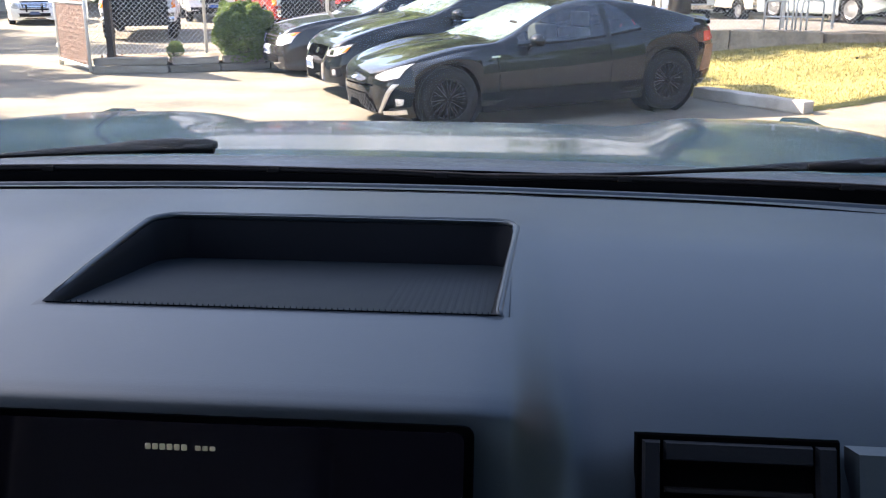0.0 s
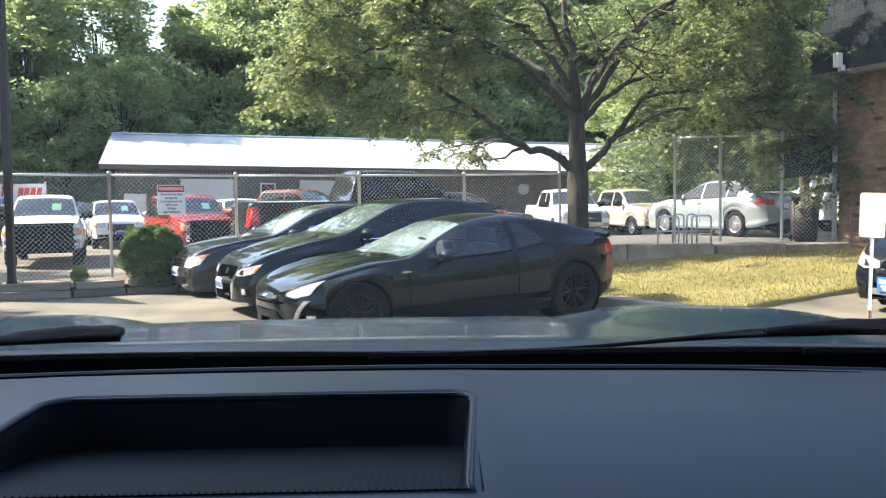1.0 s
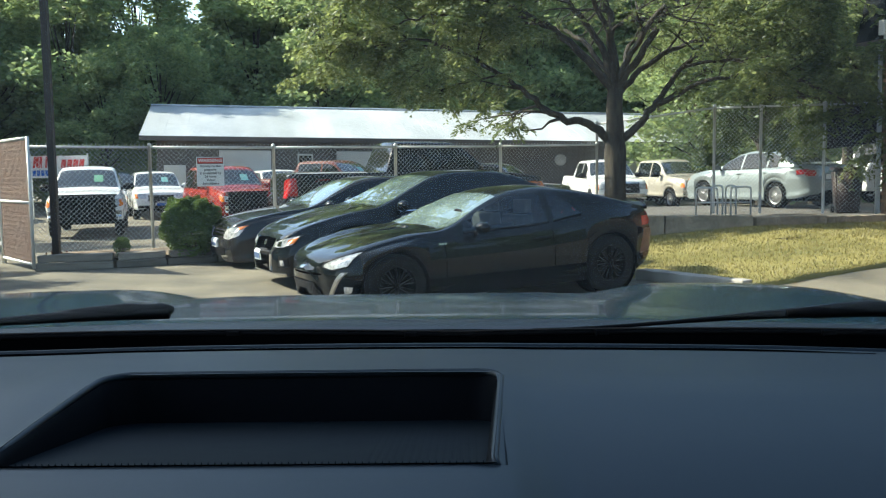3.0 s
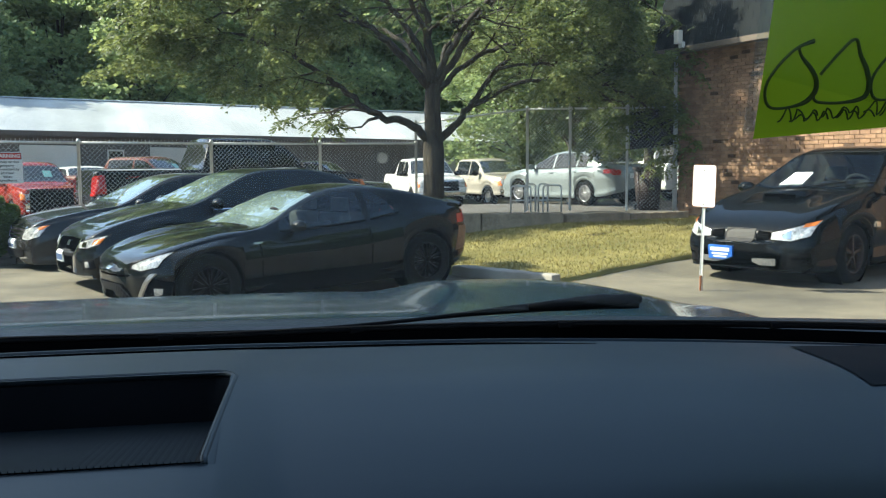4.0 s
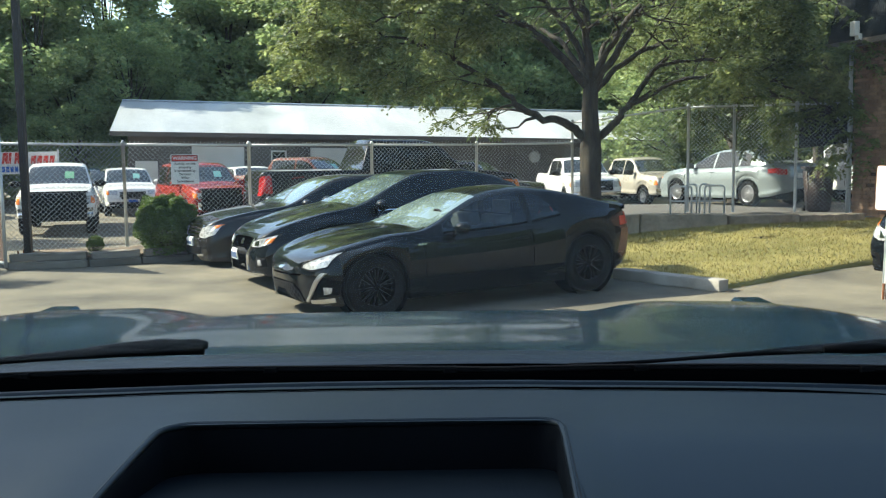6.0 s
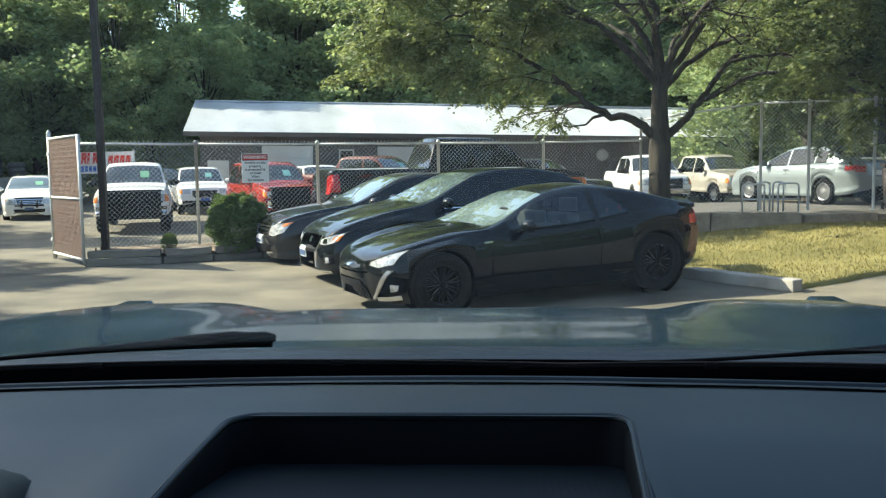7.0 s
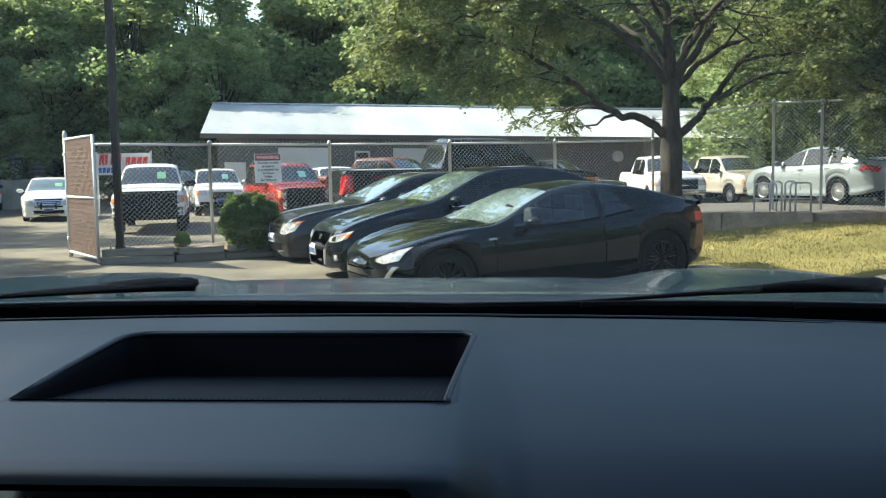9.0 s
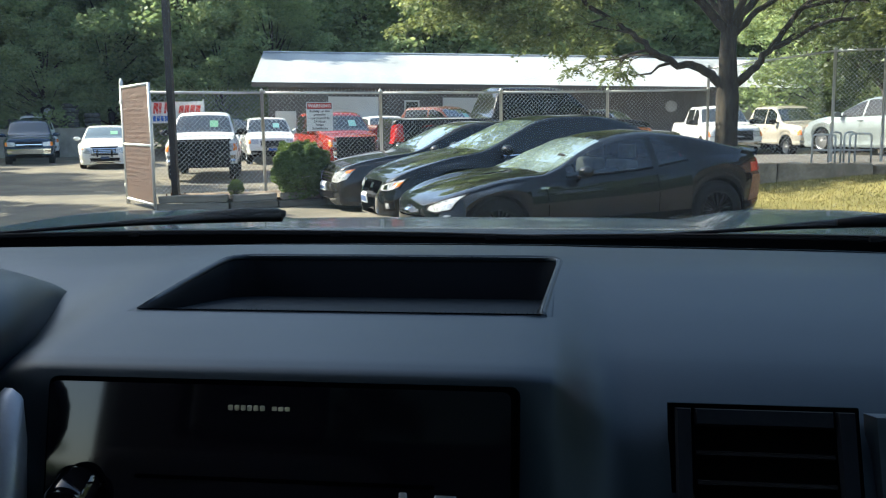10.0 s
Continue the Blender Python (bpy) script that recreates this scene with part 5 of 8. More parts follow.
class Shell:
    """A car body lofted from smooth curves along its length: x ahead, y to its left, z up."""

    def __init__(self, top, belt, plan, sill, axles, arch, tumble=0.42, crown=0.03, chin=0.0, flare=0.012, peak=0.0):
        self.flare, self.peak = flare, peak
        self.top, self.belt, self.plan, self.sill = curve(top), curve(belt), curve(plan), curve(sill)
        self.x0, self.x1 = min(p[0] for p in top), max(p[0] for p in top)
        self.axles, self.arch, self.tumble, self.crown, self.chin = axles, arch, tumble, crown, chin

    fine = 56

    def low(self, x):
        z = self.sill(x)
        for ax, az in self.axles:
            d = abs(x - ax)
            if d < self.arch:
                z = max(z, az + math.sqrt(self.arch**2 - d * d))
        return z

    def rail(self, x):
        g = max(self.top(x) - self.belt(x), 0.0)
        return max(self.plan(x) - 0.088 - self.tumble * g, 0.12)

    def section(self, x):
        w, zt, zs = self.plan(x), self.top(x), self.low(x)
        zb = min(self.belt(x), zt - 0.002)
        zs = min(zs, zb - 0.06)
        h, g, wr = zb - zs, zt - zb, self.rail(x)
        dz = min(1.0, h / 0.45)
        pts = [(w - 0.050, zs), (w - 0.022, zs + 0.05 * dz), (w - 0.018, zs + 0.085 * dz), (w - 0.040 * dz, zs + 0.13 * dz), (w - 0.030 * dz, zs + 0.30 * h), (w - 0.012, zs + 0.47 * h), (w, zs + 0.59 * h), (w - 0.003, zs + 0.65 * h), (w - 0.016, zs + 0.75 * h), (w - 0.033, zs + 0.84 * h), (w - 0.052, zb - 0.040 * dz), (w - 0.068, zb - 0.012 * dz), (w - 0.085, zb)]
        for k, (y, z) in enumerate(pts):
            for ax, az in self.axles:
                y += self.flare * math.exp(-(((x - ax) / (self.arch * 1.25)) ** 2)) * math.exp(-(((z - az - self.arch * 0.9) / 0.26) ** 2))
            pts[k] = (y, z)
        for f in (0.1, 0.2, 0.3, 0.4, 0.5, 0.6, 0.7, 0.8, 0.9) if self.fine > 60 else (0.25, 0.5, 0.75, 0.9):
            pts.append((w - 0.085 + (wr - w + 0.085) * f ** 1.12, zb + g * 0.94 * f))
        pts += [(wr - 0.02, zt - 0.055 * g), (wr - 0.07, zt - 0.018 * g)]
        for f in (0.93, 0.86, 0.78, 0.68, 0.56, 0.42, 0.25, 0.0) if self.fine > 60 else (0.82, 0.6, 0.3, 0.0):
            pts.append(((wr - 0.07) * f, zt + self.crown * (1 - f * f)))
        if self.peak:
            # crowned front fenders with a shallow valley inside them
            fx, az = self.axles[0]
            along = math.exp(-(((x - fx + 0.15) / 0.60) ** 2)) * step(self.x1, self.x1 - 0.35, x)
            pts = [(y, z + self.peak * along * (math.exp(-(((y - w + 0.20) / 0.11) ** 2)) - 0.35 * math.exp(-(((y - w + 0.43) / 0.13) ** 2)))) for y, z in pts]
        return pts

    def stations(self):
        xs = set(np.linspace(self.x0, self.x1, self.fine))
        for ax, _ in self.axles:
            xs |= {ax + self.arch * math.sin(a) for a in np.linspace(-math.pi / 2, math.pi / 2, 19)}
            xs |= {ax - self.arch - 0.004, ax + self.arch + 0.004}
        for e in (self.x0, self.x1):
            s = 1 if e == self.x0 else -1
            xs |= {e + s * d for d in (0.01, 0.025, 0.05, 0.08, 0.12)}
        return sorted(x for x in xs if self.x0 <= x <= self.x1)

    def mesh(self):
        b = bmesh.new()
        rows = []
        for x in self.stations():
            s = self.section(x)
            rows.append([(x, y, z) for y, z in s] + [(x, -y, z) for y, z in reversed(s[:-1])])
        for end in (0, -1):
            r = rows[end]
            zc = sum(p[2] for p in r) / len(r)
            s = -1 if end == 0 else 1
            more = [[(r[0][0] + s * dx, y * k, zc + (z - zc) * (0.4 + 0.6 * k)) for _, y, z in r] for k, dx in ((0.94, 0.018), (0.82, 0.034), (0.6, 0.048), (0.3, 0.055))]
            rows = more[::-1] + rows if end == 0 else rows + more
        vs = sheet(b, rows)
        for r in (vs[0], vs[-1]):
            b.faces.new(r)
        for v in b.verts:
            tuck = self.chin * max(0.0, 0.47 - v.co.z)
            v.co.x -= tuck * step(self.x1 - 0.55, self.x1, v.co.x)
            v.co.x += 0.5 * tuck * step(self.x0 + 0.5, self.x0, v.co.x)
        bmesh.ops.recalc_face_normals(b, faces=b.faces)
        return b


def hits(tree, p, d):
    loc, nor, _, _ = tree.ray_cast(Vector(p), Vector(d))
    return (loc, nor) if loc is not None else (None, None)


def skin(tree, lower, upper, view, rows=4, off=0.006):
    """A patch of the body between two lines, seen from a side: 'L', 'R' take (x, z); 'F', 'B' (y, z); 'T' (x, y). It stands off the body with its own edge."""
    b = bmesh.new()
    grid = []
    for f in np.linspace(0, 1, rows + 1):
        row = []
        for (a0, c0), (a1, c1) in zip(lower, upper):
            a, c = a0 + (a1 - a0) * f, c0 + (c1 - c0) * f
            p, d = {"L": ((a, 3, c), (0, -1, 0)), "R": ((a, -3, c), (0, 1, 0)), "F": ((5, a, c), (-1, 0, 0)), "B": ((-5, a, c), (1, 0, 0)), "T": ((a, c, 4), (0, 0, -1))}[view]
            loc, nor = hits(tree, p, d)
            row.append(None if loc is None else (loc, -Vector(d)))
        grid.append(row)
    flat = [q for r in grid for q in r]
    if any(q is None for q in flat):
        good = [q for q in flat if q]
        if not good:
            return b
        for r in grid:
            last = next((q for q in r if q), good[0])
            for k, q in enumerate(r):
                if q is None:
                    r[k] = last
                else:
                    last = q
    out = [[b.verts.new(loc + d * off) for loc, d in r] for r in grid]
    for u, w in zip(out, out[1:]):
        for k in range(len(u) - 1):
            b.faces.new((u[k], u[k + 1], w[k + 1], w[k]))
    ring = [(grid[0][k], out[0][k]) for k in range(len(out[0]))] + [(grid[j][-1], out[j][-1]) for j in range(1, len(out))] + [(grid[-1][k], out[-1][k]) for k in range(len(out[0]) - 2, -1, -1)] + [(grid[j][0], out[j][0]) for j in range(len(out) - 2, 0, -1)]
    base = [b.verts.new(q[0] - q[1] * 0.012) for q, _ in ring]
    for k in range(len(ring)):
        j = (k + 1) % len(ring)
        b.faces.new((ring[k][1], ring[j][1], base[j], base[k]))
    bmesh.ops.recalc_face_normals(b, faces=b.faces)
    return b


def line(p, q, n):
    return [(p[0] + (q[0] - p[0]) * k / n, p[1] + (q[1] - p[1]) * k / n) for k in range(n + 1)]


def poly(pts, n=6):
    out = []
    for a, b in zip(pts, pts[1:]):
        out += line(a, b, n)[:-1]
    return out + [pts[-1]]


WHEELS = {}


def wheel_parts(radius, width, rim, style):
    """Tyre, rim, spokes and hub as shared meshes; the outer face looks along -y."""
    key = (radius, width, rim.name, style)
    if key in WHEELS:
        return WHEELS[key]
    r0 = radius * (0.66 if style != "truck" else 0.56)
    out = {}
    b = bmesh.new()
    h = width / 2
    lathe(b, [(r0 * 0.98, -h * 0.82), (r0 * 1.05, -h * 0.98), (radius * 0.86, -h * 1.02), (radius * 0.955, -h * 0.86), (radius, -h * 0.62), (radius, -h * 0.3), (radius * 0.992, -h * 0.28), (radius * 0.992, -h * 0.22), (radius, -h * 0.2), (radius, h * 0.6), (radius * 0.95, h * 0.9), (r0 * 0.98, h * 0.9)], 40)
    out["tyre"] = (b, M["rubber"])
    b = bmesh.new()
    lathe(b, [(r0 * 1.01, -h * 0.86), (r0 * 0.97, -h * 0.90), (r0 * 0.93, -h * 0.82), (r0 * 0.90, -h * 0.2), (r0 * 0.90, h * 0.5), (r0 * 0.3, h * 0.55), (0.001, h * 0.5)], 40)
    out["rim"] = (b, rim if style != "steel" else M["rim_black"])
    b = bmesh.new()
    count, wid = {"mesh": (10, 0.075), "five": (5, 0.15), "ten": (10, 0.10), "truck": (6, 0.2), "steel": (8, 0.16)}[style]
    for k in range(count):
        a = 2 * math.pi * k / count + 0.2
        for fork in ((-0.10, 0.10) if style in ("mesh", "ten") else (0.0,)):
            m = pose(0, 0, 0, 0, math.degrees(-a), 0)
            w0, w1 = radius * wid * 0.55, radius * wid * (0.75 if style == "five" else 0.5)
            pts = [(r0 * 0.14, -w0 * 0.5), (r0 * 0.95, fork * r0 * 1.3 - w1 * 0.5), (r0 * 0.95, fork * r0 * 1.3 + w1 * 0.5), (r0 * 0.14, w0 * 0.5)]
            lo = [b.verts.new(m @ Vector((x, -h * 0.62 - 0.1 * h * (x < r0 * 0.5), z))) for x, z in pts]
            hi = [b.verts.new(m @ Vector((x, -h * 0.30, z))) for x, z in pts]
            for j in range(4):
                b.faces.new((lo[j], lo[(j + 1) % 4], hi[(j + 1) % 4], hi[j]))
            b.faces.new(lo)
    bmesh.ops.recalc_face_normals(b, faces=b.faces)
    out["spokes"] = (b, rim)
    b = bmesh.new()
    lathe(b, [(0.001, -h * 0.80), (r0 * 0.10, -h * 0.80), (r0 * 0.17, -h * 0.72), (r0 * 0.18, -h * 0.4)], 20)
    out["hub"] = (b, rim)
    made = {}
    for n, (bm_, mt) in out.items():
        me = bpy.data.meshes.new(n)
        bm_.to_mesh(me)
        bm_.free()
        me.materials.append(mt)
        if n != "spokes":
            for p in me.polygons:
                p.use_smooth = True
        made[n] = me
    WHEELS[key] = made
    return made


def add_wheel(car, x, y, radius, width, rim, style):
    parts = wheel_parts(radius, width, rim, style)
    w = new("wheel", parts["tyre"])
    w.parent = car
    w.matrix_basis = pose(x, y, radius, 0, 0, 0 if y < 0 else 180)
    for n in ("rim", "spokes", "hub"):
        q = new(n, parts[n])
        q.parent = w
    return w


def make_car(name, label, category, m, paint_mat, spec, scale=1.0, group=""):
    """A whole car: lofted body, glass, lamps, trim and wheels."""
    car = thing(name, m @ Matrix.Diagonal((scale, scale, scale, 1)), label, category, group)
    sh = Shell(spec["top"], spec["belt"], spec["plan"], spec["sill"], spec["axles"], spec["arch"], spec.get("tumble", 0.42), spec.get("crown", 0.03), spec.get("chin", 0.0), spec.get("flare", 0.012), spec.get("peak", 0.0))
    sh.fine = spec.get("fine", 56)
    b = sh.mesh()
    tree = BVHTree.FromBMesh(b)
    if spec.get("clear"):
        # cut the window openings through the shell
        dead = []
        for f in b.faces:
            c = f.calc_center_median()
            for x0, x1, *close in spec["bays"]:
                k = (x0 - c.x) / (x0 - x1)
                if 0.02 < k < 0.98 and abs(c.y) > 0.3:
                    lo = sh.belt(c.x) + 0.05
                    hi = sh.belt(c.x) + (spec.get("glass_hi", 0.86) - 0.05) * (sh.top(c.x) - sh.belt(c.x))
                    if close:
                        hi = lo + (hi - lo) * (1 - k ** close[0]) - 0.01
                    if lo < c.z < hi:
                        dead.append(f)
        if spec.get("clear_screen"):
            x0, x1 = spec["screen"]
            dead += [f for f in b.faces if f not in dead and x1 + 0.03 < f.calc_center_median().x < x0 - 0.03 and abs(f.calc_center_median().y) < sh.rail(f.calc_center_median().x) - 0.09 and f.normal.z > 0.2]
        bmesh.ops.delete(b, geom=dead, context="FACES")
    body = part("body", b, paint_mat, car, "", True)
    body.data.polygons.foreach_set("use_smooth", [len(p.vertices) == 4 for p in body.data.polygons])
    # underside and wheel housings, coloured near-black for the shade under the car
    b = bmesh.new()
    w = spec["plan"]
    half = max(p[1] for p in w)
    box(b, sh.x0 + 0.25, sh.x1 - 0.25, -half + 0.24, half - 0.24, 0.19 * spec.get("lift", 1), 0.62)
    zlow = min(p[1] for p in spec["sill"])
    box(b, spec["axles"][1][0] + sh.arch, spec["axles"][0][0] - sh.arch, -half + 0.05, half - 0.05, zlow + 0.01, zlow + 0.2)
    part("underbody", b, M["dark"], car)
    # rolled lips round the wheel arches
    if spec.get("fine", 56) > 60:
        for ax, az in spec["axles"]:
            for sg, v in ((1, "L"), (-1, "R")):
                ring = []
                for a2 in np.linspace(-0.15, math.pi + 0.15, 25):
                    px, pz = ax + (sh.arch + 0.004) * math.cos(a2), az + (sh.arch + 0.004) * math.sin(a2)
                    loc, _ = hits(tree, (px, 3 * sg, pz + 0.012), (0, -sg, 0))
                    if loc is not None:
                        ring.append((px, loc.y - sg * 0.004, pz))
                part("arch_lip", tubed(ring, 0.006, 6), paint_mat, car, "", True)
                # housing in the same near-black, its shade put into the colour
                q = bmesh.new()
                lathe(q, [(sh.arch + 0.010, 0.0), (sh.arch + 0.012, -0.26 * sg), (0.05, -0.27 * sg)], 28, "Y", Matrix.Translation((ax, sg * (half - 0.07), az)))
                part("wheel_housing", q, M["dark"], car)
    # side glass, bay by bay
    gw = spec.get("glass", M["glass_car"])
    for a, c, *close in spec["bays"]:
        xs = np.linspace(a, c, 9)
        lo = [(x, sh.belt(x) + spec.get("glass_lo", 0.035)) for x in xs]
        hi = [(x, max(sh.belt(x) + spec.get("glass_lo", 0.035) + 0.004, sh.belt(x) + spec.get("glass_hi", 0.86) * (sh.top(x) - sh.belt(x)))) for x in xs]
        if close:
            hi = [(x, lo[k][1] + (z - lo[k][1]) * max(0.03, 1 - (k / 8) ** close[0])) for k, (x, z) in enumerate(hi)]
        for v in "LR":
            part("side_window", skin(tree, lo, hi, v, 4, 0.004), gw, car)
        # dark seal below
        part("window_seal", skin(tree, [(x, z - 0.022) for x, z in lo], [(x, z - 0.002) for x, z in lo], "L", 1, 0.007), M["trim_black"], car)
        part("window_seal", skin(tree, [(x, z - 0.022) for x, z in lo], [(x, z - 0.002) for x, z in lo], "R", 1, 0.007), M["trim_black"], car)
    for key, nm in (("screen", "windscreen"), ("back", "rear_window")):
        if key in spec:
            a, c = spec[key]
            rows = [[(x, (sh.rail(x) - 0.06) * f) for f in np.linspace(-1, 1, 13)] for x in (a, c)]
            part(nm, skin(tree, rows[0], rows[1], "T", 8, 0.004), spec.get("screen_glass", M["glass_light"]) if key == "screen" else gw, car)
    if "tail_glass" in spec:
        y, z0, z1 = spec["tail_glass"]
        part("rear_window", skin(tree, line((-y, z0), (y, z0), 8), line((-y * 0.86, z1), (y * 0.86, z1), 8), "B", 3, 0.005), gw, car)
    # lamps and other skins
    for nm, view, lo, hi, mat, off in spec.get("skins", ()):
        n = 6
        lo2, hi2 = poly(lo, n), poly(hi, n)
        views = {"S": "LR"}.get(view, view)
        for v in views:
            part(nm, skin(tree, lo2, hi2, v, 4, off), mat, car)
    for nm, view, lo, hi, mat, off in spec.get("pairs", ()):
        for s in (1, -1):
            part(nm, skin(tree, poly([(a * s, c) for a, c in lo], 6), poly([(a * s, c) for a, c in hi], 6), view, 4, off), mat, car)
    # door seams
    for x, z0, z1 in spec.get("seams", ()):
        for v in "LR":
            part("door_seam", skin(tree, [(x - 0.005, z0), (x + 0.005, z0)], [(x - 0.005 + 0.02, z1), (x + 0.005 + 0.02, z1)], v, 8, 0.0018), M["dark"], car)
    for x, z in spec.get("handles", ()):
        for s, v in ((1, "L"), (-1, "R")):
            loc, _ = hits(tree, (x, 3 * s, z), (0, -s, 0))
            if loc is None:
                continue
            q = bmesh.new()
            tube(q, [(x + 0.10, loc.y - s * 0.004, z), (x + 0.07, loc.y + s * 0.022, z + 0.003), (x - 0.07, loc.y + s * 0.022, z + 0.003), (x - 0.10, loc.y - s * 0.004, z)], [0.008, 0.013, 0.013, 0.008], 8)
            part("door_handle", q, spec.get("handle_mat", paint_mat), car, "", True)
    # mirrors
    mx, mz, ms = spec["mirror"]
    for s in (1, -1):
        loc, _ = hits(tree, (mx, 3 * s, mz - 0.04), (0, -s, 0))
        y = loc.y if loc is not None else s * half
        q = bmesh.new()
        bmesh.ops.create_uvsphere(q, u_segments=16, v_segments=10, radius=1, matrix=Matrix.Translation((mx, y + s * 0.13 * ms, mz + 0.03)) @ Matrix.Diagonal((0.075 * ms, 0.11 * ms, 0.065 * ms, 1)))
        for v in q.verts:
            if v.co.x < mx - 0.03 * ms:
                v.co.x = mx - 0.03 * ms
        mir = part("door_mirror", q, spec.get("mirror_mat", paint_mat), car, "", True)
        part("mirror_stalk", tubed([(mx + 0.01, y - s * 0.02, mz - 0.03), (mx, y + s * 0.10 * ms, mz)], 0.018 * ms, 8), M["trim_black"], mir)
    # wheels
    r, wd, rim, style = spec["wheel"]
    for ax, az in spec["axles"]:
        for s in (1, -1):
            add_wheel(car, ax, s * (half - wd / 2 - 0.035), az, wd, rim, style)
    return car, tree, sh


def place(front, heading, length, z=0.0):
    """A pose from the place of a car's nose and its heading in degrees."""
    a = radians(heading)
    return pose(front[0] - math.cos(a) * length / 2, front[1] - math.sin(a) * length / 2, z, 0, 0, heading)


PLATE_INK = shader("plate_print_blue", (0.05, 0.09, 0.20), 0.5)

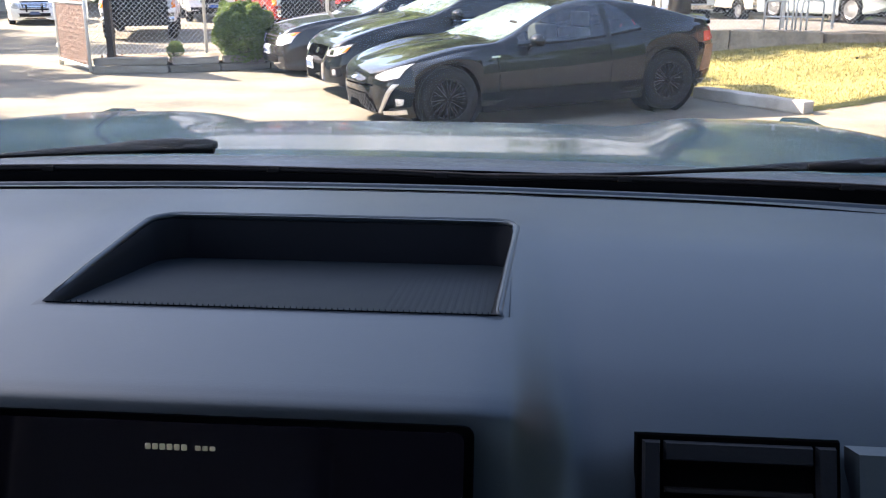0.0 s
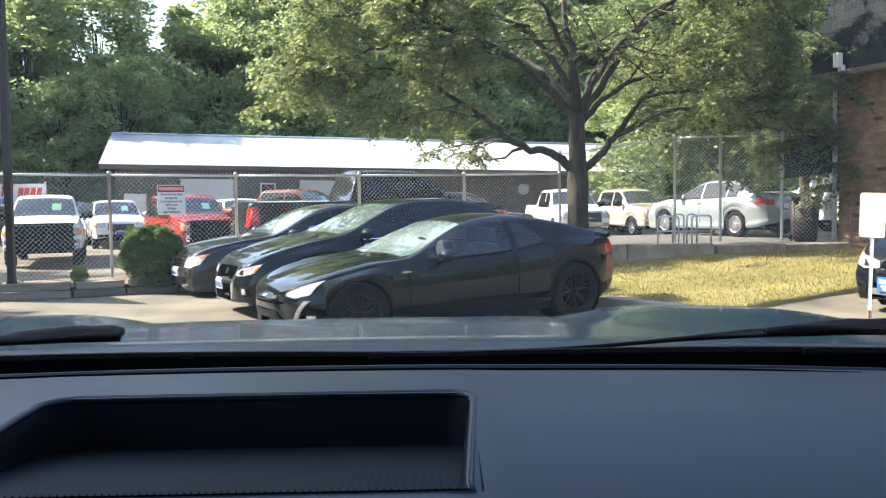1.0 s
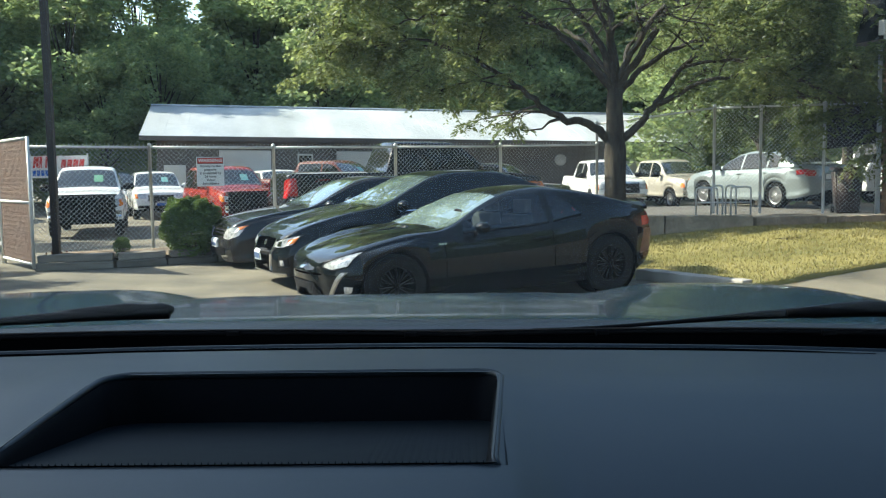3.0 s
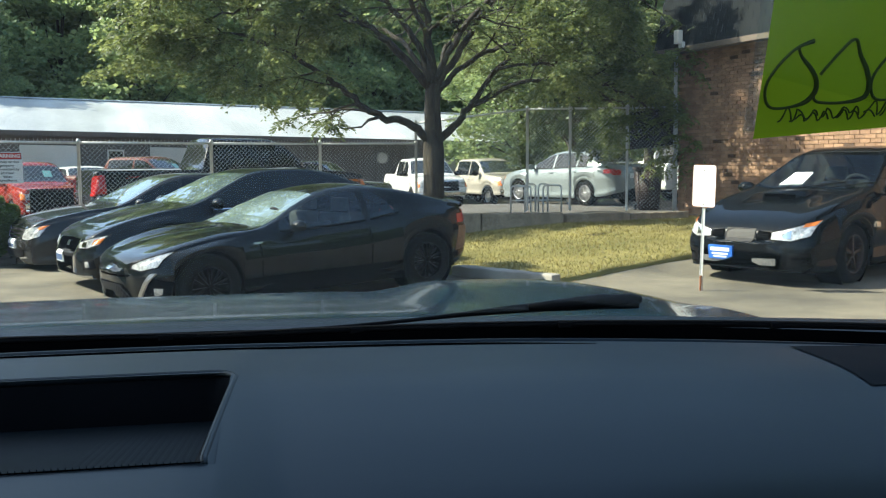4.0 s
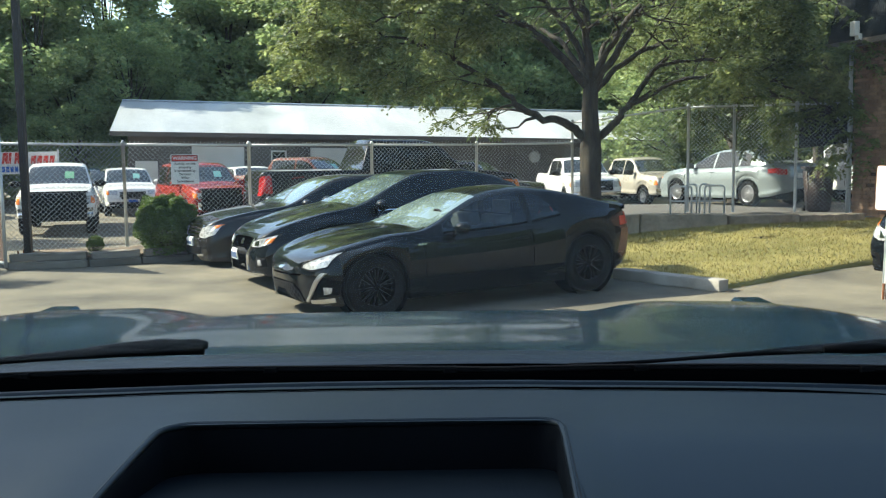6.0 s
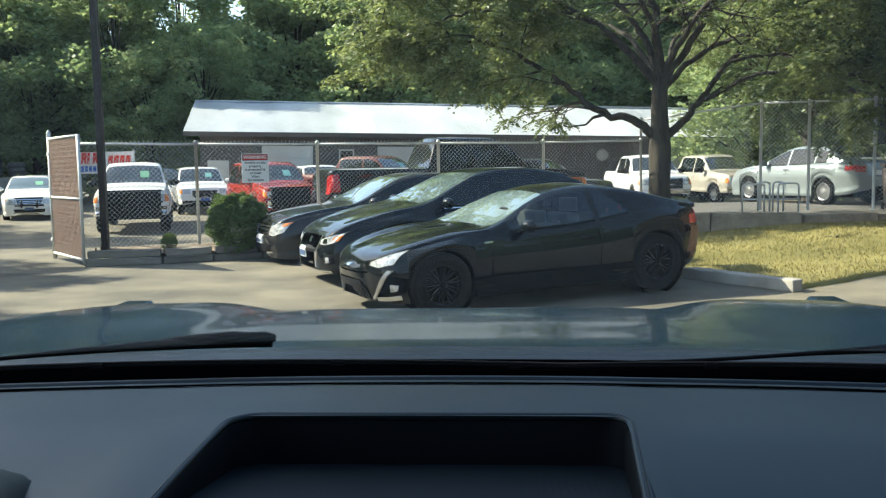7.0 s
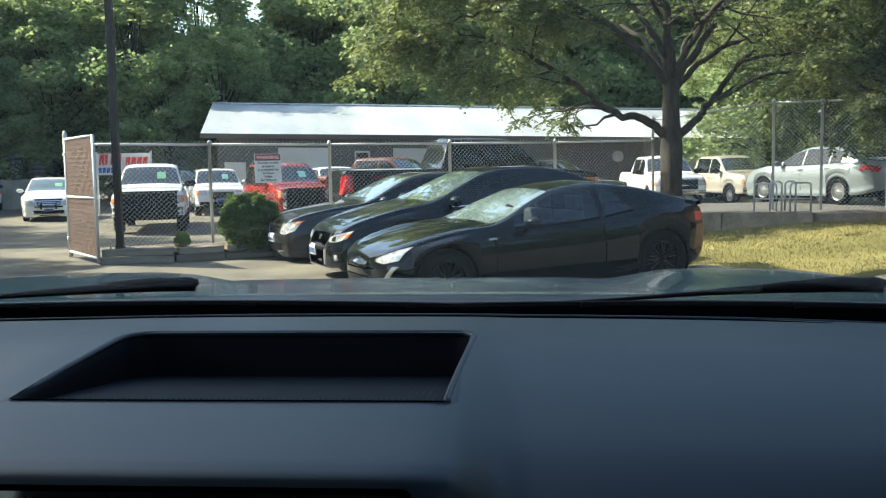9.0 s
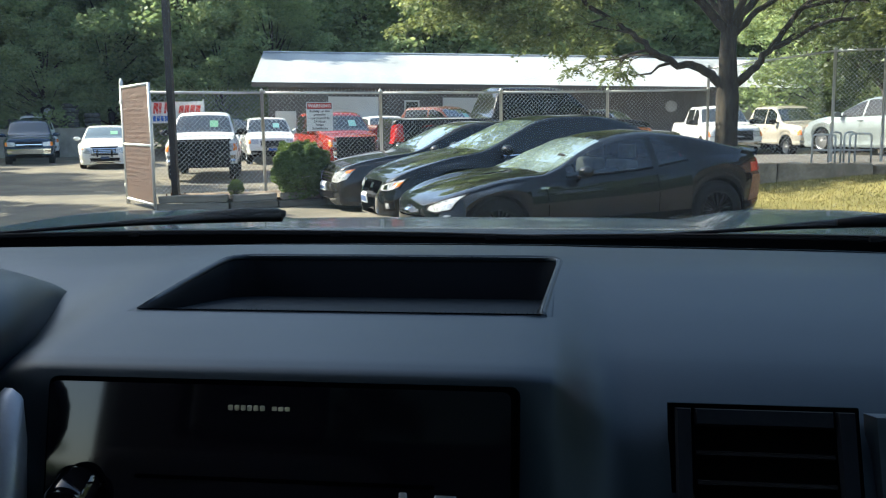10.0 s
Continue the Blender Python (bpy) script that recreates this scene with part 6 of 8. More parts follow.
# --- low coupe
COUPE = dict(
    top=[(1.996, 0.5), (1.972, 0.565), (1.908, 0.605), (1.78, 0.648), (1.5, 0.715), (1.2, 0.762), (0.95, 0.785), (0.78, 0.802), (0.6, 0.862), (0.3, 1.015), (0.0, 1.122), (-0.3, 1.172), (-0.5, 1.178), (-0.8, 1.15), (-1.1, 1.088), (-1.4, 1.01), (-1.62, 0.95), (-1.8, 0.915), (-1.92, 0.905), (-1.97, 0.83), (-2.0, 0.68)],
    belt=[(1.996, 0.46), (1.9, 0.565), (1.6, 0.668), (1.2, 0.738), (0.8, 0.765), (0.6, 0.768), (0.0, 0.778), (-0.4, 0.8), (-0.8, 0.85), (-1.2, 0.895), (-1.55, 0.89), (-1.85, 0.858), (-2.0, 0.66)],
    plan=[(1.996, 0.36), (1.972, 0.5), (1.916, 0.61), (1.844, 0.7), (1.748, 0.772), (1.6, 0.828), (1.36, 0.866), (1.0, 0.862), (0.6, 0.85), (0.0, 0.848), (-0.5, 0.852), (-0.9, 0.868), (-1.22, 0.886), (-1.48, 0.868), (-1.68, 0.82), (-1.84, 0.74), (-1.94, 0.64), (-2.0, 0.52)],
    sill=[(1.996, 0.17), (1.74, 0.15), (1.0, 0.175), (-0.8, 0.2), (-1.6, 0.23), (-2.0, 0.34)],
    axles=[(1.345, 0.312), (-1.235, 0.312)], arch=0.348, tumble=0.60, crown=0.022, chin=0.16, flare=0.010, peak=0.040,
    bays=[(0.56, -0.46), (-0.53, -0.88, 2.2)], screen=(0.71, 0.03), back=(-0.95, -1.50), glass_hi=0.88, glass_lo=0.022,
    clear=True, fine=130, glass=pane_glass("coupe_side_glass", (0.74, 0.82, 0.80), 0.15), screen_glass=shader("coupe_screen", (0.15, 0.205, 0.205), 0.04, 0, 0.9, 1.0),
    mirror=(0.42, 0.795, 1.0), handles=[(-0.34, 0.66)], seams=[(0.80, 0.26, 0.765), (-0.50, 0.30, 0.80)],
    wheel=(0.312, 0.22, M["rim_black"], "mesh"),
    pairs=[
        ("lamp_housing", "F", [(0.42, 0.520), (0.58, 0.498), (0.71, 0.530)], [(0.43, 0.566), (0.60, 0.632), (0.735, 0.685)], M["trim_black"], 0.005),
        ("headlight", "F", [(0.45, 0.528), (0.58, 0.510), (0.702, 0.542)], [(0.46, 0.556), (0.60, 0.618), (0.724, 0.672)], M["lamp_clear"], 0.010),
        ("fog_recess", "F", [(0.50, 0.215), (0.62, 0.215), (0.73, 0.225)], [(0.655, 0.455), (0.72, 0.43), (0.79, 0.40)], M["dark"], 0.005),
        ("fog_shelf", "F", [(0.52, 0.175), (0.64, 0.18), (0.735, 0.195)], [(0.53, 0.215), (0.64, 0.222), (0.735, 0.24)], M["rim_silver"], 0.016),
        ("fog_lamp", "F", [(0.66, 0.27), (0.71, 0.28)], [(0.675, 0.345), (0.73, 0.34)], M["lamp_clear"], 0.012),
        ("bumper_blade", "F", [(0.445, 0.165), (0.55, 0.31), (0.675, 0.485)], [(0.475, 0.165), (0.585, 0.31), (0.715, 0.485)], M["rim_silver"], 0.020),
        ("canard", "F", [(0.30, 0.135), (0.46, 0.14)], [(0.30, 0.165), (0.46, 0.175)], M["trim_black"], 0.030),
        ("tail_light", "B", [(0.48, 0.70), (0.68, 0.70)], [(0.48, 0.84), (0.70, 0.84)], M["lamp_red"], 0.008),
        ("reverse_panel", "B", [(0.50, 0.40), (0.70, 0.42)], [(0.52, 0.66), (0.72, 0.66)], varied("worn_primer", (0.16, 0.075, 0.04), (0.30, 0.17, 0.10), 12, 60, 0.6, bump=0.2), 0.006),
    ],
    skins=[
        ("upper_slot", "F", [(-0.40, 0.445), (0.0, 0.445), (0.40, 0.445)], [(-0.42, 0.462), (0.0, 0.462), (0.42, 0.462)], M["dark"], 0.004),
        ("lower_grille", "F", [(-0.42, 0.19), (0.0, 0.185), (0.42, 0.19)], [(-0.31, 0.375), (0.0, 0.38), (0.31, 0.375)], M["dark"], 0.005),
        ("nose_badge", "F", [(-0.065, 0.50), (0.065, 0.50)], [(-0.055, 0.545), (0.055, 0.545)], M["chrome"], 0.008),
        ("front_lip", "F", [(-0.62, 0.145), (0.0, 0.14), (0.62, 0.145)], [(-0.62, 0.168), (0.0, 0.163), (0.62, 0.168)], M["trim_black"], 0.025),
        ("sill_blade", "S", [(0.90, 0.185), (-0.80, 0.205)], [(0.90, 0.215), (-0.80, 0.24)], M["trim_black"], 0.012),
        ("side_marker", "S", [(-1.68, 0.70), (-1.82, 0.70)], [(-1.70, 0.80), (-1.84, 0.80)], M["lamp_red"], 0.007),
        ("rear_corner", "S", [(-1.66, 0.38), (-1.86, 0.40)], [(-1.70, 0.66), (-1.88, 0.66)], varied("worn_primer_side", (0.16, 0.075, 0.04), (0.30, 0.17, 0.10), 12, 60, 0.6, bump=0.2), 0.005),
        ("hood_seam", "T", [(1.70, 0.60), (0.85, 0.70)], [(1.70, 0.607), (0.85, 0.707)], M["dark"], 0.0015),
        ("hood_seam", "T", [(1.70, -0.607), (0.85, -0.707)], [(1.70, -0.60), (0.85, -0.70)], M["dark"], 0.0015),
    ],
)
BLACK_A = paint("black_paint", (0.0045, 0.0062, 0.0075), 0.16, 0.1)
HEAD = 180 + math.degrees(math.atan2(0.413, 0.911))
U, V = Vector((-0.911, -0.413)), Vector((-0.413, 0.911))
NOSE = Vector((-1.04, 9.77))
coupe, tree, sh = make_car("coupe", "glossy black low sports coupe with black wheels on asphalt", "car", pose(0.905, 10.68, -0.02, 0, 1.7, HEAD), BLACK_A, COUPE, 1.03)
SEAT_CLOTH = varied("grey_seat_cloth", (0.05, 0.05, 0.05), (0.10, 0.10, 0.098), 6, 90, 0.9, bump=0.2)
# small tail spoiler, door crease and seats seen through the glass
b = bmesh.new()
rows = []
for f in np.linspace(-1, 1, 17):
    e = 0.60 * f
    drop = 0.05 * abs(f) ** 4
    rows.append([(-1.76 + 0.03 * f * f, e, 0.925 - drop), (-1.88, e, 0.946 - drop), (-1.965 + 0.05 * f * f, e, 0.962 - drop), (-1.975 + 0.05 * f * f, e, 0.950 - drop), (-1.93, e, 0.91 - drop), (-1.76 + 0.03 * f * f, e, 0.90 - drop)])
sheet(b, rows)
bmesh.ops.recalc_face_normals(b, faces=b.faces)
part("tail_spoiler", b, BLACK_A, coupe, "", True)
for s in (1, -1):
    b = bmesh.new()
    box(b, -0.46, -0.36, s * 0.34 - 0.12, s * 0.34 + 0.12, 0.90, 1.05, 0.035, 2)
    seat = part("seat", boxed(-0.42, -0.26, s * 0.34 - 0.22, s * 0.34 + 0.22, 0.40, 0.89, 0.06, 3), SEAT_CLOTH, coupe, "grey cloth bucket seat", True)
    part("headrest", b, SEAT_CLOTH, seat, "", True)
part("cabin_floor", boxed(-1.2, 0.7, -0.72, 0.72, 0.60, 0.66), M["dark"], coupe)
part("dash_top", boxed(0.42, 0.78, -0.70, 0.70, 0.66, 0.80, 0.04, 2), M["trim_black"], coupe)
part("steering_wheel", lathe(bmesh.new(), [(0.155, -0.012), (0.170, -0.012), (0.176, 0.0), (0.170, 0.012), (0.155, 0.012), (0.150, 0.0), (0.155, -0.012)], 24, "Y", Matrix.Translation((0.34, 0.36, 0.84)) @ pose(0, 0, 0, 0, 0, 90) @ pose(0, 0, 0, 25)), M["trim_black"], coupe, "", True)

for sg, v in ((1, "L"), (-1, "R")):
    for k, (x0, w0) in enumerate(((0.885, 0.028), (0.850, 0.030), (0.815, 0.024))):
        part("fender_badge", skin(tree, [(x0, 0.680), (x0 - w0, 0.682)], [(x0 - 0.008, 0.698), (x0 - w0 - 0.008, 0.700)], v, 1, 0.005), M["chrome"], coupe)
    ridge = []
    for f in np.linspace(0, 1, 18):
        px, pz = 0.92 - 1.42 * f, 0.262 + 0.055 * f
        loc, _ = hits(tree, (px, 3 * sg, pz), (0, -sg, 0))
        ridge.append((px, loc.y - sg * 0.002, pz))
    part("door_crease", tubed(ridge, [0.003 + 0.006 * math.sin(math.pi * k / 17) for k in range(18)], 8), BLACK_A, coupe, "", True)

# hexagon-like wire mesh over the lower opening
b = bmesh.new()
for sgn in (1, -1):
    for k in range(-16, 17):
        run = []
        for z in np.linspace(0.195, 0.370, 8):
            y = k * 0.048 + sgn * (z - 0.28) * 0.75
            if abs(y) < 0.415 - (z - 0.19) * 0.58:
                loc, _ = hits(tree, (5, y, z), (-1, 0, 0))
                if loc is not None:
                    run.append((loc.x + 0.011, y, z))
        if len(run) > 1:
            tube(b, run, 0.0042, 4)
part("grille_mesh", b, varied("grey_mesh_wire", (0.035, 0.035, 0.035), (0.08, 0.08, 0.08), 10, 60, 0.4, 0.3), coupe, "grey honeycomb grille mesh")

# --- sedans behind it
SEDAN = dict(
    top=[(2.28, 0.52), (2.25, 0.62), (2.17, 0.74), (1.9, 0.84), (1.4, 0.935), (1.0, 0.985), (0.85, 1.03), (0.45, 1.235), (0.1, 1.385), (-0.25, 1.445), (-0.7, 1.45), (-1.1, 1.395), (-1.45, 1.27), (-1.75, 1.12), (-1.95, 1.085), (-2.2, 1.06), (-2.27, 0.95), (-2.29, 0.7)],
    belt=[(2.28, 0.48), (2.1, 0.70), (1.9, 0.79), (1.4, 0.88), (0.9, 0.925), (0.3, 0.945), (-0.6, 0.975), (-1.3, 1.01), (-1.8, 1.02), (-2.15, 0.99), (-2.29, 0.68)],
    plan=[(2.28, 0.52), (2.25, 0.63), (2.17, 0.74), (2.0, 0.81), (1.6, 0.86), (1.0, 0.878), (0, 0.882), (-1.0, 0.88), (-1.6, 0.865), (-2.05, 0.79), (-2.22, 0.69), (-2.29, 0.56)],
    sill=[(2.28, 0.165), (1.9, 0.155), (1.0, 0.185), (-1.0, 0.20), (-1.9, 0.26), (-2.29, 0.36)],
    axles=[(1.36, 0.325), (-1.29, 0.325)], arch=0.365, tumble=0.40, crown=0.012, chin=0.10,
    bays=[(0.68, -0.02), (-0.08, -0.92), (-0.97, -1.32)], screen=(0.90, 0.12), back=(-1.15, -1.72),
    mirror=(0.70, 0.985, 1.1), handles=[(-0.02, 0.86), (-0.95, 0.89)], seams=[(0.98, 0.32, 0.90), (-0.05, 0.32, 0.95), (-0.98, 0.55, 0.98)],
    screen_glass=shader("sedan_screen", (0.095, 0.135, 0.14), 0.04, 0, 0.9, 1.0),
    wheel=(0.325, 0.215, M["rim_silver"], "ten"),
)


def variant(base, **k):
    d = dict(base)
    d.update(k)
    return d


SHARP = variant(
    SEDAN, fine=90, peak=0.025, flare=0.016,
    top=[(2.28, 0.47), (2.25, 0.57), (2.17, 0.675), (1.9, 0.795), (1.4, 0.915), (1.0, 0.98)] + [p for p in SEDAN["top"] if p[0] < 0.9],
    belt=[(2.28, 0.44), (2.1, 0.64), (1.9, 0.745), (1.4, 0.86), (0.9, 0.92)] + [p for p in SEDAN["belt"] if p[0] < 0.8],
    pairs=[
        ("lamp_housing", "F", [(0.38, 0.515), (0.58, 0.515), (0.735, 0.56)], [(0.40, 0.595), (0.60, 0.645), (0.755, 0.69)], M["trim_black"], 0.006),
        ("headlight", "F", [(0.40, 0.525), (0.58, 0.525), (0.72, 0.57)], [(0.415, 0.585), (0.60, 0.632), (0.735, 0.675)], M["lamp_clear"], 0.012),
        ("lamp_bowl", "F", [(0.50, 0.54), (0.57, 0.54)], [(0.50, 0.60), (0.57, 0.605)], M["chrome"], 0.016),
        ("turn_lamp", "F", [(0.65, 0.565), (0.722, 0.58)], [(0.655, 0.625), (0.735, 0.65)], M["lamp_amber"], 0.017),
        ("grille_edge", "F", [(0.315, 0.225), (0.35, 0.225)], [(0.385, 0.63), (0.42, 0.63)], M["chrome"], 0.022),
        ("fog_recess", "F", [(0.50, 0.26), (0.70, 0.29)], [(0.53, 0.39), (0.71, 0.40)], M["trim_black"], 0.006),
        ("fog_lamp", "F", [(0.57, 0.295), (0.635, 0.30)], [(0.57, 0.365), (0.635, 0.37)], M["lamp_clear"], 0.012),
        ("tail_light", "B", [(0.5, 0.8), (0.72, 0.8)], [(0.5, 0.94), (0.74, 0.94)], M["lamp_red"], 0.008),
    ],
    skins=[
        ("grille", "F", [(-0.31, 0.215), (0, 0.205), (0.31, 0.215)], [(-0.385, 0.625), (0, 0.635), (0.385, 0.625)], M["dark"], 0.008),
        ("grille_beam", "F", [(-0.35, 0.42), (0, 0.415), (0.35, 0.42)], [(-0.365, 0.50), (0, 0.495), (0.365, 0.50)], M["trim_black"], 0.014),
        ("nose_badge", "F", [(-0.05, 0.535), (0.05, 0.535)], [(-0.04, 0.60), (0.04, 0.60)], M["chrome"], 0.016),
        ("lip", "F", [(-0.66, 0.165), (0, 0.155), (0.66, 0.165)], [(-0.66, 0.20), (0, 0.19), (0.66, 0.20)], M["chrome"], 0.022),
        ("front_plate", "F", [(-0.30, 0.33), (-0.02, 0.33)], [(-0.30, 0.47), (-0.02, 0.47)], M["white"], 0.022),
        ("plate_print", "F", [(-0.285, 0.345), (-0.035, 0.345)], [(-0.285, 0.42), (-0.035, 0.42)], PLATE_INK, 0.026),
        ("door_trim", "S", [(0.70, 0.935), (-1.30, 0.995)], [(0.70, 0.947), (-1.30, 1.007)], M["chrome"], 0.008),
    ],
)
PLAIN = variant(
    SEDAN,
    pairs=[
        ("headlight", "F", [(0.38, 0.53), (0.58, 0.52), (0.735, 0.575)], [(0.40, 0.67), (0.60, 0.705), (0.755, 0.735)], M["lamp_clear"], 0.011),
        ("turn_lamp", "F", [(0.68, 0.665), (0.738, 0.675)], [(0.685, 0.715), (0.757, 0.735)], M["lamp_amber"], 0.016),
        ("tail_light", "B", [(0.5, 0.8), (0.72, 0.8)], [(0.5, 0.94), (0.74, 0.94)], M["lamp_red"], 0.008),
    ],
    skins=[
        ("upper_grille", "F", [(-0.36, 0.54), (0, 0.535), (0.36, 0.54)], [(-0.38, 0.68), (0, 0.69), (0.38, 0.68)], M["trim_black"], 0.008),
        ("grille_bar", "F", [(-0.35, 0.62), (0.35, 0.62)], [(-0.35, 0.645), (0.35, 0.645)], M["chrome"], 0.014),
        ("lower_grille", "F", [(-0.45, 0.27), (0, 0.26), (0.45, 0.27)], [(-0.48, 0.38), (0, 0.38), (0.48, 0.38)], M["trim_black"], 0.008),
        ("front_plate", "F", [(-0.16, 0.38), (0.16, 0.38)], [(-0.16, 0.52), (0.16, 0.52)], M["white"], 0.022),
        ("plate_print", "F", [(-0.14, 0.40), (0.14, 0.40)], [(-0.14, 0.45), (0.14, 0.45)], PLATE_INK, 0.026),
        ("lip", "F", [(-0.5, 0.235), (0.5, 0.235)], [(-0.5, 0.265), (0.5, 0.265)], M["chrome"], 0.014),
        ("grille_surround", "F", [(-0.40, 0.675), (0.40, 0.675)], [(-0.40, 0.715), (0.40, 0.715)], M["chrome"], 0.016),
        ("grille_bar", "F", [(-0.35, 0.565), (0.35, 0.565)], [(-0.35, 0.588), (0.35, 0.588)], M["chrome"], 0.014),
    ],
)
nose_b = NOSE + 2.27 * V - 0.30 * U
nose_c = NOSE + 4.85 * V - 0.32 * U
make_car("sedan", "black sharp-nosed sedan with chrome grille edges beside the coupe", "car", place(nose_b, HEAD, 4.57 * 0.975, -0.016), paint("black_paint_sedan", (0.006, 0.0085, 0.011), 0.18, 0.1), SHARP, 0.975)
make_car("sedan", "dark grey sedan with amber turn lamps in the parked row", "car", place(nose_c, HEAD, 4.57 * 0.95, -0.06), paint("charcoal_paint", (0.030, 0.031, 0.033), 0.2, 0.2, 0.3), PLAIN, 0.95)

# --- black car with a hood scoop
COOLER = varied("dull_aluminium", (0.10, 0.10, 0.10), (0.26, 0.26, 0.25), 40, 160, 0.5, 0.5, bump=0.6)
RALLY = variant(
    SEDAN,
    wheel=(0.325, 0.225, varied("dark_bronze_alloy", (0.03, 0.02, 0.016), (0.06, 0.04, 0.03), 8, 60, 0.45, 0.6, bump=0.05), "five"),
    top=[(2.28, 0.48), (2.25, 0.575), (2.17, 0.665), (1.9, 0.785), (1.4, 0.91), (1.0, 0.985), (0.85, 1.03)] + [(x, 1.05 + (z - 1.05) * 1.17) for x, z in SEDAN["top"] if z > 1.05 and x < 0.8] + [(-2.27, 0.95), (-2.29, 0.7)],
    screen_glass=pane_glass("rally_screen", (0.50, 0.56, 0.55), 0.035),
    clear=True, clear_screen=True, fine=110, peak=0.03, flare=0.022, belt=[(2.28, 0.44), (2.1, 0.635), (1.9, 0.735), (1.4, 0.86), (0.9, 0.925), (0.3, 0.945), (-0.6, 0.975), (-1.3, 1.01), (-1.8, 1.02), (-2.15, 0.99), (-2.29, 0.68)],
    glass=pane_glass("rally_side_glass", (0.42, 0.48, 0.47), 0.05),
    pairs=[
        ("lamp_housing", "F", [(0.36, 0.505), (0.58, 0.49), (0.745, 0.545)], [(0.37, 0.59), (0.60, 0.655), (0.775, 0.725)], M["trim_black"], 0.006),
        ("headlight", "F", [(0.375, 0.515), (0.58, 0.502), (0.735, 0.555)], [(0.385, 0.58), (0.60, 0.642), (0.762, 0.712)], M["lamp_clear"], 0.012),
        ("lamp_bowl", "F", [(0.50, 0.53), (0.58, 0.53)], [(0.50, 0.60), (0.58, 0.61)], M["chrome"], 0.016),
        ("turn_lamp", "F", [(0.665, 0.645), (0.745, 0.665)], [(0.675, 0.685), (0.762, 0.718)], M["lamp_amber"], 0.017),
        ("fog_cover", "F", [(0.54, 0.22), (0.74, 0.25)], [(0.56, 0.36), (0.75, 0.38)], M["trim_black"], 0.006),
        ("bumper_slit", "F", [(0.60, 0.30), (0.74, 0.31)], [(0.60, 0.325), (0.74, 0.335)], M["dark"], 0.010),
        ("tail_light", "B", [(0.5, 0.8), (0.72, 0.8)], [(0.5, 0.94), (0.74, 0.94)], M["lamp_red"], 0.008),
    ],
    skins=[
        ("centre_grille", "F", [(-0.165, 0.475), (0.165, 0.475)], [(-0.18, 0.615), (0.18, 0.615)], varied("dark_core", (0.012, 0.012, 0.012), (0.05, 0.045, 0.04), 40, 160, 0.6, bump=0.6), 0.008),
        ("side_grille", "F", [(0.20, 0.50), (0.355, 0.515)], [(0.21, 0.60), (0.355, 0.585)], M["dark"], 0.010),
        ("side_grille", "F", [(-0.355, 0.515), (-0.20, 0.50)], [(-0.355, 0.585), (-0.21, 0.60)], M["dark"], 0.010),
        ("lower_opening", "F", [(-0.48, 0.20), (0, 0.19), (0.48, 0.20)], [(-0.50, 0.365), (0, 0.375), (0.50, 0.365)], M["dark"], 0.006),
        ("intercooler", "F", [(-0.46, 0.235), (-0.10, 0.225)], [(-0.46, 0.30), (-0.10, 0.30)], COOLER, 0.009),
        ("intercooler", "F", [(0.18, 0.225), (0.44, 0.235)], [(0.18, 0.30), (0.44, 0.31)], COOLER, 0.009),
        ("lip", "F", [(-0.66, 0.165), (0.66, 0.165)], [(-0.66, 0.19), (0.66, 0.19)], M["trim_black"], 0.02),
        ("dealer_plate", "F", [(-0.36, 0.265), (-0.05, 0.265)], [(-0.36, 0.42), (-0.05, 0.42)], M["blue"], 0.03),
        ("plate_print", "F", [(-0.33, 0.355), (-0.08, 0.355)], [(-0.33, 0.395), (-0.08, 0.395)], M["white"], 0.034),
        ("plate_print", "F", [(-0.31, 0.315), (-0.10, 0.315)], [(-0.31, 0.335), (-0.10, 0.335)], M["white"], 0.034),
        ("plate_print", "F", [(-0.29, 0.285), (-0.12, 0.285)], [(-0.29, 0.302), (-0.12, 0.302)], M["white"], 0.034),
        ("price_sheet", "T", [(0.80, -0.42), (0.80, -0.12)], [(0.58, -0.34), (0.58, -0.10)], M["white"], 0.008),
        ("fender_vent", "S", [(0.90, 0.60), (1.02, 0.61)], [(0.90, 0.66), (1.02, 0.67)], M["chrome"], 0.006),
    ],
)
nose_s = Vector((6.02, 9.78))
rally, tree, sh = make_car("rally_sedan", "black sedan with hood scoop, dark wheels and a blue dealer plate", "car", place(nose_s, HEAD + 1, 4.57 * 1.07, 0.0), paint("black_paint_rally", (0.005, 0.0065, 0.008), 0.17, 0.1), RALLY, 1.07)
rally.children[0].data.materials[0].node_tree.nodes["Principled BSDF"].inputs["Coat Weight"].default_value = 0.6
b = bmesh.new()
prism(b, [(0.98, 0.94), (1.30, 0.90), (1.50, 0.90), (1.48, 0.985), (1.25, 1.015), (1.0, 1.0)], -0.23, 0.23)
bmesh.ops.bevel(b, geom=list(b.edges), offset=0.02, segments=2, affect="EDGES")
for v in b.verts:
    v.co.z -= 0.012 * step(1.1, 1.5, v.co.x)
scoop = part("hood_scoop", b, rally.children[0].data.materials[0], rally, "", True)
part("scoop_mouth", boxed(1.470, 1.495, -0.20, 0.20, 0.925, 0.972, 0.01), M["dark"], scoop)
for s, a in ((1, 0.28), (-1, -0.05)):
    part("windscreen_wiper", tubed([(0.93, a, 1.035), (0.80, a + 0.28, 1.075), (0.74, a + 0.46, 1.10)], 0.008, 6), M["trim_black"], rally)

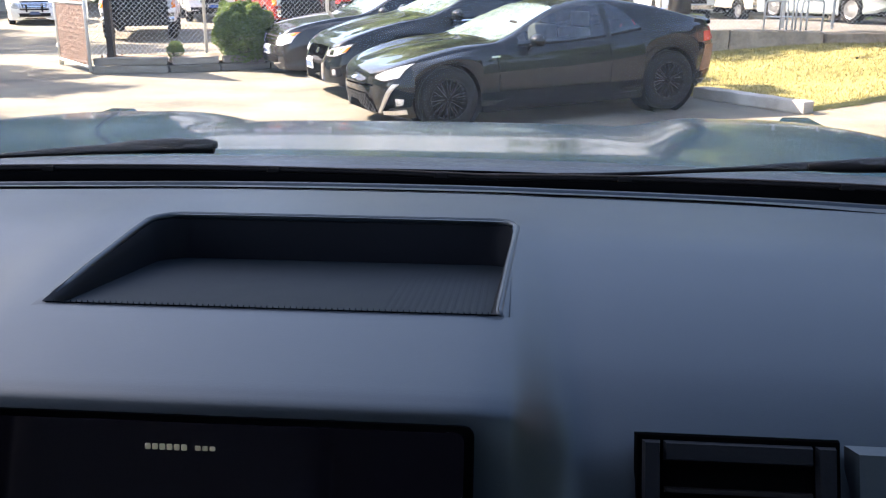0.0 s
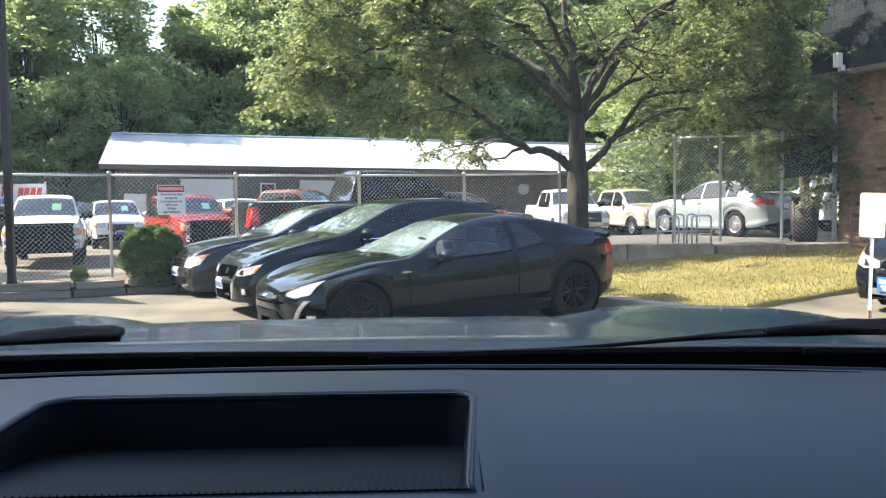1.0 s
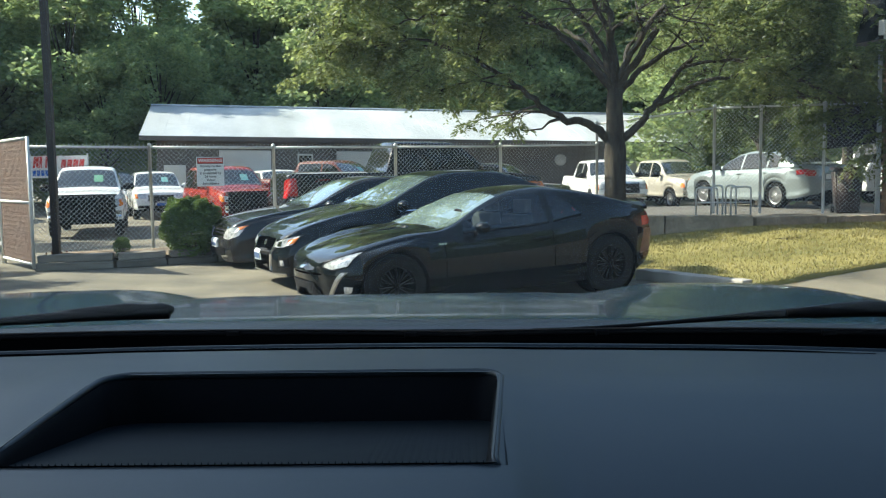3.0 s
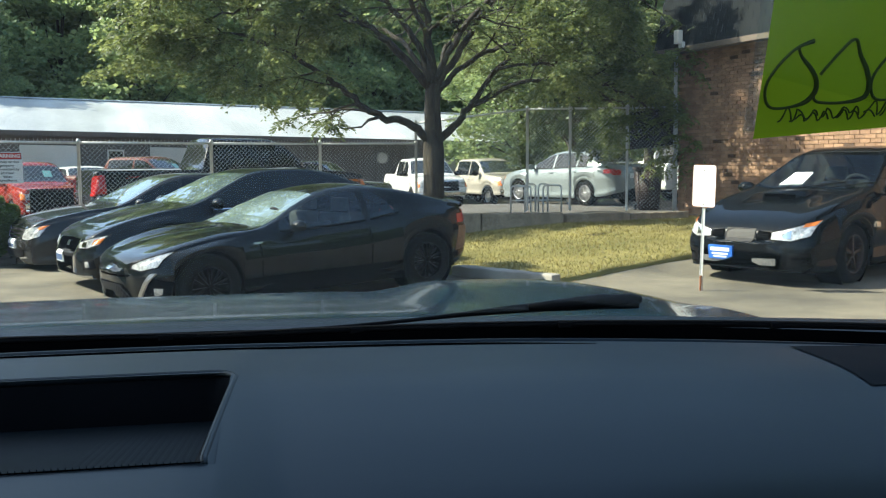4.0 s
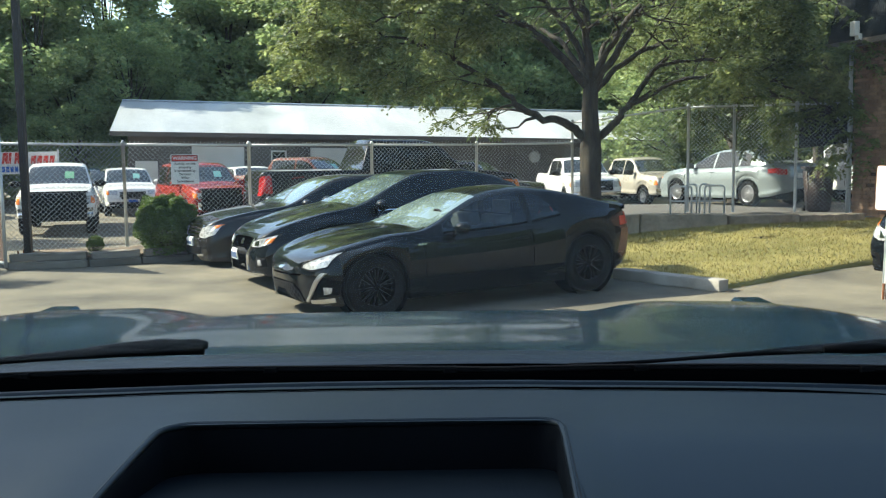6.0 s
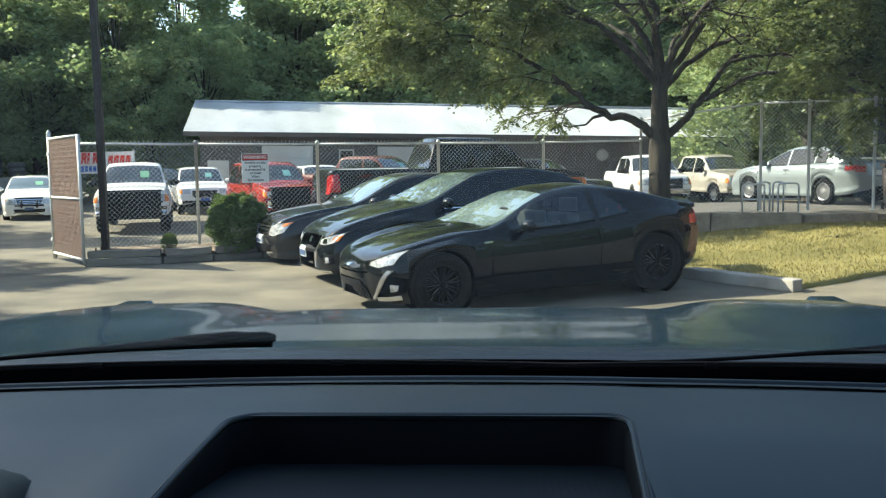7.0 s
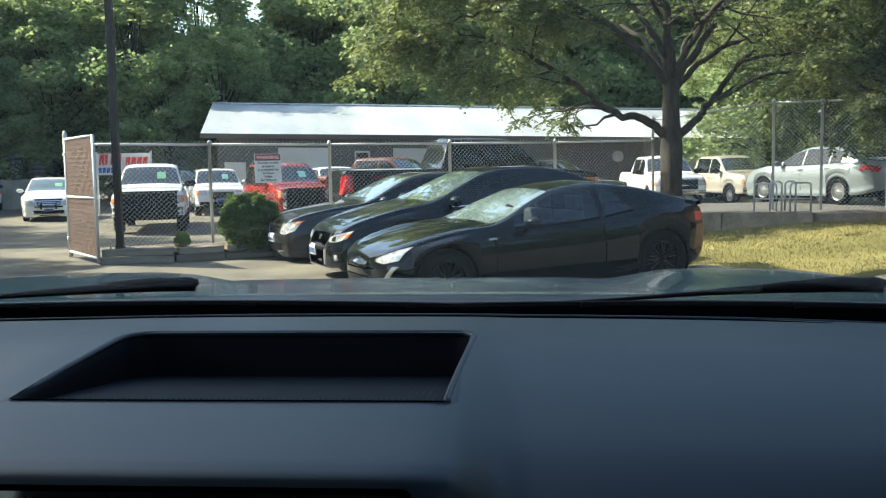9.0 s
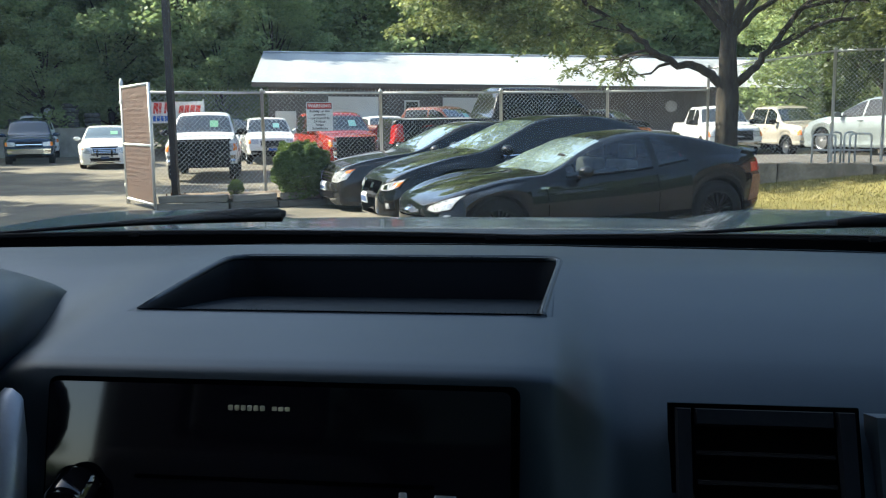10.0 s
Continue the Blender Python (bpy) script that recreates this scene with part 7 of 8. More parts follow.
# cabin seen through the glass
for sg in (1, -1):
    st = part("seat", boxed(-0.52, -0.30, sg * 0.36 - 0.24, sg * 0.36 + 0.24, 0.5, 1.08, 0.06, 3), SEAT_CLOTH, rally, "dark cloth front seat", True)
    part("headrest", boxed(-0.53, -0.42, sg * 0.36 - 0.13, sg * 0.36 + 0.13, 1.10, 1.27, 0.035, 2), SEAT_CLOTH, st, "", True)
part("cabin_floor", boxed(-1.4, 0.8, -0.72, 0.72, 0.50, 0.56), M["dark"], rally)
part("rear_bench", boxed(-1.45, -1.15, -0.66, 0.66, 0.5, 1.08, 0.06, 2), SEAT_CLOTH, rally, "", True)
part("dash_top", boxed(0.42, 0.86, -0.70, 0.70, 0.80, 0.975, 0.05, 3), M["trim_black"], rally, "black dashboard", True)
part("steering_wheel", lathe(bmesh.new(), [(0.165, -0.013), (0.182, -0.013), (0.190, 0.0), (0.182, 0.013), (0.165, 0.013), (0.158, 0.0), (0.165, -0.013)], 28, "Y", Matrix.Translation((0.36, 0.36, 1.02)) @ pose(0, 0, 0, 0, 0, 90) @ pose(0, 0, 0, 25)), CAB_GREY, rally, "grey steering wheel", True)
DARK_CHROME = shader("dark_chrome", (0.02, 0.02, 0.022), 0.45, 0.0, 0.25)
# chrome ring round the middle opening and thin bars across the side openings
pts = []
for a in np.linspace(0, 2 * math.pi, 25):
    y, z = 0.185 * math.copysign(abs(math.cos(a)) ** 0.7, math.cos(a)), 0.545 + 0.072 * math.copysign(abs(math.sin(a)) ** 0.7, math.sin(a))
    loc, _ = hits(tree, (5, y, z), (-1, 0, 0))
    pts.append((loc.x + 0.014, y, z))
part("grille_ring", tubed(pts, 0.004, 8), DARK_CHROME, rally, "thin dark chrome ring", True)
for s in (1, -1):
    for z in (0.535, 0.56):
        pts = []
        for y in np.linspace(0.21, 0.35, 6):
            loc, _ = hits(tree, (5, s * y, z), (-1, 0, 0))
            pts.append((loc.x + 0.013, s * y, z))
        part("grille_slat", tubed(pts, 0.004, 6), M["trim_black"], rally)

# ---------------------------------------------------------------- trees
def grow(b, tips, p, d, length, radius, depth, g, spread=0.55, droop=0.0):
    """A limb with side limbs; collects twig places for the leaves."""
    pts, rad = [p], [radius]
    n = 5
    for k in range(n):
        d = (d + Vector((g.gauss(0, 0.13), g.gauss(0, 0.13), g.gauss(0, 0.10) - droop + 0.03 * depth))).normalized()
        p = p + d * length / n
        pts.append(p)
        rad.append(radius * (1 - 0.5 * (k + 1) / n))
        if depth > 0 and k >= 1:
            for _ in range(1 if depth > 2 else g.choice((1, 1, 2))):
                side = d.orthogonal().normalized()
                side = Matrix.Rotation(g.uniform(0, 6.28), 3, d) @ side
                nd = (d * (1 - spread * 0.55) + side * spread * g.uniform(0.8, 1.5)).normalized()
                grow(b, tips, p, nd, length * g.uniform(0.48, 0.68), rad[-1] * 0.62, depth - 1, g, spread, droop * 1.15 + 0.012)
        if depth <= 1:
            tips.append((p, d))
    tube(b, pts, rad, 8 if radius > 0.08 else 5 if radius > 0.02 else 3, False)
    if depth > 0:
        grow(b, tips, p, d, length * 0.6, rad[-1] * 0.9, depth - 1, g, spread, droop)


def sprays_at(tips, fronds, reach, g, pairs=7):
    """Compound leaves: leaflets set in pairs along arched stalks that fan out from each twig."""
    p = np.repeat(np.array([tuple(q[0]) for q in tips]), fronds, 0)
    d = np.repeat(np.array([tuple(q[1]) for q in tips]), fronds, 0)
    n = len(p)
    turn = g.uniform(0, 2 * np.pi, n)
    h = np.stack([np.cos(turn), np.sin(turn), g.uniform(-0.25, 0.45, n)], 1)
    a = d * 0.45 + h * 0.9
    a /= np.linalg.norm(a, axis=1)[:, None]
    s = np.cross(a, np.array([0, 0, 1.0]))
    s /= np.linalg.norm(s, axis=1)[:, None] + 1e-6
    ln = reach * g.uniform(0.65, 1.25, n)
    sag = g.uniform(0.25, 0.75, n)
    pts, dirs = [], []
    for k in range(pairs):
        f = (k + 1.0) / pairs
        c = p + a * (ln * f)[:, None] - np.array([0, 0, 1.0]) * (sag * ln * f * f)[:, None]
        for e in (1, -1):
            t = s * e * 0.85 + a * 0.50 + g.normal(size=(n, 3)) * 0.16 - np.array([0, 0, 0.18 + 0.28 * f])
            t /= np.linalg.norm(t, axis=1)[:, None]
            pts.append(c + t * 0.05)
            dirs.append(t)
    return np.concatenate(pts), np.concatenate(dirs)


def bough(b, tips, path, r0, r1, g, twig, every=0.42, bare=0.3, depth=2):
    """A long limb along a bent path, with side limbs past its bare part."""
    path = [Vector(p) for p in path]
    pts = []
    for i in range(len(path) - 1):
        p0, p1, p2, p3 = path[max(i - 1, 0)], path[i], path[i + 1], path[min(i + 2, len(path) - 1)]
        for k in range(6):
            u = k / 6
            pts.append(0.5 * (2 * p1 + (p2 - p0) * u + (2 * p0 - 5 * p1 + 4 * p2 - p3) * u * u + (3 * p1 - p0 - 3 * p2 + p3) * u**3) + Vector((g.gauss(0, 0.022), g.gauss(0, 0.022), g.gauss(0, 0.022))))
    pts.append(path[-1])
    n = len(pts)
    rad = [r0 + (r1 - r0) * (k / (n - 1)) ** 0.8 for k in range(n)]
    tube(b, pts, rad, 9 if r0 > 0.07 else 6, False)
    run, total = 0.0, sum((q - p).length for p, q in zip(pts, pts[1:]))
    gone = 0.0
    for k in range(1, n):
        d = pts[k] - pts[k - 1]
        gone += d.length
        run += d.length
        if gone > bare * total and run > every * g.uniform(0.7, 1.3):
            run = 0.0
            side = Matrix.Rotation(g.uniform(0, 6.28), 3, d.normalized()) @ d.orthogonal().normalized()
            side.z = side.z * 0.6 + 0.10
            nd = (d.normalized() * 0.45 + side).normalized()
            grow(b, tips, pts[k], nd, twig * g.uniform(0.7, 1.2), max(0.012, rad[k] * 0.5), depth - 1, g, 0.65, 0.05)
    grow(b, tips, pts[-1], (pts[-1] - pts[-2]).normalized(), twig, r1 * 0.9, depth - 1, g, 0.65, 0.06)


def build_tree(name, m, label, boughs, trunk, seed, per, reach, size, leaf, twig=1.1, keep=0.5, aspect=0.46, inner=0.0):
    t = thing(name, m, label, "tree")
    g = random.Random(seed)
    b, tips = bmesh.new(), []
    tube(b, [p for p, _ in trunk], [r for _, r in trunk], 14, False)
    for path, r0, r1 in boughs:
        bough(b, tips, path, r0 * 0.84, r1 * 0.84, g, twig)
    part("trunk", b, M["bark"], t, "dark furrowed bark", True)
    gg = np.random.RandomState(seed)
    some = [q for q in tips if g.random() < keep]
    some = [q for q in some if math.hypot(q[0].x, q[0].y * 0.6) > inner or q[0].z > 5.6 or g.random() < 0.22]
    pts, dirs = sprays_at(some, per, reach, gg)
    me = leaf_cloud(pts, size, gg, 0.35, aspect, dirs)
    me.materials.append(leaf)
    c = new("crown", me)
    c.parent = t
    return t


# the shade tree by the fence
shade_tree = build_tree(
    "shade_tree", pose(4.50, 19.0, 0.2), "broad shade tree with dark bark and drooping compound leaves",
    [
        ([(-0.05, 0, 1.70), (-0.55, -0.1, 2.08), (-1.25, -0.3, 2.22), (-2.0, -0.5, 2.75), (-2.9, -0.7, 3.3), (-3.9, -0.8, 3.7)], 0.125, 0.035),
        ([(0.05, 0, 1.70), (0.55, 0.1, 2.12), (0.95, 0.2, 2.55), (1.5, 0.2, 3.3), (2.2, 0.1, 4.0), (3.0, 0.0, 4.4)], 0.115, 0.03),
        ([(-0.02, 0, 2.75), (-0.75, -0.3, 3.45), (-1.7, -0.6, 4.1), (-2.8, -0.8, 4.5), (-4.2, -1.0, 4.8), (-5.0, -1.1, 4.6)], 0.12, 0.03),
        ([(-0.02, 0, 2.85), (-0.35, 0.2, 3.9), (-1.0, 0.5, 4.7), (-1.9, 0.8, 5.2), (-3.0, 0.9, 5.5)], 0.10, 0.03),
        ([(0, 0, 2.85), (-0.08, 0, 4.0), (-0.28, -0.1, 4.8), (-0.2, 0, 5.5), (0.1, 0.1, 6.1)], 0.12, 0.03),
        ([(0.02, 0, 2.75), (0.55, -0.2, 3.6), (1.15, -0.4, 4.5), (1.9, -0.6, 5.1), (2.8, -0.7, 5.4)], 0.11, 0.03),
        ([(0.03, 0, 2.65), (0.8, 0.5, 3.35), (2.0, 0.9, 3.9), (3.4, 1.0, 4.0), (4.6, 0.9, 3.6)], 0.09, 0.025),
        ([(0, 0, 2.9), (-0.4, -0.8, 4.0), (-1.1, -1.6, 4.8), (-1.9, -2.2, 5.2)], 0.09, 0.025),
        ([(0, 0, 2.9), (0.6, -0.6, 4.1), (1.3, -1.1, 4.8), (2.1, -1.3, 5.1)], 0.09, 0.025),
        ([(0, 0, 2.7), (-0.3, 1.2, 3.8), (-1.2, 2.6, 4.5), (-2.6, 3.4, 4.6)], 0.09, 0.025),
        ([(0, 0, 2.7), (0.6, 1.2, 3.8), (1.7, 2.4, 4.4), (3.0, 3.0, 4.4)], 0.08, 0.025),
        ([(0.9, 0.2, 2.45), (1.8, -0.4, 2.9), (2.9, -0.8, 2.95), (3.9, -0.9, 2.7), (4.6, -0.9, 2.25)], 0.06, 0.02),
        ([(-1.7, -0.6, 4.1), (-2.8, -0.9, 4.15), (-3.9, -1.1, 4.1), (-4.6, -1.1, 3.9)], 0.05, 0.018),
        ([(-0.9, 0.4, 4.7), (-2.2, 0.3, 5.1), (-3.6, 0.1, 5.3), (-4.8, 0.0, 5.2)], 0.06, 0.02),
        ([(1.4, 0.2, 3.2), (2.5, -0.3, 3.35), (3.6, -0.5, 3.3), (4.6, -0.4, 3.0)], 0.05, 0.018),
        ([(2.0, 0.9, 3.9), (2.9, 0.4, 3.3), (3.7, 0.1, 2.8), (4.3, 0.0, 2.5)], 0.045, 0.018),
        ([(-2.9, -0.7, 3.3), (-3.6, -0.9, 3.55), (-4.3, -0.9, 3.6), (-4.9, -0.9, 3.5)], 0.045, 0.018),
        ([(1.3, -0.4, 4.8), (2.4, -0.8, 5.0), (3.6, -0.9, 4.9), (4.6, -0.9, 4.4)], 0.06, 0.02),
    ],
    [((0, 0, -0.25), 0.36), ((0, 0, 0.15), 0.25), ((0.0, 0, 0.8), 0.215), ((0.0, 0, 1.5), 0.225), ((0.0, 0, 1.9), 0.185), ((-0.02, 0.0, 2.4), 0.165), ((0.0, 0, 2.9), 0.15)],
    11, 5, 0.34, 0.098, M["leaf"], 1.05, 0.43, 0.42, 2.1)
# a short dead stub under the low limb
part("dead_stub", tubed([(-1.15, -0.28, 2.20), (-1.45, -0.5, 2.12), (-1.6, -0.55, 1.98), (-1.9, -0.6, 1.95)], [0.04, 0.03, 0.022, 0.012], 6), M["bark"], shade_tree, "", True)

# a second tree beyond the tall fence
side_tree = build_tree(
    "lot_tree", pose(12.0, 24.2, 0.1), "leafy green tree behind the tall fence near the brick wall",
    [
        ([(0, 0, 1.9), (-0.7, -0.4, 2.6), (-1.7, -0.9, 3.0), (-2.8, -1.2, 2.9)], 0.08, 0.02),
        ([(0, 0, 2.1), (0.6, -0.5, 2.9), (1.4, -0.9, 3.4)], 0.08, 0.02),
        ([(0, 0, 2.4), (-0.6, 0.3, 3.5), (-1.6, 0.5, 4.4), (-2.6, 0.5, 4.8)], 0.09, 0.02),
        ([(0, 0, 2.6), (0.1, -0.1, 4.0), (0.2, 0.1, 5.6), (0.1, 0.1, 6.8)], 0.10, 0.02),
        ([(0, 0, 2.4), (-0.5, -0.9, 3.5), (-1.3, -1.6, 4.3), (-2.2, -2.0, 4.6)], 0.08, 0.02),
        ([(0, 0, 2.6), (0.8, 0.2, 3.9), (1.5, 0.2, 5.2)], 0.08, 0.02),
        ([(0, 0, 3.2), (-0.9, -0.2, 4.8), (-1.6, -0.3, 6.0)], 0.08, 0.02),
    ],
    [((0, 0, -0.3), 0.2), ((0, 0, 1.0), 0.15), ((0, 0, 2.8), 0.11)], 23, 5, 0.36, 0.125, M["shade_dark_leaf"], 1.0, 0.50)
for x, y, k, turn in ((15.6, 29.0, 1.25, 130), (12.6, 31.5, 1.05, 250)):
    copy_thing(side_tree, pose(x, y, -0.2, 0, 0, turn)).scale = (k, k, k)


def wood_tree(seed, h, r, count, size):
    """A full-crowned woodland tree built of many leafy lumps."""
    g = np.random.RandomState(seed)
    e = thing("woodland_tree", pose(0, 0, -60), "dense dark green woodland tree behind the shed, some added unseen round the lot", "tree", "woodland behind the lot")
    b = bmesh.new()
    tube(b, [(0, 0, -0.5), (0.1, 0, h * 0.3), (0, 0.1, h * 0.75)], [0.22, 0.16, 0.06], 8)
    lumps = []
    for k in range(96):
        f = g.uniform(0.08, 1.0)
        w = r * (0.55 + 0.75 * math.sin(math.pi * min(1, f * 0.92 + 0.08)) ** 0.8) * (1 - 0.55 * max(0, f - 0.6))
        a = g.uniform(0, 6.28)
        q = w * math.sqrt(g.uniform(0.15, 1.0))
        lumps.append((q * math.cos(a), q * math.sin(a), f * h * 0.97, r * g.uniform(0.16, 0.40) * (1.15 - 0.5 * f)))
        if k % 3 == 0:
            tube(b, [(0, 0, f * h * 0.6), (q * 0.5 * math.cos(a), q * 0.5 * math.sin(a), f * h * 0.75), (q * math.cos(a), q * math.sin(a), f * h * 0.95)], [0.07, 0.045, 0.015], 4)
    part("trunk", b, M["bark"], e)
    per = count // len(lumps)
    pts = []
    for x, y, z, s in lumps:
        d = g.normal(size=(per, 3))
        d /= np.linalg.norm(d, axis=1)[:, None]
        d[:, 2] = np.abs(d[:, 2]) * np.where(g.rand(per) < 0.72, 1, -0.6)
        ragged = np.array([1 + 0.55 * noise.noise(Vector(v * 2.6) + Vector((x, y, z))) for v in d])
        pts.append(d * (s * ragged * (1.08 - 0.5 * g.rand(per) ** 1.6))[:, None] * np.array([1.15, 1.15, 1.0]) + np.array([x, y, z]))
    me = leaf_cloud(np.concatenate(pts), size, g, 0.3, 0.6)
    me.materials.append(M["wood_leaf"])
    c = new("crown", me)
    c.parent = e
    return e


woods = [wood_tree(31, 13.5, 3.6, 30000, 0.27), wood_tree(32, 15.5, 3.9, 33000, 0.28), wood_tree(33, 12.0, 3.4, 27000, 0.26), wood_tree(34, 17.5, 3.7, 34000, 0.28)]
rng = random.Random(77)
spots = []
# main belt behind the shed, rising towards its middle
x = -44.0
while x < 46:
    y = 48 + 0.12 * (x + 20) + (5 if x > -12 else 0)
    gap = -17.5 < x < -13.5
    spots.append((x + rng.uniform(-0.8, 0.8), y + rng.uniform(-1.5, 1.5), (0.72 if gap else rng.uniform(0.82, 1.02)) * (1.0 if x < -8 else 1.12)))
    spots.append((x + 1.6 + rng.uniform(-1, 1), y + 7 + rng.uniform(-2, 2), (0.78 if gap else rng.uniform(0.95, 1.15)) * (1.0 if x < -8 else 1.15)))
    x += 3.3
# edge trees; unseen ones left, right and behind are added for shade and reflections
for p in ((-23, 45.5, 0.62), (-27, 44.5, 0.75), (-31, 41, 0.9), (-36, 35, 1.0), (-14.2, 46.5, 0.55), (-11.8, 47.5, 0.62), (18.5, 36.5, 0.7), (16.5, 36, 0.78), (19.5, 33, 0.85), (22.5, 40, 1.0), (14.2, 42, 0.8), (26, 30, 1.0), (-13.4, 15.2, 0.50), (-17.5, 11.5, 0.6), (-22, 18, 0.8), (-26, 27, 0.9), (20, 6, 0.95), (23, 1, 1.05), (22, -4.5, 0.8), (19, -10, 0.78), (25, -9, 0.95), (24, 10, 0.9)):
    spots.append(p)
# unseen ring behind the view, added to close it off in reflections
for k in range(16):
    a = radians(195 + 150 * k / 15)
    spots.append((46 * math.cos(a) * 0.8, 34 * math.sin(a), rng.uniform(0.42, 0.55)))
for k, (x, y, s) in enumerate(spots):
    src = woods[k % 4]
    if y > 40 and abs(x / y + 0.207) < 0.085:
        # the belt dips to a gap of open sky
        tall = (13.5, 15.5, 12.0, 17.5)[k % 4] + 1.2
        off = abs(x / y + 0.207)
        s = min(s, ((0.178 if off < 0.045 else 0.178 + 6.0 * (off - 0.045)) * y + 1.4) / tall)
    m = pose(x, y, ground_z(x, y) - 0.2, 0, 0, rng.uniform(0, 360)) @ Matrix.Diagonal((s * 1.05, s * 1.05, s, 1))
    if k < 4:
        src.matrix_world = m
    else:
        copy_thing(src, m).scale = (s * 1.05, s * 1.05, s)

# unseen tall trees beside the parking lot, added to shade its near part
for x, y, s in ((-21.5, 7.7, 1.25), (-22.5, 14.5, 0.66), (-25.6, 9.2, 1.36)):
    copy_thing(woods[3], pose(x, y, -0.3, 0, 0, x * 40) @ Matrix.Diagonal((s * 1.15, s * 1.15, s, 1))).scale = (s * 1.15, s * 1.15, s)

# ---------------------------------------------------------------- vehicles in the fenced lot
SUV = dict(
    top=[(2.50, 0.78), (2.47, 0.95), (2.38, 1.07), (1.9, 1.15), (1.35, 1.19), (1.12, 1.24), (0.72, 1.54), (0.42, 1.76), (0.1, 1.84), (-1.9, 1.85), (-2.28, 1.78), (-2.42, 1.45), (-2.50, 1.1), (-2.52, 0.75)],
    belt=[(2.50, 0.74), (2.35, 0.98), (1.9, 1.07), (1.2, 1.12), (0.0, 1.13), (-2.3, 1.16), (-2.45, 1.05), (-2.52, 0.72)],
    plan=[(2.50, 0.72), (2.45, 0.84), (2.3, 0.92), (1.8, 0.965), (0, 0.975), (-1.9, 0.97), (-2.4, 0.91), (-2.52, 0.82)],
    sill=[(2.5, 0.40), (1.9, 0.38), (-1.9, 0.40), (-2.52, 0.46)],
    axles=[(1.55, 0.37), (-1.45, 0.37)], arch=0.43, tumble=0.24, crown=0.03, lift=1.6,
    bays=[(0.75, 0.02), (-0.05, -0.95), (-1.02, -2.12)], screen=(1.10, 0.45), tail_glass=(0.72, 1.22, 1.62),
    mirror=(0.85, 1.20, 1.35), handles=[(0.05, 1.0), (-0.92, 1.02)], seams=[(1.0, 0.5, 1.1), (0.0, 0.5, 1.12), (-0.98, 0.5, 1.13)],
    wheel=(0.37, 0.25, M["rim_silver"], "truck"),
    pairs=[
        ("headlight", "F", [(0.52, 0.78), (0.86, 0.80)], [(0.52, 0.95), (0.86, 0.97)], M["lamp_clear"], 0.012),
        ("turn_lamp", "F", [(0.80, 0.79), (0.90, 0.80)], [(0.80, 0.95), (0.90, 0.96)], M["lamp_amber"], 0.016),
        ("tail_light", "B", [(0.74, 0.80), (0.90, 0.80)], [(0.74, 1.15), (0.90, 1.15)], M["lamp_red"], 0.012),
    ],
    skins=[
        ("grille", "F", [(-0.48, 0.74), (0.48, 0.74)], [(-0.48, 0.97), (0.48, 0.97)], M["trim_black"], 0.014),
        ("grille_bar", "F", [(-0.49, 0.83), (0.49, 0.83)], [(-0.49, 0.87), (0.49, 0.87)], M["chrome"], 0.020),
        ("bumper", "F", [(-0.80, 0.48), (0.80, 0.48)], [(-0.82, 0.68), (0.82, 0.68)], M["chrome"], 0.030),
    ],
)
CROSSOVER = variant(
    SUV,
    top=[(2.46, 0.66), (2.42, 0.85), (2.33, 0.98), (1.9, 1.07), (1.3, 1.13), (1.05, 1.18), (0.6, 1.50), (0.3, 1.68), (0.0, 1.74), (-1.6, 1.74), (-2.1, 1.62), (-2.35, 1.25), (-2.46, 0.95), (-2.48, 0.70)],
    bays=[(0.70, 0.02), (-0.05, -0.95), (-1.02, -1.9)], screen=(1.02, 0.33), tail_glass=(0.68, 1.2, 1.5),
    skins=[
        ("grille", "F", [(-0.40, 0.64), (0.40, 0.64)], [(-0.46, 0.90), (0.46, 0.90)], M["trim_black"], 0.014),
        ("bumper", "F", [(-0.80, 0.42), (0.80, 0.42)], [(-0.82, 0.54), (0.82, 0.54)], M["trim_black"], 0.012),
        ("front_plate", "F", [(-0.16, 0.52), (0.16, 0.52)], [(-0.16, 0.62), (0.16, 0.62)], M["blue"], 0.035),
    ],
)
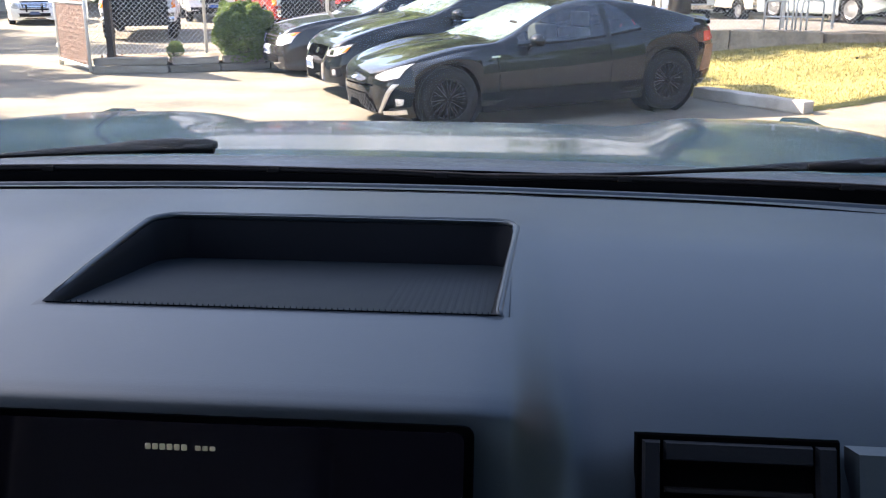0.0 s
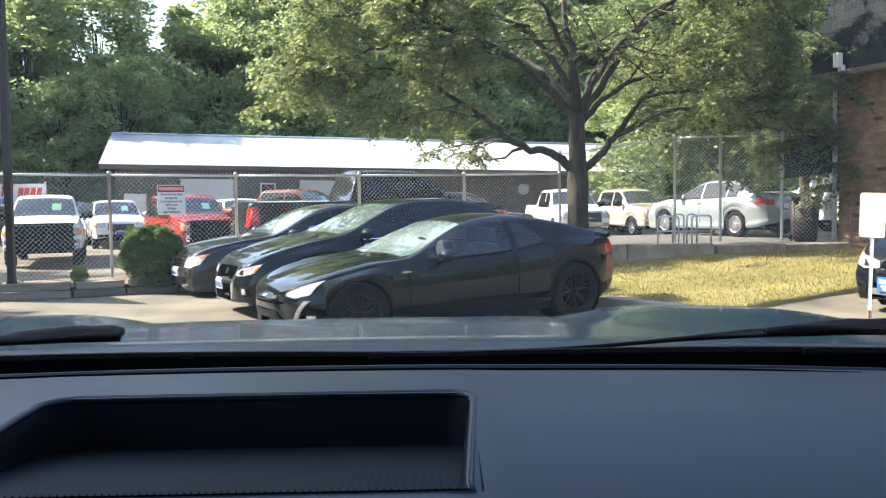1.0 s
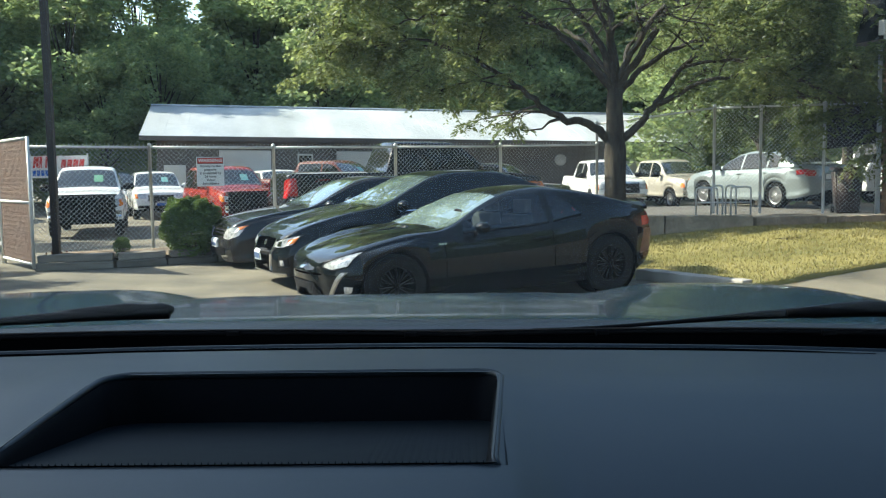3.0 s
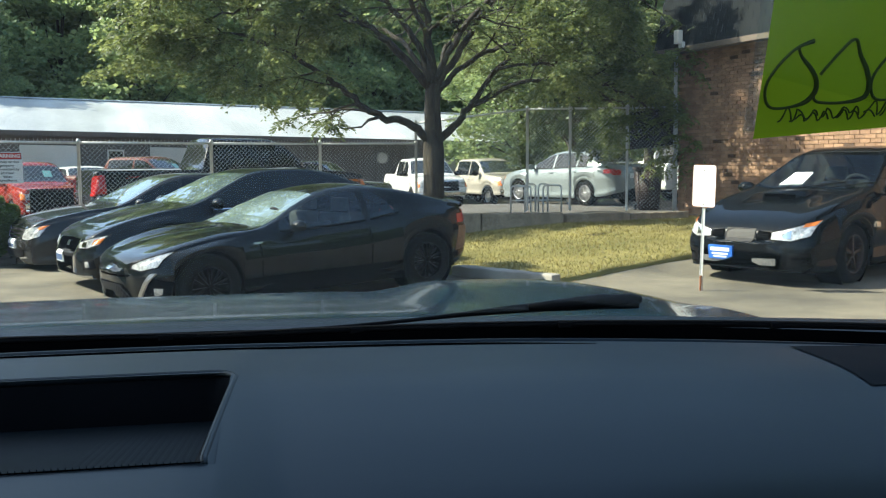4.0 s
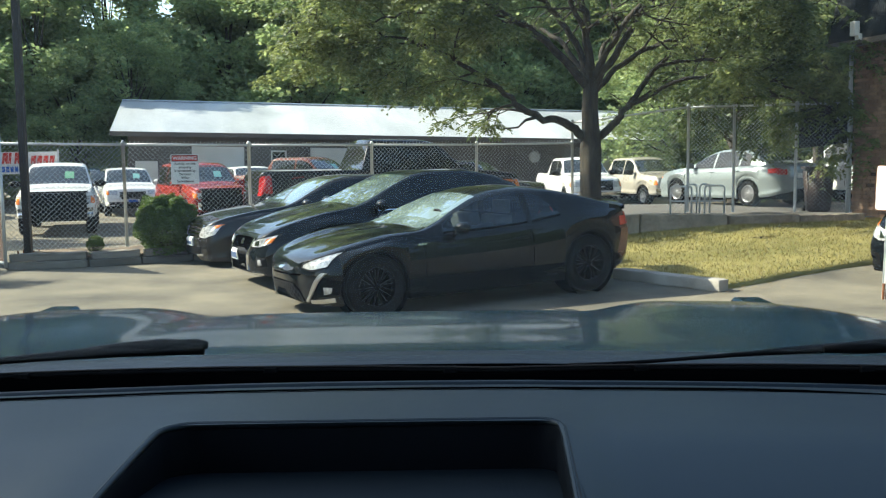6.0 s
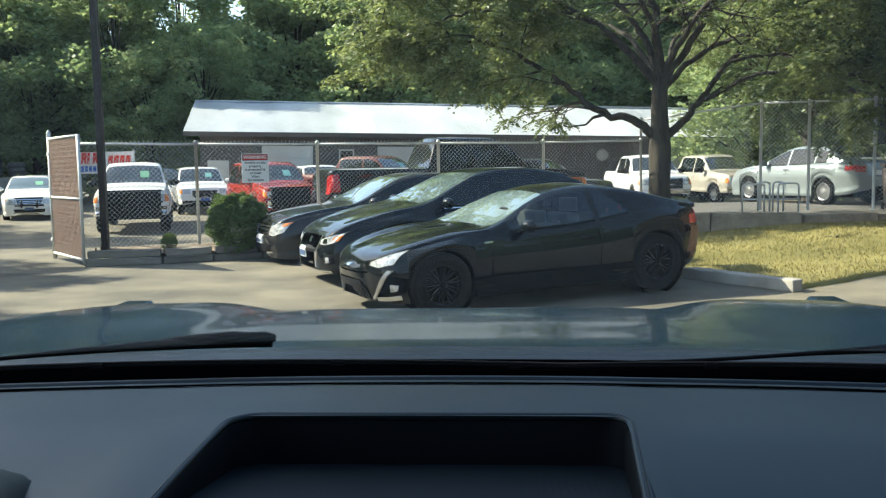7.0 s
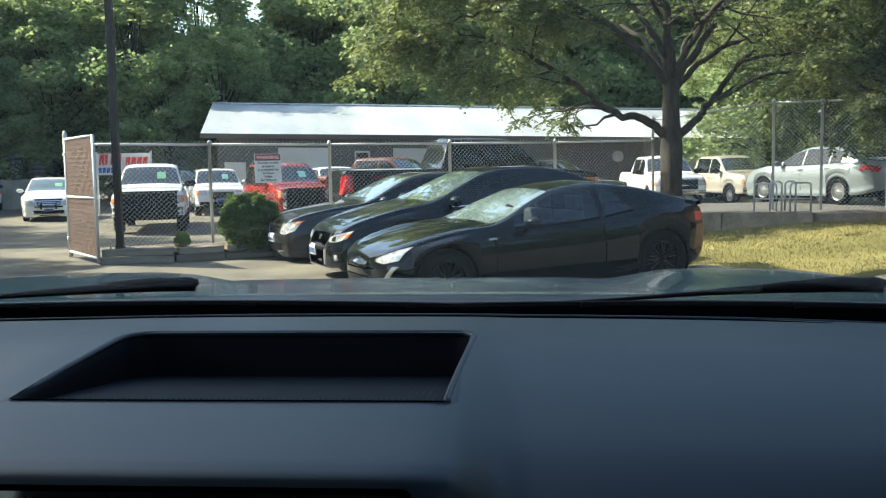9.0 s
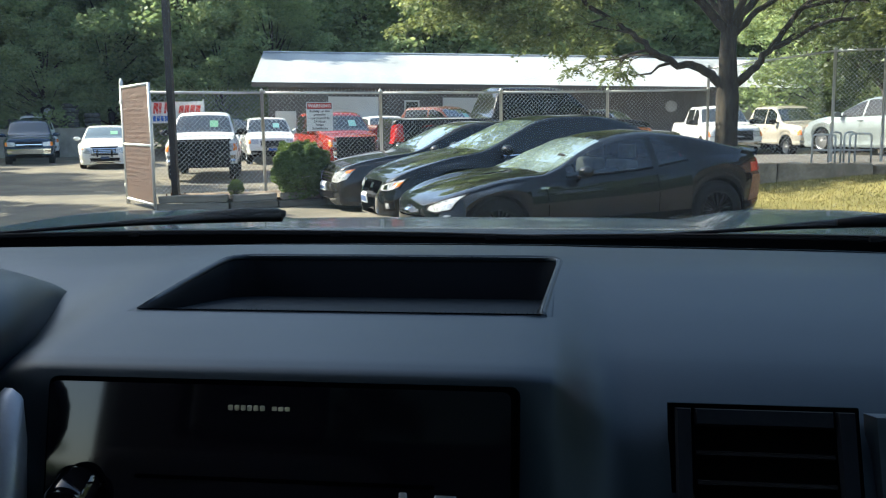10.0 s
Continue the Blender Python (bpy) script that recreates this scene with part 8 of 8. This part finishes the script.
TRUCK = variant(
    SUV,
    top=[(2.92, 0.86), (2.89, 1.02), (2.80, 1.15), (2.3, 1.23), (1.75, 1.27), (1.5, 1.32), (1.1, 1.62), (0.8, 1.83), (0.5, 1.91), (-0.62, 1.91), (-0.84, 1.84), (-0.93, 1.50), (-0.98, 1.34), (-1.1, 1.31), (-2.75, 1.31), (-2.88, 1.26), (-2.92, 0.85)],
    belt=[(2.92, 0.82), (2.75, 1.05), (2.3, 1.15), (1.6, 1.20), (0.5, 1.22), (-0.9, 1.24), (-1.1, 1.27), (-2.75, 1.27), (-2.92, 0.82)],
    plan=[(2.92, 0.80), (2.86, 0.92), (2.65, 0.985), (1.6, 1.0), (0, 0.99), (-2.7, 0.985), (-2.92, 0.95)],
    sill=[(2.92, 0.50), (2.4, 0.48), (-2.4, 0.50), (-2.92, 0.55)],
    axles=[(1.95, 0.40), (-1.75, 0.40)], arch=0.47, tumble=0.25, lift=2.0,
    bays=[(1.08, 0.35), (0.28, -0.72)], screen=(1.46, 0.84), tail_glass=(0.01, 1.0, 1.02),
    mirror_mat=M["trim_black"], mirror=(1.18, 1.32, 1.5), handles=[(0.40, 1.08), (-0.66, 1.1)], seams=[(1.38, 0.6, 1.18), (0.32, 0.6, 1.2), (-0.78, 0.6, 1.2)],
    wheel=(0.40, 0.27, M["rim_silver"], "truck"),
    pairs=[
        ("headlight", "F", [(0.58, 0.84), (0.93, 0.86)], [(0.58, 1.04), (0.93, 1.06)], M["lamp_clear"], 0.014),
        ("turn_lamp", "F", [(0.86, 0.85), (0.96, 0.86)], [(0.86, 1.04), (0.96, 1.05)], M["lamp_amber"], 0.018),
        ("tail_light", "B", [(0.80, 0.80), (0.955, 0.80)], [(0.80, 1.18), (0.955, 1.18)], M["lamp_red"], 0.016),
    ],
    skins=[
        ("grille", "F", [(-0.54, 0.80), (0.54, 0.80)], [(-0.54, 1.06), (0.54, 1.06)], M["trim_black"], 0.018),
        ("grille_bar", "F", [(-0.55, 0.91), (0.55, 0.91)], [(-0.55, 0.95), (0.55, 0.95)], M["chrome"], 0.026),
        ("bumper", "F", [(-0.90, 0.52), (0.90, 0.52)], [(-0.92, 0.74), (0.92, 0.74)], M["chrome"], 0.05),
        ("tailgate", "B", [(-0.76, 0.72), (0.76, 0.72)], [(-0.76, 1.22), (0.76, 1.22)], M["trim_black"], 0.006),
        ("side_tail_light", "S", [(-2.80, 0.82), (-2.91, 0.82)], [(-2.80, 1.16), (-2.90, 1.16)], M["lamp_red"], 0.010),
    ],
)
WHITE_P = paint("white_paint", (0.74, 0.74, 0.72), 0.25, 0.04)
RED_P = paint("red_paint", (0.27, 0.030, 0.022), 0.25, 0.1)
MAROON_P = paint("maroon_paint", (0.16, 0.065, 0.05), 0.25, 0.1)
BLACK_P = paint("black_paint_truck", (0.010, 0.010, 0.011), 0.25, 0.1)
TAN_P = paint("pale_gold_paint", (0.50, 0.46, 0.39), 0.28, 0.1, 0.3)
BLUE_P = paint("deep_blue_paint", (0.02, 0.045, 0.085), 0.25, 0.1, 0.3)
SKY_P = paint("light_blue_paint", (0.10, 0.20, 0.30), 0.25, 0.1, 0.4)
SILVER_P = paint("silver_paint", (0.25, 0.285, 0.29), 0.28, 0.06, 0.25)
GREEN_TAG = shader("green_price_tag", (0.22, 0.50, 0.30), 0.6)
AQUA_TAG = shader("aqua_price_tag", (0.25, 0.52, 0.48), 0.6)


def lot_car(name, label, category, nose, heading, length, mat, spec, z=None, guard=0, tag=None, scale=1.0):
    c, t, s = make_car(name, label, category, place(Vector(nose), heading, length * scale, ground_z(*nose) if z is None else z), mat, spec, scale)
    if guard:
        # black brush guard before the grille
        x = s.x1 + 0.14
        w = guard
        top_z = s.top(s.x1 - 0.1) + 0.02
        g = bmesh.new()
        wide = w > 0.6
        for zz in (0.55, 0.70, 0.85, top_z) if wide else (0.50, 0.74):
            tube(g, [(x - 0.10, -w, zz), (x, -w + 0.12, zz), (x, w - 0.12, zz), (x - 0.10, w, zz)], 0.026, 8)
        for y in (-w + 0.06, -w * 0.45, w * 0.45, w - 0.06) if wide else (-w * 0.55, w * 0.55):
            tube(g, [(x, y, 0.42), (x + 0.01, y, 0.6), (x - 0.02, y, top_z - (0.0 if wide else 0.10))], 0.028, 8)
        if wide:
            box(g, x - 0.045, x - 0.015, -w + 0.06, w - 0.06, 0.44, top_z - 0.03, 0.01)
        part("brush_guard", g, M["trim_black"], c, "black steel brush guard", True)
    if tag is not None:
        a, b2 = spec["screen"]
        xm = a * 0.55 + b2 * 0.45
        part("price_tag", skin(t, [(xm + 0.10, 0.18), (xm + 0.10, 0.42)], [(xm - 0.12, 0.18), (xm - 0.12, 0.42)], "T", 2, 0.010), tag, c, "coloured price tag in the windscreen")
    return c


PATROL = variant(PLAIN, skins=[k for k in PLAIN["skins"] if k[0] != "front_plate" and k[0] != "plate_print"] + [("front_plate", "F", [(-0.16, 0.34), (0.16, 0.34)], [(-0.13, 0.43), (0.13, 0.43)], PLATE_INK, 0.03)])
lot_car("patrol_sedan", "white sedan with a black push bar in the lot", "car", (-14.2, 32.2), -68, 4.57, WHITE_P, PATROL, guard=0.42, tag=GREEN_TAG, scale=1.06)
lot_car("sedan", "plain white sedan behind another white sedan", "car", (-15.9, 37.6), -66, 4.57, WHITE_P, PLAIN, scale=1.05)
lot_car("pickup", "white heavy pickup with a black brush guard behind the fence", "pickup", (-8.25, 24.9), -75, 5.84, WHITE_P, TRUCK, guard=0.80, tag=GREEN_TAG)
lot_car("suv", "dark blue-grey suv between white trucks", "car", (-11.4, 37.6), -74, 4.9, BLUE_P, CROSSOVER)
lot_car("crossover", "white police-style crossover with black grille in the lot", "car", (-8.6, 34.2), -71, 4.9, WHITE_P, CROSSOVER, guard=0.45, tag=AQUA_TAG)
lot_car("suv", "bright red large suv with a black brush guard", "car", (-4.44, 28.5), -64, 5.0, RED_P, variant(SUV, wheel=(0.40, 0.26, M["rim_silver"], "truck")), guard=0.78, tag=AQUA_TAG, scale=1.02)
lot_car("suv", "white suv behind the red suv", "car", (-4.1, 36.3), -70, 4.9, WHITE_P, CROSSOVER)
lot_car("pickup", "faded maroon pickup beyond the black pickup", "pickup", (-0.00, 33.86), -35, 5.84, MAROON_P, TRUCK, tag=AQUA_TAG, z=-0.3, scale=1.08)
LONG_BED = variant(
    TRUCK,
    top=[(2.92, 0.86), (2.89, 1.02), (2.80, 1.15), (2.3, 1.23), (1.75, 1.27), (1.5, 1.32), (1.1, 1.64), (0.8, 1.88), (0.5, 1.96), (-0.70, 1.97), (-0.86, 1.90), (-0.93, 1.50), (-0.98, 1.34), (-1.1, 1.31), (-3.10, 1.31), (-3.23, 1.26), (-3.27, 0.85)],
    belt=[(2.92, 0.82), (2.75, 1.05), (2.3, 1.15), (1.6, 1.20), (0.5, 1.22), (-0.9, 1.24), (-1.1, 1.27), (-3.10, 1.27), (-3.27, 0.82)],
    plan=[(2.92, 0.80), (2.86, 0.92), (2.65, 0.985), (1.6, 1.0), (0, 0.99), (-3.05, 0.985), (-3.27, 0.95)],
    sill=[(2.92, 0.50), (2.4, 0.48), (-2.7, 0.50), (-3.27, 0.55)], axles=[(1.95, 0.40), (-1.95, 0.40)],
    skins=[("side_tail_light", "S", [(-3.02, 0.84), (-3.22, 0.84)], [(-3.04, 1.22), (-3.22, 1.20)], M["lamp_red"], 0.012)],
)
lot_car("pickup", "black long-bed pickup showing its red tail lamp through the fence", "pickup", (3.72, 24.75), 19, 6.19, BLACK_P, LONG_BED, z=-0.09, scale=1.1)
lot_car("suv", "black suv parked beyond the black pickup", "car", (5.55, 30.5), -28, 4.9, BLACK_P, SUV, z=-0.3)
lot_car("pickup", "white pickup with a black grille behind the tree", "pickup", (8.06, 32.7), -88, 5.84, WHITE_P, variant(TRUCK, skins=[("grille", "F", [(-0.60, 0.72), (0.60, 0.72)], [(-0.60, 1.06), (0.60, 1.06)], M["trim_black"], 0.02), ("grille_edge", "F", [(-0.62, 1.05), (0.62, 1.05)], [(-0.62, 1.10), (0.62, 1.10)], M["chrome"], 0.026), ("bumper", "F", [(-0.9, 0.52), (0.9, 0.52)], [(-0.92, 0.68), (0.92, 0.68)], M["chrome"], 0.05)]), z=-0.28, tag=GREEN_TAG)
lot_car("sedan", "small white sedan between two pickups", "car", (11.2, 40.0), -60, 4.57, WHITE_P, PLAIN, z=-0.2)
lot_car("pickup", "pale gold pickup with dark wheels in the lot", "pickup", (11.7, 34.6), -76, 5.84, TAN_P, variant(TRUCK, wheel=(0.42, 0.28, M["rim_silver"], "truck")), z=-0.30)
lot_car("hatchback", "light blue small car beyond the pale pickup", "car", (15.2, 39.0), -60, 4.57, SKY_P, PLAIN, z=-0.1)
a = radians(112)
lot_car("sedan", "silver sedan seen from its tail behind the tall fence", "car", (9.18, 27.3), 112, 4.57, SILVER_P, variant(PLAIN, skins=[("plate", "B", [(-0.2, 0.72), (0.2, 0.72)], [(-0.2, 0.84), (0.2, 0.84)], M["white"], 0.02), ("side_tail_light", "S", [(-1.92, 0.83), (-2.16, 0.85)], [(-1.92, 0.94), (-2.18, 0.97)], M["lamp_red"], 0.012)]), z=0.26, scale=1.04)
lot_car("suv", "white suv in deep shade by the brick wall", "car", (14.3 + math.cos(a) * 4.6, 22.3 + math.sin(a) * 4.6), 112, 4.9, WHITE_P, SUV, z=0.26)
lot_car("suv", "dark blue suv at the far end of the lot", "car", (-19.2, 36.4), -64, 4.9, BLUE_P, SUV, z=-0.35)

# white van and the tyre pile
VAN = variant(SUV, top=[(2.5, 0.75), (2.46, 0.95), (2.38, 1.1), (1.9, 1.25), (1.6, 1.35), (1.1, 1.85), (0.8, 2.05), (-2.3, 2.1), (-2.46, 1.9), (-2.52, 0.8)], screen=(1.55, 1.0), bays=[(1.05, 0.5)], tail_glass=(0.6, 1.3, 1.75), glass_hi=0.6)
lot_car("van", "white cargo van at the far end of the lot", "van", (-21.8, 42.2), -60, 5.0, WHITE_P, VAN, z=-0.35)
blocks = thing("block_wall", pose(-26.1, 43.2, -0.35, 0, 0, 8), "grey concrete block wall carrying stacked tyres", "wall")
for k in range(5):
    part("concrete_block", worn_block(1.46, 0.7, 1.45, k + 40, 6, 0.02), M["concrete"], blocks).matrix_basis = pose(1.5 * k, 0, 0)
b = bmesh.new()
lathe(b, [(0.19, -0.11), (0.33, -0.12), (0.385, -0.07), (0.39, 0.0), (0.385, 0.07), (0.33, 0.12), (0.19, 0.11), (0.17, 0.0), (0.19, -0.11)], 28, "Z")
# stacked tyres take a paler grey rubber than the car wheels
first = tagged(obj("stacked_tyre", b, varied("grey_tyre_rubber", (0.045, 0.045, 0.045), (0.120, 0.117, 0.110), 5, 60, 0.9, bump=0.3, spec=0.2), smooth=True), "worn black tyre stacked on the block wall", "tyre", "tyre pile")
base = pose(-26.1, 43.2, 1.10, 0, 0, 8)
first.matrix_world = base @ pose(5.1, 0.3, 0.12)
for x, y, k in [(5.1, 0.3, k) for k in range(1, 5)] + [(4.25, 0.35, k) for k in range(2)] + [(3.4, 0.3, k) for k in range(3)] + [(2.3, 0.3, k) for k in range(2)] + [(6.1, 0.4, k) for k in range(3)]:
    copy_thing(first, base @ pose(x + 0.03 * math.sin(k * 3), y + 0.02 * math.cos(k * 5), 0.12 + 0.235 * k))
up = add_wheel(thing("spare_wheel", base @ pose(4.2, -0.12, 0.47), "tyre with a bare steel rim leaning on the pile", "wheel"), 0, 0, 0.37, 0.24, M["rim_silver"], "truck")
up.matrix_basis = pose(0, 0, 0.29, 0, 0, 0)

# ---------------------------------------------------------------- brick courses, each brick proud of the mortar
BW, BH, BJ = 0.203, 0.064, 0.011
rng = random.Random(21)
meshes = []
for k in range(8):
    q = boxed(0, BW, 0.0, 0.045, 0, BH)
    for v in q.verts:
        v.co += Vector((rng.uniform(-1, 1) * 0.002, rng.uniform(-1, 1) * 0.0025 if v.co.y < 0.01 else 0, rng.uniform(-1, 1) * 0.002))
    me = bpy.data.meshes.new("brick")
    q.to_mesh(me)
    q.free()
    me.materials.append(M["brick"])
    meshes.append(me)
rows = int((CH - 0.02) / (BH + BJ))
cols = int((CL + 1.6) / (BW + BJ))
spare, faces, n = [], [], 0
singles = 0
for r in range(rows):
    for c in range(cols):
        x = 0.01 + c * (BW + BJ) + (0.107 if r % 2 else 0.0)
        z = 0.01 + r * (BH + BJ)
        y = rng.uniform(-0.003, 0.003)
        if 3.0 < x < 5.75 and 2.35 < z < 3.6 and singles < 300:
            o = new("brick", meshes[rng.randrange(8)])
            o.parent = wall_b
            o.matrix_basis = pose(x, -0.012 + y, z)
            singles += 1
        else:
            j = [rng.uniform(-0.002, 0.002) for _ in range(4)]
            y0, y1 = -0.012 + y, 0.032
            spare += [(x, y0 + j[0], z), (x + BW, y0 + j[1], z), (x + BW, y0 + j[2], z + BH), (x, y0 + j[3], z + BH), (x, y1, z), (x + BW, y1, z), (x + BW, y1, z + BH), (x, y1, z + BH)]
            faces += [(n, n + 1, n + 2, n + 3), (n + 4, n + 5, n + 1, n), (n + 3, n + 2, n + 6, n + 7), (n + 1, n + 5, n + 6, n + 2), (n + 4, n, n + 3, n + 7)]
            n += 8
me = bpy.data.meshes.new("brick_courses")
me.from_pydata(spare, [], faces)
me.materials.append(M["brick_joined"])
q = new("brick_courses", me)
q.parent = wall_b
tagged(q, kind="stuff")
